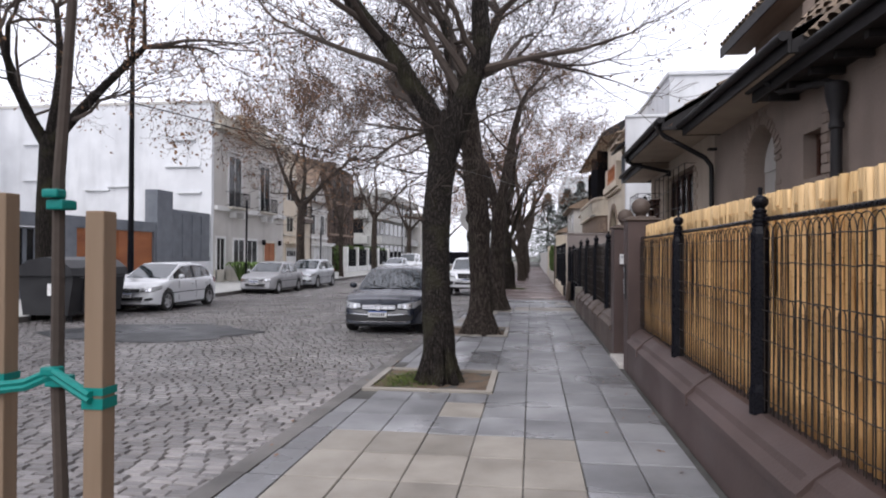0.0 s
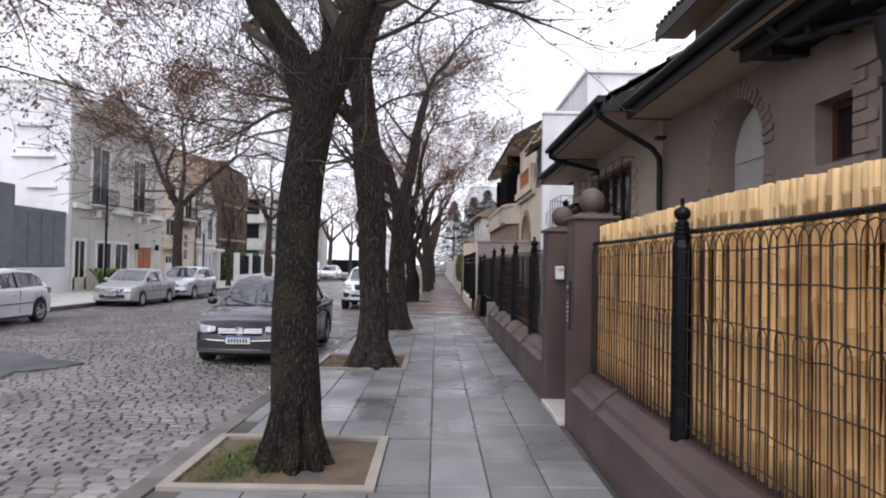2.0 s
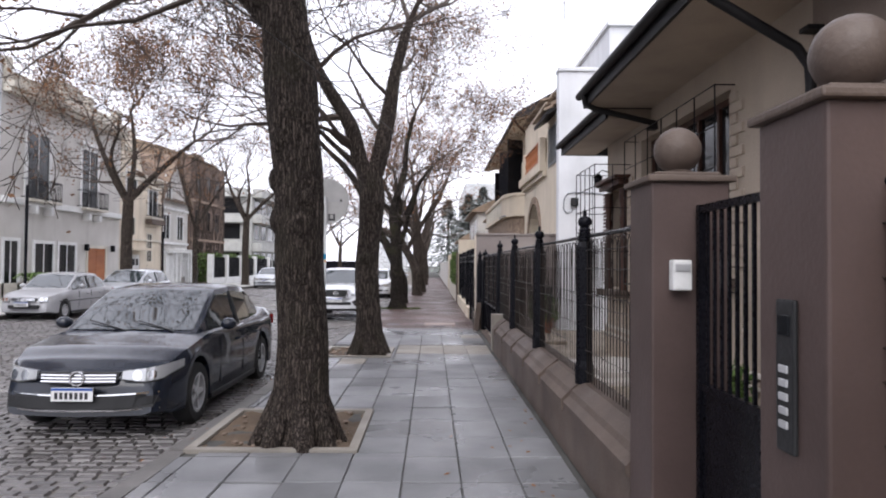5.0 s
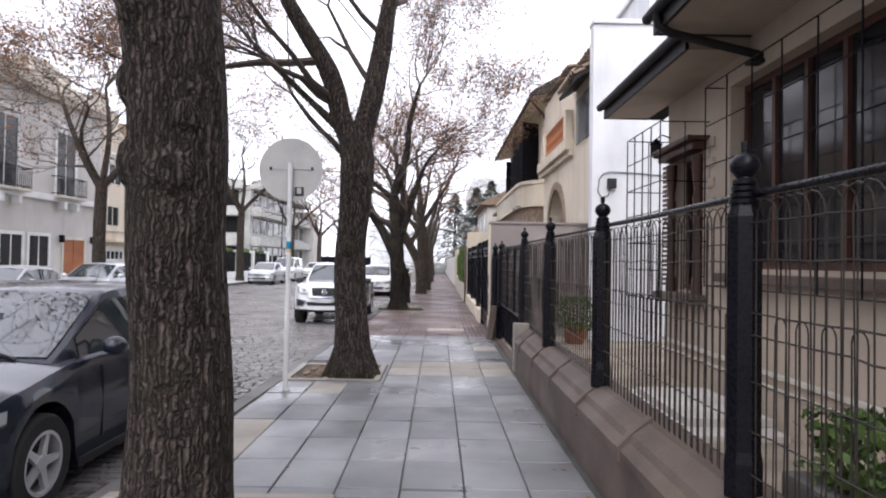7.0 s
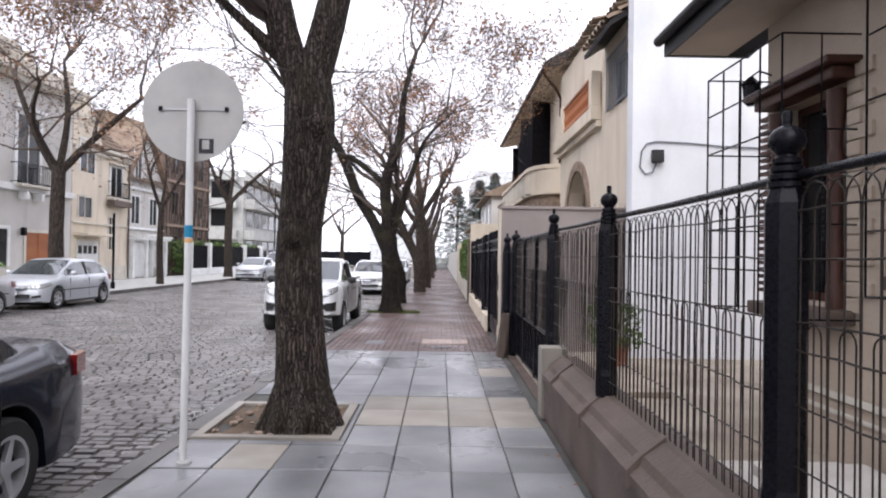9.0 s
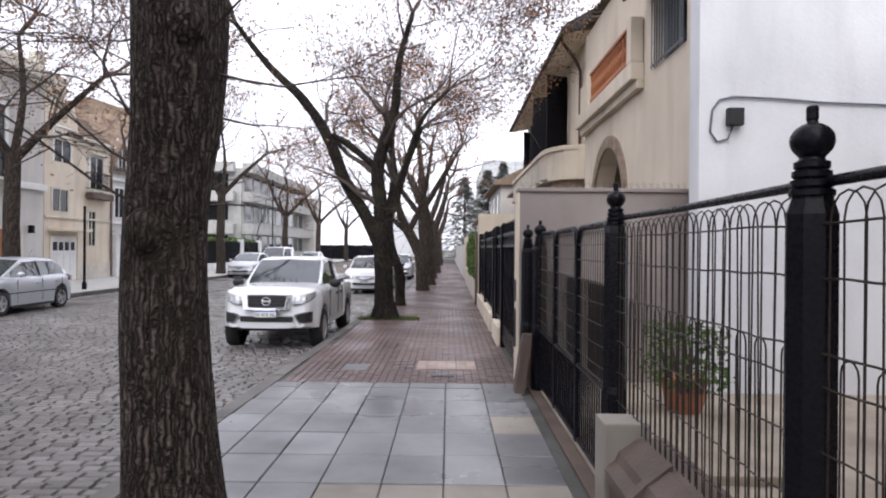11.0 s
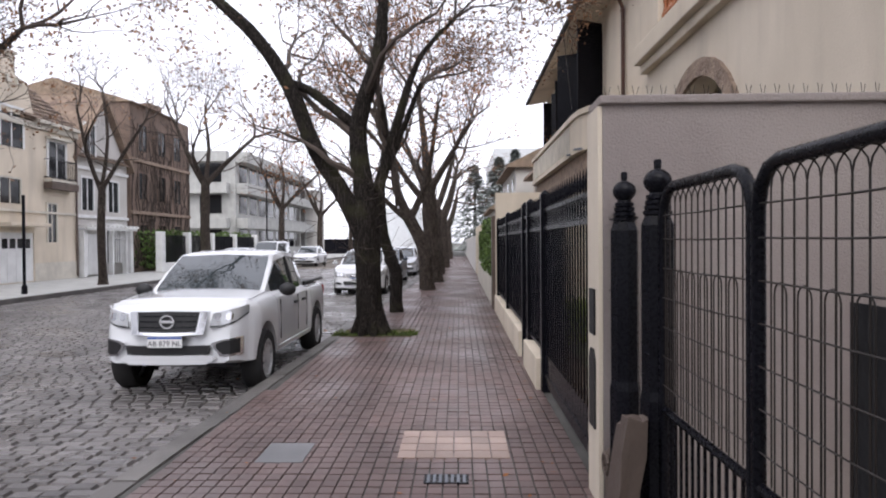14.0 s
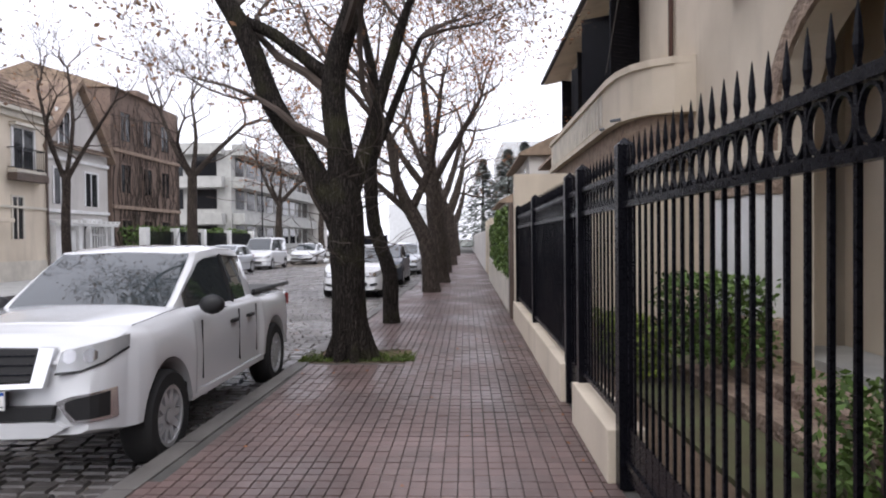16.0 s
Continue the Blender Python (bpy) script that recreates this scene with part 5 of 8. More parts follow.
for x0, y0, y1, zt, soff in ((2.78, 7.1, 12.1, 4.12, "beige_wall"), (2.42, 12.1, 16.6, 4.24, "beige_wall"), (2.76, 16.6, 19.95, 4.1, "beige_wall")):
    part("slab", roof_slab(bm_new(), x0 + 0.05, zt - 0.1, 5.6, zt + (5.55 - x0) * 0.56, y0, y1), "dark_roof", rf)
    part("fascia", box(bm_new(), x0, x0 + 0.04, y0, y1, zt - 0.24, zt), "dark_roof", rf)
    part("gutter", tube(bm_new(), [(x0 - 0.055, y0 - 0.03, zt - 0.06), (x0 - 0.055, (y0 + y1) / 2, zt - 0.06), (x0 - 0.055, y1 + 0.03, zt - 0.06)], 0.058, 10), "dark_roof", rf, "dark half round gutter", smooth=True)
    part("soffit", box(bm_new(), x0 + 0.05, 3.45, y0 + 0.02, y1 - 0.02, zt - 0.23, zt - 0.19), soff, rf, "painted soffit boards")
    for y in (y0, y1 - 0.05):
        part("gable_board", prism(bm_new(), [(x0 + 0.045, zt - 0.24), (3.7, zt - 0.24), (5.6, zt - 0.1 + (5.55 - x0) * 0.56), (5.6, zt + 0.1 + (5.55 - x0) * 0.56), (x0 + 0.045, zt)], "y", y, y + 0.05), "beige_wall" if y == 16.6 else "dark_roof", rf)
    tile_courses(rf, x0 + 0.2, zt - 0.02, 5.6, zt + 0.05 + (5.55 - x0) * 0.56, y0 + 0.05, y1 - 0.05, "roof_tile", 10)
rf = thing("porch_roof", (3.2, 2, 3.8), "lower dark eaves with steep mossy clay tiles", "roof")
part("slab", roof_slab(bm_new(), 3.06, 3.83, 5.0, 6.3, -12, 8.9), "dark_roof", rf)
part("fascia", box(bm_new(), 3.0, 3.05, -12, 8.92, 3.74, 3.97), "dark_roof", rf)
part("gutter", tube(bm_new(), [(2.95, -12, 3.92), (2.95, 0, 3.92), (2.95, 8.95, 3.92)], 0.06, 10), "dark_roof", rf, smooth=True)
part("soffit", box(bm_new(), 3.05, 3.45, -12, 8.88, 3.75, 3.79), "dark_roof", rf)
for k in range(14):
    part("rafter_end", box(bm_new(), 3.07, 3.43, 0.4 + k * 0.62, 0.48 + k * 0.62, 3.67, 3.75), "dark_roof", rf)
part("verge_board", prism(bm_new(), [(3.0, 3.74), (5.0, 6.28), (5.0, 6.45), (3.0, 3.95)], "y", 8.901, 8.95), "dark_roof", rf)
tile_courses(rf, 3.03, 3.99, 5.0, 6.5, -4, 8.85, "roof_tile", 11)
rf = thing("upper_roof", (5.2, 14.5, 6.6), "small upper roof with dark eaves and mossy tiles", "roof")
part("wall", box(bm_new(), 5.2, 8.6, 12.9, 15.6, 4.6, 6.66), "taupe_wall", rf)
part("slab", roof_slab(bm_new(), 4.62, 6.62, 7.2, 8.1, 12.5, 16.2, 0.1), "dark_roof", rf)
part("soffit", box(bm_new(), 4.66, 5.2, 12.55, 16.15, 6.56, 6.6), "soffit", rf)
part("fascia", box(bm_new(), 4.58, 4.62, 12.5, 16.2, 6.5, 6.74), "dark_roof", rf)
tile_courses(rf, 4.62, 6.74, 7.2, 8.25, 12.5, 16.2, "roof_tile", 8)

for y, x0, zt, zb in ((12.35, 2.37, 4.16, 3.2), (16.35, 2.37, 4.16, 3.05)):
    dp = thing("downpipe", (FX - 0.08, y, 0.1), "dark metal downpipe with a swan neck under the eaves", "downpipe", "downpipes")
    part("pipe", tube(bm_new(), [(x0, y, zt), (x0 + 0.02, y, zt - 0.14), (x0 + 0.15, y, zt - 0.24), (FX - 0.2, y, zb + 0.3), (FX - 0.09, y, zb + 0.15), (FX - 0.08, y, zb), (FX - 0.08, y, 1.6), (FX - 0.08, y, 0.1)] if y < 15 else [(x0, y, zt), (x0 + 0.02, y, zt - 0.14), (x0 + 0.15, y, zt - 0.22), (FX - 0.05, y, zt - 0.42), (FX + 0.02, y, zt - 0.44)], 0.045, 10), "dark_roof", dp, smooth=True)
    part("bracket", box(bm_new(), FX - 0.14, FX, y - 0.07, y + 0.07, zt - 0.52, zt - 0.48), "dark_roof", dp)
dp = thing("downpipe", (3.33, 7.24, 0.1), "thick dark downpipe with a turned hopper head under the eaves", "downpipe", "downpipes")
part("pipe", tube(bm_new(), [(3.34, 7.24, 3.3), (3.34, 7.24, 2.0), (3.34, 7.24, 0.1)], 0.06, 12), "dark_roof", dp, smooth=True)
part("hopper", lathe(bm_new(), 3.34, 7.24, [(0.06, 3.05), (0.08, 3.07), (0.08, 3.12), (0.064, 3.14), (0.066, 3.22), (0.1, 3.36), (0.115, 3.46), (0.115, 3.56), (0.09, 3.58)], 14), "dark_roof", dp, smooth=True)
part("outlet", tube(bm_new(), [(2.96, 8.3, 3.88), (3.1, 8.2, 3.72), (3.3, 7.4, 3.62), (3.34, 7.24, 3.55)], 0.045, 8), "dark_roof", dp, smooth=True)

# brick arch edging and quoins
rng = random.Random(21)
aw = thing("arch_edging", (FX, ARCH[0], 0.1), "rough brick edging round the arched porch opening", "edging")
for k in range(23):
    a = math.pi * (k + 0.5) / 23
    r0, r1 = ARCH[1] + 0.01, ARCH[1] + rng.uniform(0.13, 0.24)
    h = 0.028 * (math.pi * ARCH[1]) / 2.2
    c, s = math.cos(a), math.sin(a)
    b = bm_new()
    prism(b, [(ARCH[0] + r0 * c + h * s, ARCH[2] + r0 * s - h * c), (ARCH[0] + r1 * c + h * 1.2 * s, ARCH[2] + r1 * s - h * 1.2 * c), (ARCH[0] + r1 * c - h * 1.2 * s, ARCH[2] + r1 * s + h * 1.2 * c), (ARCH[0] + r0 * c - h * s, ARCH[2] + r0 * s + h * c)], "x", FX - rng.uniform(0.012, 0.03), FX + 0.02)
    part("brick", b, "taupe_wall", aw)
for s in (-1, 1):
    for k in range(26):
        w = rng.uniform(0.1, 0.24)
        y0, y1 = sorted((ARCH[0] + s * (ARCH[1] + 0.005), ARCH[0] + s * (ARCH[1] + w)))
        part("brick", box(bm_new(), FX - rng.uniform(0.01, 0.03), FX + 0.02, y0, y1, 0.78 + k * 0.075, 0.845 + k * 0.075, 0.006), "taupe_wall", aw)
part("fanlight", prism(bm_new(), [(ARCH[0] + 0.6 * math.cos(math.pi * k / 12), ARCH[2] + 0.6 * math.sin(math.pi * k / 12)) for k in range(13)], "x", FX + 0.27, FX + 0.3), "grey_white", aw, "pale blind in the arch head")
part("jamb_post", box(bm_new(), FX + 0.25, FX + 0.33, ARCH[0] - 0.6, ARCH[0] - 0.52, 0.1, ARCH[2] - 0.002), "grey_white", aw)


def quoins(name, y, s, z0, z1, label):
    q = thing(name, (FX, y, z0), label, "quoins")
    k, z = 0, z0
    while z < z1:
        w = 0.3 if k % 2 else 0.16
        y0, y1 = sorted((y, y + s * w))
        part("block", box(bm_new(), FX - 0.028, FX + 0.01, y0, y1, z + 0.006, z + 0.115, 0.01), "beige_wall" if y > 12 else "taupe_wall", q)
        z += 0.12
        k += 1


quoins("quoin_edging", W2[0] - 0.02, -1, 1.5, 3.45, "toothed rendered brick edging beside the large window")
quoins("quoin_edging", W3[0] - 0.02, -1, 1.2, 3.1, "toothed rendered brick edging beside the shuttered window")
quoins("quoin_edging", 7.83, -1, 2.5, 3.4, "toothed rendered brick edging beside the small window")


def window(name, y0, y1, z0, z1, label, x=FX, lights=4, depth=0.16, wood="dark_wood"):
    t = tagged(thing(name, (x + depth, (y0 + y1) / 2, z0), label, "window"), kind="structure")
    b = bm_new()
    f = 0.07
    box(b, x + depth, x + depth + 0.08, y0, y0 + f, z0, z1)
    box(b, x + depth, x + depth + 0.08, y1 - f, y1, z0, z1)
    box(b, x + depth, x + depth + 0.08, y0 + f, y1 - f, z0, z0 + f)
    box(b, x + depth, x + depth + 0.08, y0 + f, y1 - f, z1 - f, z1)
    part("window_frame", b, wood, t)
    w = (y1 - y0 - 2 * f) / lights
    for k in range(lights):
        a = y0 + f + k * w
        if k:
            part("mullion", box(bm_new(), x + depth - 0.01, x + depth + 0.07, a - 0.03, a + 0.03, z0 + f + 0.002, z1 - f - 0.002), wood, t)
        part("pane", box(bm_new(), x + depth + 0.03, x + depth + 0.036, a + 0.032, a + w - 0.032, z0 + f + 0.002, z1 - f - 0.002), "window", t)
    return t


window("window_1", W2[0], W2[1], W2[2], W2[3], "wide dark red timber window with four tall lights", lights=5)
window("window_2", W3[0], W3[1], W3[2], W3[3], "narrow dark wooden window in a moulded frame", lights=2)
window("window_3", 7.85, 8.4, 2.62, 3.2, "small dark square window under the porch eaves", lights=1)
setting("window_sill_1", box(bm_new(), FX - 0.14, FX, W2[0] - 0.1, W2[1] + 0.1, 1.4, 1.5, 0.015), "coping", "grey window sill of the wide window", "sill")
setting("window_sill_2", box(bm_new(), FX - 0.25, FX, W3[0] - 0.12, W3[1] + 0.12, 1.1, 1.22, 0.02), "coping", "projecting sill of the shuttered window", "sill")
tr = thing("window_surround", (FX, 18.2, 1.2), "dark red moulded timber surround with turned columns and shutters", "surround")
for y in (W3[0] + 0.05, W3[1] - 0.05):
    part("column", lathe(bm_new(), FX - 0.06, y, [(0.07, 1.22), (0.07, 1.4), (0.045, 1.45), (0.06, 1.7), (0.045, 1.8), (0.05, 2.3), (0.065, 2.42), (0.04, 2.5), (0.07, 2.75), (0.075, 2.95)], 12), "dark_wood", tr, smooth=True)
part("cornice", box(box(bm_new(), FX - 0.2, FX, W3[0] - 0.12, W3[1] + 0.12, 3.0, 3.1, 0.02), FX - 0.28, FX, W3[0] - 0.18, W3[1] + 0.18, 3.1, 3.16, 0.015), "dark_wood", tr)
for y0, y1 in ((W3[1] + 0.02, W3[1] + 0.22),):
    for k in range(26):
        part("louvre", box(bm_new(), FX - 0.09, FX - 0.03, y0, y1, 1.3 + k * 0.065, 1.335 + k * 0.065), "dark_wood", tr)
wl_ = thing("wall_lantern", (FX - 0.12, 18.92, 3.1), "small black wall lantern beside the window", "lantern")
part("cage", lathe(bm_new(), FX - 0.2, 18.93, [(0.03, 3.08), (0.07, 3.12), (0.08, 3.27), (0.1, 3.28), (0.02, 3.36)], 8), "iron", wl_)
part("arm", tube(bm_new(), [(FX - 0.2, 18.93, 3.36), (FX - 0.12, 18.93, 3.42), (FX, 18.93, 3.38)], 0.01, 6), "iron", wl_)


def grille(y0, y1, z0, z1, out, ny, nz, label):
    t = thing("window_grille", (FX - out, (y0 + y1) / 2, z0), label, "grille", "window grilles")
    x = FX - out
    for k in range(ny + 1):
        y = y0 + (y1 - y0) * k / ny
        part("upright", tube(bm_new(), [(x, y, z0), (x, y, z1)], 0.009, 6), "iron", t)
    for k in range(nz + 1):
        z = z0 + (z1 - z0) * k / nz
        part("cross_bar", tube(bm_new(), [(x, y0, z), (x, y1, z)], 0.008, 6), "iron", t)
    for y in (y0, y1):
        for z in [z0 + (z1 - z0) * k / 3 for k in range(4)] if out > 0.4 else (z0, z1):
            part("stay", tube(bm_new(), [(x, y, z), (FX, y, z)], 0.008, 6), "iron", t)
        if out > 0.4:
            part("upright", tube(bm_new(), [(x + out * 0.5, y, z0), (x + out * 0.5, y, z1)], 0.007, 6), "iron", t)


grille(W2[0] - 0.1, W2[1] + 0.15, 1.35, 3.62, 0.22, 6, 5, "projecting black iron grille over the wide window")
grille(W3[0] - 0.15, W3[1] + 0.2, 1.15, 3.32, 0.6, 4, 6, "deep black iron cage grille over the shuttered window")
b = box(bm_new(), 2.2, 3.3, 15.5, 17.6, 0.03, 0.09, 0.01)
box(b, 2.5, 3.3, 15.8, 17.3, 0.09, 0.17, 0.01)
setting("yard_step", b, "marble", "low stone step in the front yard", "step")
setting("yard_bed", box(bm_new(), 1.7, 2.9, 20.0, 22.9, 0.03, 0.1, 0.01), "yard", "stone edged bed by the driveway", "bed")

# ---- white side wall fittings ----
jb = thing("junction_box", (4.0, 22.92, 3.15), "black junction box with a looped cable on the white wall", "junction box")
part("case", box(bm_new(), 3.6, 3.78, 22.85, 22.95, 3.12, 3.32, 0.012), "black_plastic", jb)
part("cable", tube(bm_new(), [(3.68, 22.93, 3.12), (3.62, 22.93, 2.97), (3.5, 22.93, 2.94), (3.42, 22.93, 3.05), (3.44, 22.93, 3.3), (3.52, 22.93, 3.42), (3.68, 22.93, 3.46), (4.2, 22.93, 3.44), (4.7, 22.93, 3.4), (6.2, 22.93, 3.35)], 0.012, 6), "grey_metal", jb, "grey cable loop", smooth=True)
sp = thing("wall_spikes", (2.4, 23.63, 2.45), "row of small wire spikes on the boundary wall", "spikes")
for k in range(26):
    for s in (-1, 1):
        part("spike", tube(bm_new(), [(1.35 + k * 0.085, 23.63, 2.44), (1.35 + k * 0.085 + s * 0.025, 23.63 + s * 0.02, 2.53)], 0.002, 3), "wire", sp)

# ---- cream house: balcony, bow, eaves, shutters ----
bl = thing("balcony", (CX, 27.5, 4.5), "cream balcony with an orange wooden balustrade", "balcony")
b = box(bm_new(), CX - 0.22, CX, 25.75, CE, 4.4, 4.68, 0.02)
box(b, CX - 0.12, CX, 25.75, CE, 4.26, 4.4, 0.02)
part("slab", b, "cream_wall", bl)
part("hand_rail", box(bm_new(), CX - 0.19, CX - 0.09, 26.0, 28.9, 5.28, 5.34, 0.01), "orange_wood", bl)
part("foot_rail", box(bm_new(), CX - 0.175, CX - 0.105, 26.0, 28.9, 4.74, 4.79, 0.008), "orange_wood", bl)
for k in range(15):
    y = 26.05 + k * 0.197
    part("baluster", lathe(bm_new(), CX - 0.14, y, [(0.04, 4.68), (0.04, 4.8), (0.025, 4.85), (0.045, 4.98), (0.026, 5.12), (0.04, 5.2), (0.04, 5.28)], 8), "orange_wood", bl)
for y0, y1 in ((25.75, 26.0), (28.92, 29.15)):
    part("end_pier", box(bm_new(), CX - 0.22, CX - 0.02, y0, y1, 4.68, 5.4, 0.015), "cream_wall", bl)
part("apron", box(bm_new(), CX - 0.12, CX - 0.02, 29.15, CE, 4.68, 5.34, 0.01), "cream_wall", bl)
window("window_4", 23.9, 25.25, 4.42, 5.45, "barred upper window of the cream house", x=CX, lights=2, wood="grey_metal")
gr = thing("upper_window_bars", (CX - 0.05, 24.6, 4.4), "dark vertical bars over the upper window", "grille")
for k in range(12):
    part("bar", tube(bm_new(), [(CX - 0.05, 23.93 + k * 0.117, 4.4), (CX - 0.05, 23.93 + k * 0.117, 5.48)], 0.009, 6), "grey_metal", gr)
for z in (4.45, 5.43):
    part("cross_bar", box(bm_new(), CX - 0.062, CX - 0.04, 23.9, 25.25, z - 0.012, z + 0.012), "grey_metal", gr)
aw = thing("window_awning_roof", (CX - 0.2, 24.6, 5.6), "small tiled pent roof over the upper window", "roof")
part("slab", prism(bm_new(), [(CX - 0.4, 5.54), (CX, 5.8), (CX, 5.9), (CX - 0.42, 5.62)], "y", 23.6, 25.55), "dark_roof", aw)
tile_courses(aw, CX - 0.42, 5.62, CX, 5.9, 23.6, 25.55, "roof_tile", 2)
pt = thing("parapet_tiles", (CX, 26.7, 6.1), "ragged clay tile edging along the wall top", "roof edge")
tile_courses(pt, CX - 0.12, 6.1, CX + 0.5, 6.4, 23.3, 26.0, "roof_tile", 2)
tile_courses(pt, CX - 0.1, 6.5, CX + 0.5, 6.7, 26.0, 30.1, "roof_tile", 2)
bw = thing("bow_balcony", (3.6, 39, 3.8), "curved cream bow balcony with moulded bands and short balusters", "balcony")
curve = [(CW - 0.002, 34.2), (4.15, 34.3), (3.8, 34.5), (3.55, 34.85), (3.4, 35.35), (3.35, 36.0), (3.35, 44.9)]
for name, z0, z1, o in (("lower_band", 3.75, 3.87, 0.05), ("apron", 3.87, 4.62, 0.0), ("coping", 4.62, 4.75, 0.06)):
    part(name, prism(bm_new(), [(x - o if i else x, y) for i, (x, y) in enumerate(curve)] + [(CW - 0.002, 44.9)], "z", z0, z1), "cream_wall", bw)
for k in range(24):
    part("baluster", box(bm_new(), 3.325, 3.347, 36.6 + k * 0.33, 36.78 + k * 0.33, 3.93, 4.56), "pale_trim", bw)
for y in (35.2, 36.2):
    part("spout", tube(bm_new(), [(3.4, y, 3.8), (3.2, y, 3.77)], 0.03, 8), "grey_metal", bw)
part("stone_corbel", prism(bm_new(), [(x + 0.12, y + 0.05) for x, y in curve[2:]] + [(CW - 0.002, 44.9), (CW - 0.002, 34.5)], "z", 2.9, 3.75), "stone", bw, "rough stone cladding under the bow")
window("door_1", 37.9, 40.6, 3.9, 7.65, "balcony door between black shutters", x=CW, lights=2, wood="black_plastic")
window("window_5", 43.6, 44.9, 5.6, 7.4, "upper window with black shutters", x=CW, lights=2, wood="black_plastic")
window("window_6", 47.2, 48.2, 5.6, 7.4, "upper window with black shutters", x=CW, lights=2, wood="black_plastic")
for y0, z0, z1, w, turn in ((37.88, 3.95, 7.65, 0.85, 62), (40.62, 3.95, 7.65, 0.85, 118), (43.58, 5.6, 7.4, 0.6, 55), (44.92, 5.6, 7.4, 0.6, 150), (47.18, 5.6, 7.4, 0.5, 60)):
    # each leaf hangs from its jamb, swung out from the wall by its own angle
    s_ = thing("shutter", (CW - 0.03, y0, z0), "black louvred shutter swung open from the wall", "shutter", "black shutters")
    dx, dy = -math.sin(radians(turn)), -math.cos(radians(turn))
    def leaf(a, c, h0, h1, o, t_):
        px, py = CW - 0.03 - dy * o, y0 + dx * o
        return prism(bm_new(), [(px + dx * a + dy * t_, py + dy * a - dx * t_), (px + dx * c + dy * t_, py + dy * c - dx * t_), (px + dx * c - dy * t_, py + dy * c + dx * t_), (px + dx * a - dy * t_, py + dy * a + dx * t_)], "z", h0, h1)
    for a, c in ((0.0, 0.07), (w - 0.07, w)):
        part("stile", leaf(a, c, z0, z1, 0, 0.02), "iron", s_)
    for h in (z0, (z0 + z1) / 2 - 0.04, z1 - 0.08):
        part("cross_rail", leaf(0.07, w - 0.07, h, h + 0.08, 0, 0.018), "iron", s_)
    part("backing", leaf(0.07, w - 0.07, z0 + 0.08, z1 - 0.08, 0, 0.004), "iron", s_)
    for k in range(int((z1 - z0 - 0.2) / 0.09)):
        part("louvre", leaf(0.075, w - 0.075, z0 + 0.1 + k * 0.09, z0 + 0.15 + k * 0.09, 0, 0.013), "iron", s_)
er = thing("cream_house_roof", (4.2, 40, 8.0), "deep pale eaves with a dark gutter over the cream house", "roof")
part("slab", prism(bm_new(), [(3.68, 7.8), (CW, 7.95), (7.5, 9.9), (7.5, 10.0), (3.66, 7.93)], "y", 33.8, 49.4), "cream_wall", er, "pale boarded soffit")
part("gutter", tube(bm_new(), [(3.62, 33.7, 7.9), (3.62, 41, 7.9), (3.62, 49.5, 7.9)], 0.075, 8), "dark_roof", er, smooth=True)
part("verge", prism(bm_new(), [(3.64, 7.8), (CW, 8.0), (7.5, 10.0), (7.5, 10.2), (3.64, 8.02)], "y", 33.6, 33.79), "dark_roof", er)
tile_courses(er, 3.68, 7.94, 7.4, 10.0, 33.8, 49.4, "roof_tile", 12)
dp = thing("downpipe", (CW - 0.08, 35.4, 5), "dark brown downpipe on the cream house front", "downpipe", "downpipes")
part("pipe", tube(bm_new(), [(3.62, 34.2, 7.85), (3.7, 34.3, 7.7), (4.25, 35.2, 7.45), (CW - 0.07, 35.4, 7.2), (CW - 0.07, 35.4, 6.0), (CW - 0.07, 35.4, 4.76)], 0.05, 8), "dark_wood", dp, smooth=True)
# porch door of the cream house
d = tagged(thing("door_2", (CX + 1.080, 28, 0.3), "dark red wooden door with iron bars under the arch", "door"), kind="structure")
part("door_leaf", box(bm_new(), CX + 1.030, CX + 1.090, 27.5, 28.5, 0.3, 2.4, 0.01), "dark_wood", d)
part("door_frame", arch_ring(bm_new(), CX + 1.020, CX + 1.095, 28, 0.52, 0.1, 2.4, 0.3), "pale_trim", d)

# ---- houses farther along the same side ----
def far_house(label, x0, x1, y0, y1, h, wall, roof, windows, storeys=2, gable=True):
    t = thing("house", (x0, (y0 + y1) / 2, 0), label, "house", "houses along the street")
    part("wall", box(bm_new(), x0, x1, y0, y1, -0.3, h), wall, t)
    if gable:
        b = prism(bm_new(), [(x0 - 0.5, h), (x0 - 0.45, h + 0.15), ((x0 + x1) / 2, h + 2.2), (x1 + 0.45, h + 0.15), (x1 + 0.5, h)], "y", y0 - 0.3, y1 + 0.3)
        part("roof", b, roof, t)
    s = -1 if x0 > 0 else 1
    xf = x0 if x0 > 0 else x1
    for k in range(windows):
        for st in range(storeys):
            yc, z0 = y0 + (y1 - y0) * (k + 0.5) / windows, 0.9 + st * (h / storeys)
            w = part("window", box(bm_new(), *sorted((xf - 0.02, xf + s * 0.04)), yc - 0.5, yc + 0.5, z0, z0 + 1.5), "pale_trim", t)
            part("pane", box(bm_new(), *sorted((xf + s * 0.04, xf + s * 0.05)), yc - 0.4, yc + 0.4, z0 + 0.1, z0 + 1.4), "window", w)
    return t


h = far_house("neighbouring house with a tiled roof and chimney", 4.2, 11, 43.5, 52, 4.6, "cream_wall", "red_roof", 3)
part("chimney", box(bm_new(), 5.0, 5.6, 46, 46.6, 5.2, 7.4, 0.02), "brick", h)
far_house("pale house in the haze down the street", 3.5, 11, 54, 64, 5.5, "grey_white", "roof_tile", 3)
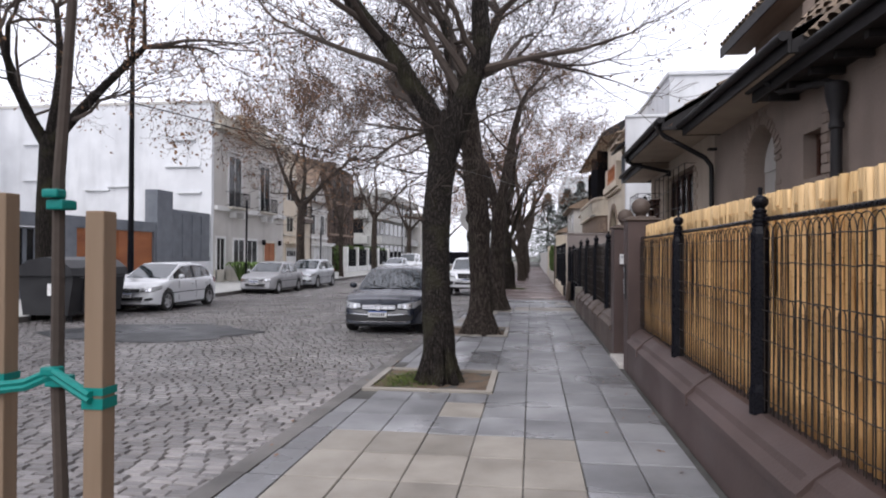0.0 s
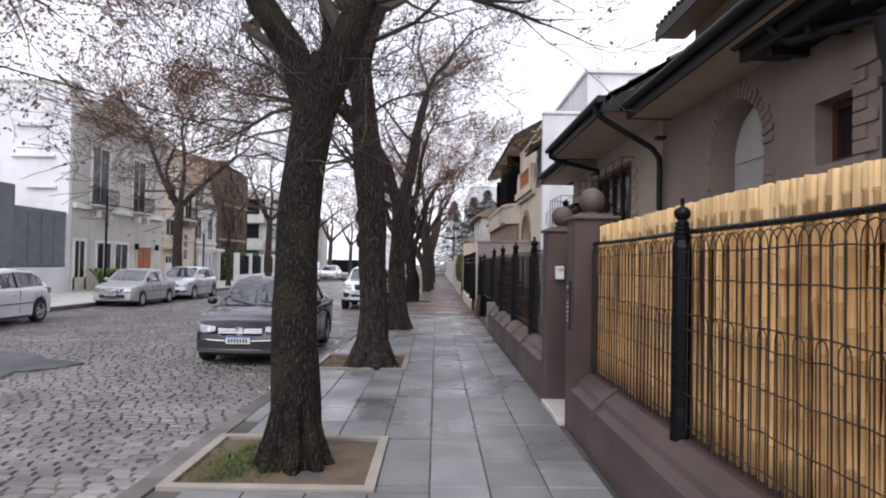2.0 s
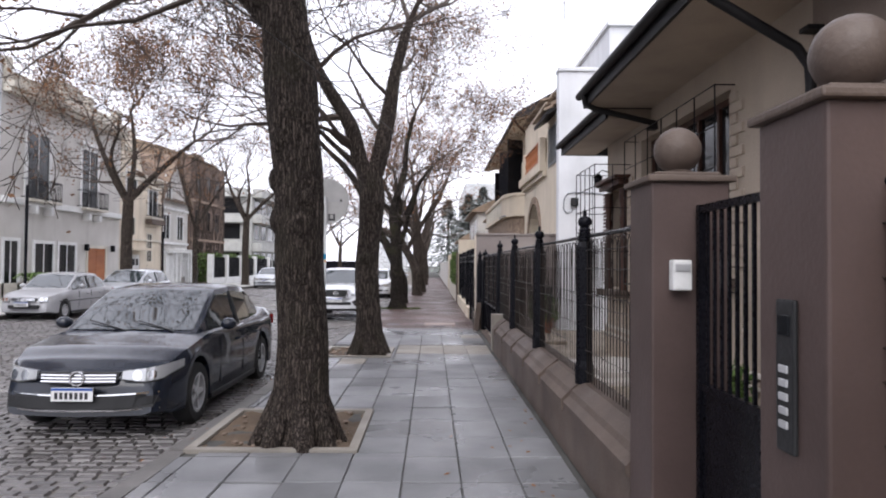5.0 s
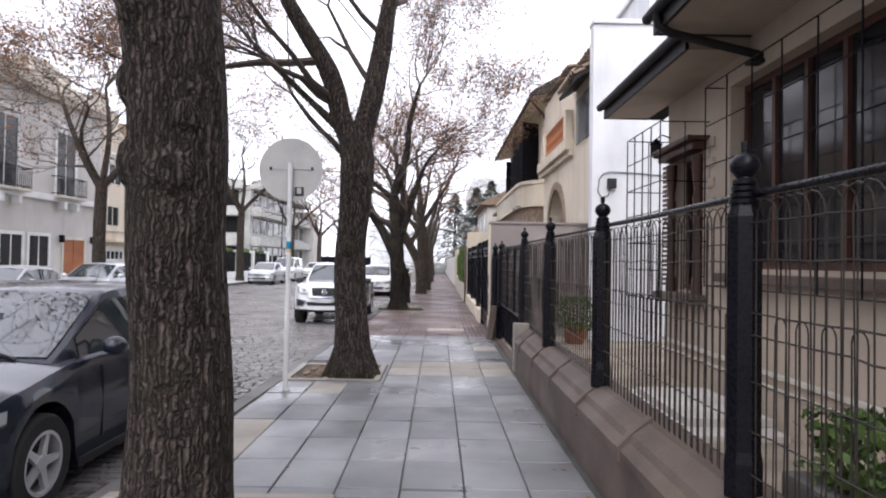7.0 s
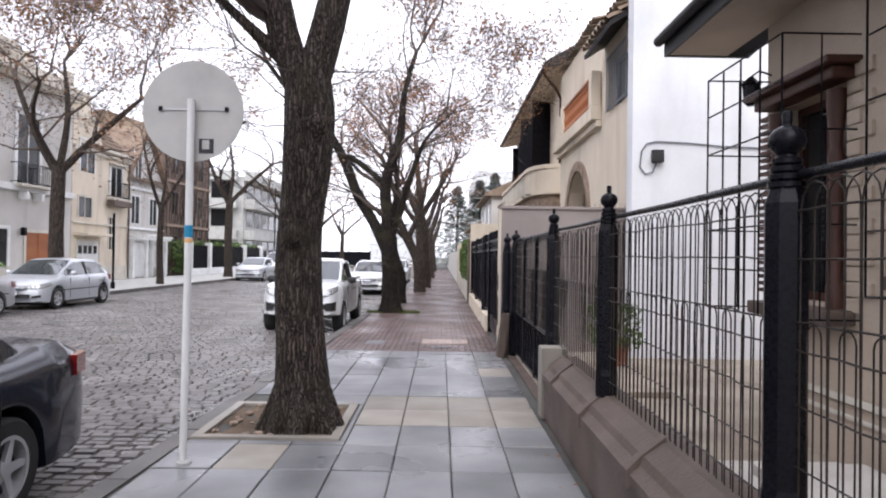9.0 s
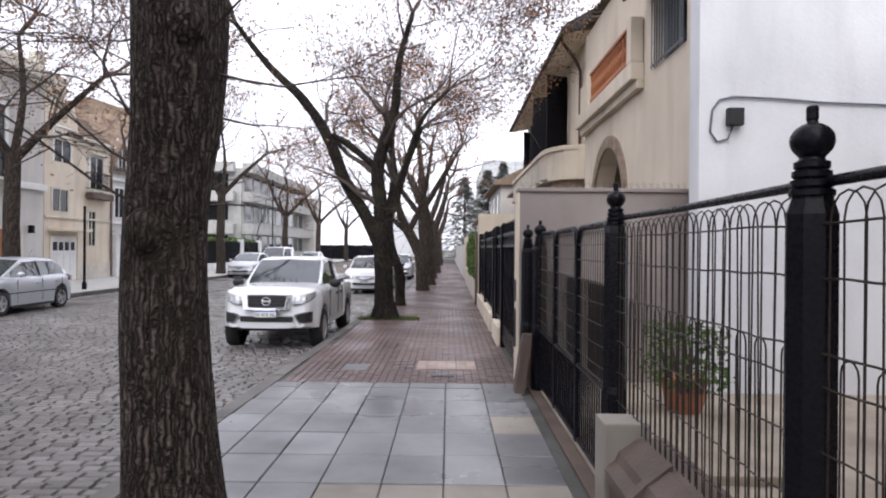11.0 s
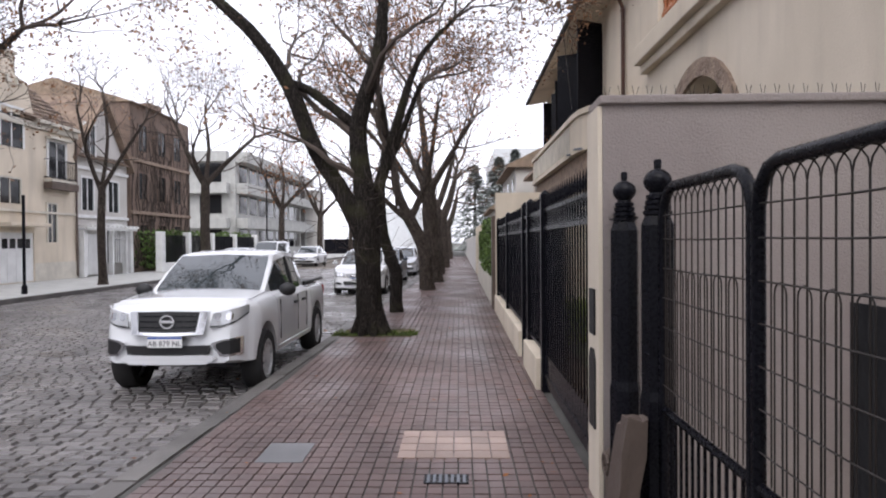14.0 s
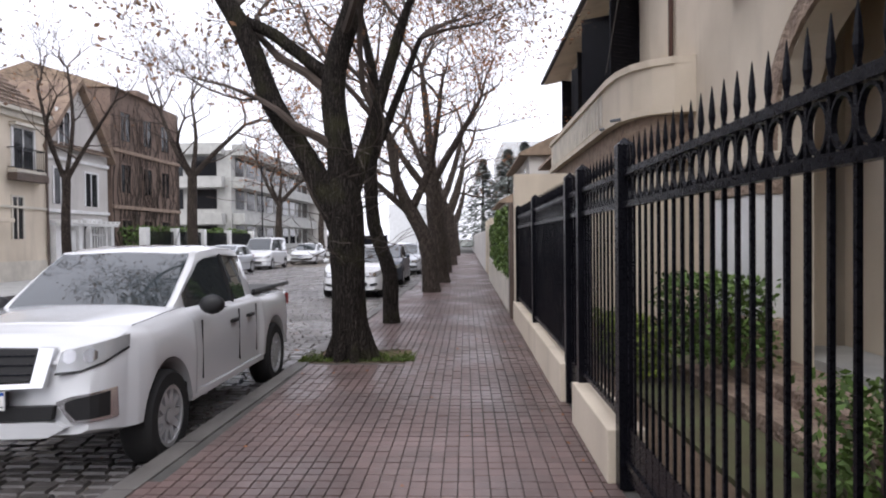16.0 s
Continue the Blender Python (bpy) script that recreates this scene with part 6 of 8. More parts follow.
far_house("tall pale block of flats in the distance", 6, 20, 120, 150, 16, "far_grey", "far_grey", 6, 5, False)
far_house("low house down the street", 3.2, 10, 68, 80, 4.0, "grey_white", "roof_tile", 3, 1)
ga = thing("dark_gate", (1.4, 49, 0), "dark solid gate farther down the pavement", "gate")
part("panel", box(bm_new(), 1.36, 1.44, 47.2, 52, 0.05, 2.1), "iron", ga)
for y in (47.1, 49.6, 52.1):
    part("post", box(bm_new(), 1.3, 1.5, y - 0.1, y + 0.1, 0, 2.3, 0.02), "cream_wall", ga)
setting("wall_far_front", box(bm_new(), 1.3, 1.55, 52.2, 110, 0, 1.9), "grey_white", "plain front walls receding down the street", "wall")

# ---- parked cars, all facing the walker ----
def lerp_line(keys, s):
    for (a, u), (b, v) in zip(keys, keys[1:]):
        if s <= b:
            t = 0 if b == a else max(0.0, (s - a) / (b - a))
            t = t * t * (3 - 2 * t) * 0.5 + t * 0.5
            return u + (v - u) * t
    return keys[-1][1]


def loft(bm, rings):
    vs = [[bm.verts.new(p) for p in r] for r in rings]
    n = len(rings[0])
    for a, b in zip(vs, vs[1:]):
        for k in range(n):
            bm.faces.new((a[k], a[(k + 1) % n], b[(k + 1) % n], b[k]))
    bm.faces.new(vs[0][::-1])
    bm.faces.new(vs[-1])
    return bm


def nose_shape(hw, lean_from, lean):
    """Plan bow and backward lean of the nose, shared by the body and all that sits on its face."""
    def warp(p):
        x, y, z = p
        fade = max(0.0, 1 - max(y, 0) / 0.95) ** 2
        return (x, y + fade * (0.2 * (abs(x) / hw) ** 2.4 + lean * max(0.0, z - lean_from)), z)

    def face(x):
        return 0.6 * max(0.0, (abs(x) / hw - 0.78) / 0.22) ** 2

    def skin(stations, out, depth):
        """Closed strip that lies on the nose; a station is (x low, z low, x high, z high) with x in half widths."""
        rings = []
        for (a, b), last in zip(zip(stations, stations[1:]), [0] * (len(stations) - 2) + [1]):
            for k in range(4 + last):
                xl, zl, xh, zh = (u + (v - u) * k / 4 for u, v in zip(a, b))
                xl, xh = xl * hw, xh * hw
                rings.append([warp(p) for p in ((xl, face(xl) - out, zl), (xh, face(xh) - out, zh), (xh, face(xh) + depth, zh), (xl, face(xl) + depth, zl))])
        bm = loft(bm_new(), rings)
        bmesh.ops.recalc_face_normals(bm, faces=bm.faces)
        return bm
    return warp, skin


def wheel(parent, x, y, z, r, w, side, spokes):
    b = bm_new()
    prof = [(r * 0.66, -w / 2), (r * 0.93, -w / 2), (r, -w * 0.36), (r, w * 0.36), (r * 0.93, w / 2), (r * 0.66, w / 2)]
    n = 28
    rings = [[b.verts.new((x + o, y + q * math.cos(2 * math.pi * k / n), z + q * math.sin(2 * math.pi * k / n))) for k in range(n)] for q, o in prof]
    for i in range(len(rings)):
        a, c = rings[i], rings[(i + 1) % len(rings)]
        for k in range(n):
            b.faces.new((a[k], a[(k + 1) % n], c[(k + 1) % n], c[k]))
    t = part("wheel", b, "tyre", parent, "black rubber tyre", smooth=True)
    b = bm_new()
    xo = x + side * w * 0.42
    for k in range(n):
        p, q = 2 * math.pi * k / n, 2 * math.pi * (k + 1) / n
        prism(b, [(y + r * 0.58 * math.cos(p), z + r * 0.58 * math.sin(p)), (y + r * 0.67 * math.cos(p), z + r * 0.67 * math.sin(p)), (y + r * 0.67 * math.cos(q), z + r * 0.67 * math.sin(q)), (y + r * 0.58 * math.cos(q), z + r * 0.58 * math.sin(q))], "x", x - side * w * 0.2, xo + side * 0.012)
    for k in range(spokes):
        a = 2 * math.pi * k / spokes
        d, e = (math.cos(a), math.sin(a)), (-math.sin(a), math.cos(a))
        prism(b, [(y + d[0] * r * 0.1 + e[0] * r * 0.1, z + d[1] * r * 0.1 + e[1] * r * 0.1), (y + d[0] * r * 0.6 + e[0] * r * 0.06, z + d[1] * r * 0.6 + e[1] * r * 0.06), (y + d[0] * r * 0.6 - e[0] * r * 0.06, z + d[1] * r * 0.6 - e[1] * r * 0.06), (y + d[0] * r * 0.1 - e[0] * r * 0.1, z + d[1] * r * 0.1 - e[1] * r * 0.1)], "x", xo - side * 0.03, xo)
    part("rim", b, "alloy", t)
    b = bm_new()
    prism(b, [(y + r * 0.57 * math.cos(2 * math.pi * k / 20), z + r * 0.57 * math.sin(2 * math.pi * k / 20)) for k in range(20)], "x", x - side * 0.02, x + side * 0.01)
    part("brake_disc", b, "black_plastic", t)
    part("hub", prism(bm_new(), [(y + r * 0.16 * math.cos(2 * math.pi * k / 12), z + r * 0.16 * math.sin(2 * math.pi * k / 12)) for k in range(12)], "x", xo - side * 0.02, xo + side * 0.008), "alloy", t)


def car(label, xc, yf, kind, paint, scale=1.0, plate_text="", detail=True, z0=-0.13, group="parked cars"):
    """xc: middle line; yf: front bumper. The body is lofted from a side profile; wheel openings follow the wheels."""
    K = {
        "sedan": dict(L=4.65, W=1.78, H=1.46, fa=0.88, ra=3.53, r=0.325, hood=[(0, 0.6), (0.06, 0.68), (0.2, 0.76), (0.6, 0.86), (1.25, 0.95), (3.6, 1.0), (4.3, 1.05), (4.5, 1.0), (4.61, 0.86), (4.65, 0.66)], cab=(1.15, 2.0, 3.2, 4.0), belt=0.93, spokes=5),
        "hatch": dict(L=4.05, W=1.74, H=1.47, fa=0.8, ra=3.34, r=0.315, hood=[(0, 0.62), (0.06, 0.72), (0.2, 0.8), (0.45, 0.88), (1.05, 0.98), (3.3, 1.02), (3.9, 1.0), (4.02, 0.85), (4.05, 0.7)], cab=(0.95, 1.85, 3.2, 3.92), belt=0.95, spokes=5),
        "old": dict(L=4.1, W=1.66, H=1.4, fa=0.78, ra=3.22, r=0.28, hood=[(0, 0.66), (0.08, 0.74), (0.5, 0.82), (1.15, 0.9), (3.0, 0.93), (3.9, 0.95), (4.06, 0.9), (4.1, 0.75)], cab=(1.1, 1.75, 2.95, 3.6), belt=0.9, spokes=8),
        "pickup": dict(L=5.25, W=1.8, H=1.775, fa=0.93, ra=4.08, r=0.385, hood=[(0, 0.96), (0.05, 1.06), (0.18, 1.14), (0.45, 1.2), (1.35, 1.25), (3.5, 1.22), (3.56, 1.16), (5.1, 1.16), (5.2, 1.1), (5.25, 0.9)], cab=(1.25, 2.15, 3.3, 3.55), belt=1.15, spokes=10),
        "van": dict(L=4.3, W=1.78, H=1.85, fa=0.85, ra=3.5, r=0.31, hood=[(0, 0.62), (0.1, 0.8), (0.4, 0.95), (1.0, 1.1), (3.3, 1.1), (4.2, 1.1), (4.28, 1.0), (4.3, 0.7)], cab=(0.85, 1.6, 4.15, 4.28), belt=1.05, spokes=8),
    }[kind]
    L, W, H, r = K["L"], K["W"], K["H"], K["r"]
    hw = W / 2
    t = thing("pickup_truck" if kind == "pickup" else ("van" if kind == "van" else "car"), (0, 0, 0), label, "pickup" if kind == "pickup" else ("van" if kind == "van" else "car"), group)
    sill, ra_open = (0.42 if kind == "pickup" else 0.2), r * (1.2 if kind == "pickup" else 1.16)
    n = int(L / 0.045)
    warp, skin = nose_shape(hw, K["hood"][0][1] - 0.25, 0.22)
    rings = []
    for i in range(n + 1):
        s = L * i / n
        e = min(s, L - s)
        nose = 0.78 + 0.22 * min(1, e / 0.6) ** 0.5 if e < 0.6 else 1.0
        w = hw * nose
        low = sill + (0.05 * (1 - min(1, e / 0.3)))
        for a in (K["fa"], K["ra"]):
            if abs(s - a) < ra_open:
                low = max(low, r + math.sqrt(ra_open ** 2 - (s - a) ** 2))
        top = lerp_line(K["hood"], s)
        low = min(low, top - 0.12)
        sh = min(top - 0.02, K["belt"] + 0.0)
        sh = max(sh, low + 0.06)
        mid = low + (sh - low) * 0.55
        flare = 0.02 if kind != "pickup" else (0.06 if min(abs(s - K["fa"]), abs(s - K["ra"])) < ra_open * 1.25 else 0.0)
        half = [(0.0, low), (w * 0.9, low), (w * 0.985 + flare * 0.5, low + 0.025), (w + flare * 0.5, mid), (w * 0.985 + flare * 0.3, sh - 0.06), (w * 0.955, sh), (w * 0.84, top - 0.005), (w * 0.4, top + 0.018), (0.0, top + 0.022)]
        rings.append([warp((x, s, z)) for x, z in half] + [warp((-x, s, z)) for x, z in half[-2:0:-1]])
    part("body", loft(bm_new(), rings), paint, t, smooth=True)
    part("underbody", box(bm_new(), -hw * 0.74, hw * 0.74, 0.45, L - 0.35, sill - 0.06, sill + 0.02, 0.02), "black_plastic", t)
    # cabin
    c0, c1, c2, c3 = K["cab"]
    bz = K["belt"] - 0.01

    def cab_ring(s, zt, kt, kb=0.9):
        zb = min(bz, lerp_line(K["hood"], s) - 0.02)
        half = [(0, zb), (hw * kb, zb), (hw * (kb + (kt - kb) * 0.94), zb + (zt - zb) * 0.94), (hw * kt * 0.955, zt), (0, zt + (0.02 if zt > bz + 0.3 else 0.0))]
        return [(x, s, z) for x, z in half] + [(-x, s, z) for x, z in half[-2:0:-1]]

    zr = H - 0.045
    steps = [(c0, bz + 0.02, 0.84, 0.86)] + [(c0 + (c1 - c0) * k / 4, bz + (zr - bz) * (k / 4) ** 0.9, 0.86 - 0.1 * k / 4, 0.88) for k in (1, 2, 3)] + [(c1, zr, 0.74, 0.9), ((c1 + c2) / 2, H - 0.02, 0.74, 0.91), (c2, zr - 0.01, 0.73, 0.9)] + [(c2 + (c3 - c2) * k / 3, zr - (zr - bz) * (k / 3) ** 1.3, 0.73 + 0.08 * k / 3, 0.88) for k in (1, 2)] + [(c3, bz + 0.02, 0.8, 0.84)]
    if kind == "pickup":
        steps = steps[:6] + [(c2, zr - 0.01, 0.73, 0.9), (c3 - 0.05, zr - 0.1, 0.73, 0.9), (c3, bz + 0.05, 0.8, 0.88)]
    part("cabin", loft(bm_new(), [cab_ring(*st) for st in steps]), paint, t, smooth=True)

    def cab_at(s):
        for a, b in zip(steps, steps[1:]):
            if s <= b[0]:
                k = (s - a[0]) / (b[0] - a[0])
                return [u + (v - u) * k for u, v in zip(a, b)]
        return list(steps[-1])

    knots = [st[0] for st in steps]

    def screen_glass(s0, s1):
        bm, rows = bm_new(), []
        for s in sorted([s0, s1] + [q for q in knots if s0 < q < s1]):
            _, zt, kt, kb = cab_at(s)
            xe = hw * kt * 0.955
            crown = 0.02 if zt > bz + 0.3 else 0.0
            xs = [-(xe - 0.022), -xe * 0.5, 0, xe * 0.5, xe - 0.022]
            rows.append([bm.verts.new((x, s - 0.004, zt + crown * (1 - abs(x) / xe) + 0.01)) for x in xs])
        for a, b in zip(rows, rows[1:]):
            for k in range(4):
                bm.faces.new((a[k], a[k + 1], b[k + 1], b[k]))
        return bm

    def side_glass(sx, s0, s1):
        bm, rows = bm_new(), []
        for s in sorted([s0, s1] + [q for q in knots if s0 < q < s1]):
            _, zt, kt, kb = cab_at(s)
            zb = min(bz, lerp_line(K["hood"], s) - 0.02)
            row = []
            for v in (max(0.06, (bz + 0.015 - zb) / (zt - zb)), 0.5, 0.86):
                row.append(bm.verts.new((sx * (hw * (kb + (kt - kb) * v) + 0.008), s, zb + (zt - zb) * v)))
            rows.append(row)
        for a, b in zip(rows, rows[1:]):
            for k in range(2):
                bm.faces.new((a[k], b[k], b[k + 1], a[k + 1]))
        bmesh.ops.recalc_face_normals(bm, faces=bm.faces)
        return bm

    part("windscreen", screen_glass(c0 + 0.05, c1 - 0.05), "car_glass", t, "glossy windscreen", smooth=True)
    part("rear_window", screen_glass(c2 + (c3 - c2) * 0.2, c3 - (c3 - c2) * 0.2), "car_glass", t, smooth=True)
    # painted roof and pillars
    rr = []
    for st in [(c1 - 0.06, zr - 0.03), (c1 + 0.1, zr + 0.015), ((c1 + c2) / 2, H), (c2, zr + 0.01), (c2 + 0.14 * (c3 - c2), zr - 0.06)]:
        s, z = st
        half = [(hw * 0.78, z - 0.085), (hw * 0.735, z - 0.02), (hw * 0.6, z + 0.012), (0, z + 0.025)]
        rr.append([(x, s, q) for x, q in half] + [(-x, s, q) for x, q in half[-2::-1]] + [(-hw * 0.6, s, z - 0.03), (hw * 0.6, s, z - 0.03)])
    part("roof", loft(bm_new(), rr), paint, t, smooth=True)
    for sx in (-1, 1):
        part("side_window", side_glass(sx, c0 + (c1 - c0) * 0.36, c2 + ((c3 - c2) * 0.55 if kind != "pickup" else -0.06)), "car_glass", t, "dark side glass", smooth=True)
        cm = c1 + (c2 - c1) * (0.42 if kind != "pickup" else 0.5)
        part("middle_pillar", tube(bm_new(), [(sx * hw * 0.91, cm + 0.02, bz), (sx * hw * 0.84, cm, (bz + zr) / 2), (sx * hw * 0.755, cm - 0.02, zr - 0.04)], 0.03, 5), "black_plastic", t)
        part("window_trim", tube(bm_new(), [(sx * hw * 0.94, c0 + 0.15, bz + 0.0), (sx * hw * 0.95, (c0 + c3) / 2, bz + 0.0), (sx * hw * 0.92, c3 - 0.15, bz + 0.0)], 0.012, 5), "chrome" if kind == "sedan" else "black_plastic", t)
        m = part("side_mirror", bm_new_ball(sx * (hw + 0.1), c0 + 0.42, bz + 0.1, 0.12 if kind == "pickup" else 0.1, 0.08, 0.095 if kind == "pickup" else 0.075), paint if kind != "pickup" else "black_plastic", t, "door mirror", smooth=True)
        part("mirror_glass", box(bm_new(), *sorted((sx * (hw + 0.03), sx * (hw + 0.16))), c0 + 0.485, c0 + 0.492, bz + 0.05, bz + 0.13), "chrome", m)
        if detail:
            for s in (c0 + 0.45, cm + 0.02, cm + (c3 - cm) * (0.62 if kind != "pickup" else 0.75)):
                part("door_gap", box(bm_new(), *sorted((sx * hw * 0.97, sx * (hw + (0.0115 if kind != "pickup" else 0.0025)))), s - 0.0012, s + 0.0012, sill + 0.12, bz - 0.05), "black_plastic", t)
            for s in (cm - 0.16, cm + (c3 - cm) * 0.5 - 0.05):
                part("door_handle", box(bm_new(), *sorted((sx * hw * 0.99, sx * (hw + 0.035))), s - 0.09, s + 0.09, bz - 0.17, bz - 0.135, 0.006), "black_plastic" if kind == "pickup" else paint, t)
            part("side_skirt", box(bm_new(), *sorted((sx * hw * 0.9, sx * (hw + 0.008))), K["fa"] + ra_open + 0.03, K["ra"] - ra_open - 0.03, sill - 0.03, sill + 0.04, 0.01), "black_plastic" if kind != "pickup" else paint, t)
        for a in (K["fa"], K["ra"]):
            wheel(t, sx * (hw - 0.1), a, r, r, 0.2 if kind != "pickup" else 0.25, sx, K["spokes"])
        # lamps wrap the corners
        zl = lerp_line(K["hood"], 0.2)
        if kind == "pickup":
            st = [(0.53, zl - 0.24, 0.56, zl - 0.09), (0.7, zl - 0.23, 0.7, zl - 0.06), (0.84, zl - 0.18, 0.84, zl - 0.03), (0.93, zl - 0.1, 0.93, zl - 0.005)]
        elif kind == "old":
            st = [(0.52, zl - 0.2, 0.52, zl - 0.05), (0.88, zl - 0.2, 0.88, zl - 0.05)]
        else:
            st = [(0.47, zl - 0.16, 0.47, zl - 0.08), (0.7, zl - 0.19, 0.7, zl - 0.06), (0.86, zl - 0.17, 0.86, zl - 0.035), (0.97, zl - 0.09, 0.965, zl - 0.01)]
        hl = part("headlight", skin([(sx * q[0], q[1], sx * q[2], q[3]) for q in st], 0.006, 0.05), "lamp_lens", t, "clear headlight")
        bz0 = [(sx * q[0], q[1] - 0.012, sx * q[0], q[1] + 0.004) for q in st]
        part("headlight_bezel", skin(bz0, 0.009, 0.04), "black_plastic", hl)
        for xr in (0.62, 0.76):
            part("reflector", skin([(sx * (xr - 0.045), zl - 0.15, sx * (xr - 0.045), zl - 0.1), (sx * (xr - 0.015), zl - 0.175, sx * (xr - 0.015), zl - 0.075), (sx * (xr + 0.015), zl - 0.175, sx * (xr + 0.015), zl - 0.075), (sx * (xr + 0.045), zl - 0.15, sx * (xr + 0.045), zl - 0.1)], 0.009, 0.02), "chrome", hl)
        zt = lerp_line(K["hood"], L - 0.15)
        part("tail_light", prism(bm_new(), [(sx * hw * 0.55, L - 0.01), (sx * hw * 0.9, L - 0.1), (sx * hw * 0.965, L - 0.32), (sx * hw * 0.7, L - 0.3)], "z", zt - 0.22, zt - 0.07), "red_lens", t, "red tail light")
        if kind == "pickup":
            fs = part("fog_surround", skin([(sx * 0.56, sill + 0.27, sx * 0.56, sill + 0.29), (sx * 0.66, sill + 0.13, sx * 0.66, sill + 0.32), (sx * 0.9, sill + 0.13, sx * 0.9, sill + 0.35)], 0.007, 0.05), "chrome", t)
            part("fog_lamp", skin([(sx * 0.62, sill + 0.23, sx * 0.62, sill + 0.28), (sx * 0.69, sill + 0.15, sx * 0.69, sill + 0.305), (sx * 0.875, sill + 0.155, sx * 0.875, sill + 0.33)], 0.011, 0.05), "black_plastic", fs)
        elif kind in ("sedan", "hatch"):
            part("fog_lamp", skin([(sx * 0.62, sill + 0.15, sx * 0.62, sill + 0.21), (sx * 0.85, sill + 0.17, sx * 0.85, sill + 0.25)], 0.005, 0.04), "black_plastic", t)
    zl = lerp_line(K["hood"], 0.15)
    gz0, gz1 = (zl - 0.27, zl - 0.05) if kind == "pickup" else (zl - 0.17, zl - 0.07)
    gw = 0.4 if kind == "pickup" else 0.44
    g = part("grille", skin([(-gw * 0.9, gz0, -gw, gz1), (0, gz0 - 0.008, 0, gz1 + 0.008), (gw * 0.9, gz0, gw, gz1)], 0.006, 0.06), "black_plastic", t, "black radiator grille")
    for k in range(3):
        z = gz0 + (gz1 - gz0) * (k + 0.7) / 3.4
        part("grille_bar", skin([(-gw * 0.93, z - 0.007, -gw * 0.93, z + 0.007), (0, z - 0.007, 0, z + 0.007), (gw * 0.93, z - 0.007, gw * 0.93, z + 0.007)], 0.012, 0.0), "chrome" if kind != "pickup" else "iron", g)
    gy = warp((0, -0.02, (gz0 + gz1) / 2))[1]
    gm, R = (gz0 + gz1) / 2, 0.075 if kind != "pickup" else 0.085
    b = bm_new()
    ring = [[b.verts.new((q * math.cos(2 * math.pi * k / 24), gy - o, gm + q * math.sin(2 * math.pi * k / 24))) for k in range(24)] for q, o in ((R, -0.01), (R, 0.01), (R * 0.76, 0.01), (R * 0.76, -0.01))]
    for i in range(4):
        for k in range(24):
            b.faces.new((ring[i][k], ring[i][(k + 1) % 24], ring[(i + 1) % 4][(k + 1) % 24], ring[(i + 1) % 4][k]))
    bd = part("badge", b, "chrome", g, "round chrome badge")
    if kind == "pickup":
        part("badge_bar", box(bm_new(), -R * 1.05, R * 1.05, gy - 0.014, gy, gm - 0.018, gm + 0.018, 0.003), "chrome", g)
        for sx in (-1, 1):
            part("grille_surround", skin([(sx * 0.365, gz0 - 0.045, sx * 0.405, gz1 + 0.01), (sx * 0.46, gz0 - 0.045, sx * 0.515, gz1 + 0.005)], 0.016, 0.05), "chrome", g)
        part("grille_sill", skin([(-0.4, gz0 - 0.045, -0.4, gz0 - 0.012), (0, gz0 - 0.055, 0, gz0 - 0.02), (0.4, gz0 - 0.045, 0.4, gz0 - 0.012)], 0.012, 0.04), "chrome", g)
        part("bumper_lip", skin([(-0.62, sill + 0.1, -0.56, sill + 0.14), (-0.5, sill + 0.04, -0.46, sill + 0.15), (0.5, sill + 0.04, 0.46, sill + 0.15), (0.62, sill + 0.1, 0.56, sill + 0.14)], 0.014, 0.05), paint, t)
    part("lower_intake", skin([(-0.52, sill + 0.16, -0.54, sill + 0.26), (0.52, sill + 0.16, 0.54, sill + 0.26)], 0.006, 0.05), "black_plastic", t)
    if kind == "sedan":
        part("bumper_intake", skin([(-0.8, sill + 0.13, -0.84, sill + 0.25), (0, sill + 0.12, 0, sill + 0.23), (0.8, sill + 0.13, 0.84, sill + 0.25)], 0.012, 0.05), "black_plastic", t, "black lower air intake")
        part("upper_lip", skin([(-0.84, sill + 0.262, -0.84, sill + 0.275), (0, sill + 0.24, 0, sill + 0.253), (0.84, sill + 0.262, 0.84, sill + 0.275)], 0.016, 0.03), "chrome", t)
        part("chrome_lip", skin([(-0.85, sill + 0.1, -0.85, sill + 0.115), (0.85, sill + 0.1, 0.85, sill + 0.115)], 0.01, 0.03), "chrome", t)
    pz = gz0 - (0.12 if kind == "pickup" else 0.09)
    pl = part("number_plate", box(bm_new(), -0.2, 0.2, -0.045, -0.03, pz - 0.065, pz + 0.065, 0.003), "plate", t, "white number plate with dark characters")
    part("plate_bracket", box(bm_new(), -0.17, 0.17, -0.03, 0.05, pz - 0.05, pz + 0.05), "black_plastic", pl)
    part("plate_band", box(bm_new(), -0.198, 0.198, -0.047, -0.045, pz + 0.038, pz + 0.062), "plate_blue", pl)
    if plate_text:
        cu = bpy.data.curves.new("plate_text", "FONT")
        cu.body, cu.size, cu.align_x, cu.extrude = plate_text, 0.085, "CENTER", 0.001
        cu.materials.append(M["ink"])
        o = new("plate_lettering", cu)
        o.parent, o.location, o.rotation_euler = pl, (0, -0.0475, pz - 0.045), (radians(90), 0, 0)
    else:
        for k in range(7):
            part("plate_bar", box(bm_new(), -0.165 + k * 0.048, -0.135 + k * 0.048, -0.047, -0.045, pz - 0.045, pz + 0.02), "ink", pl)
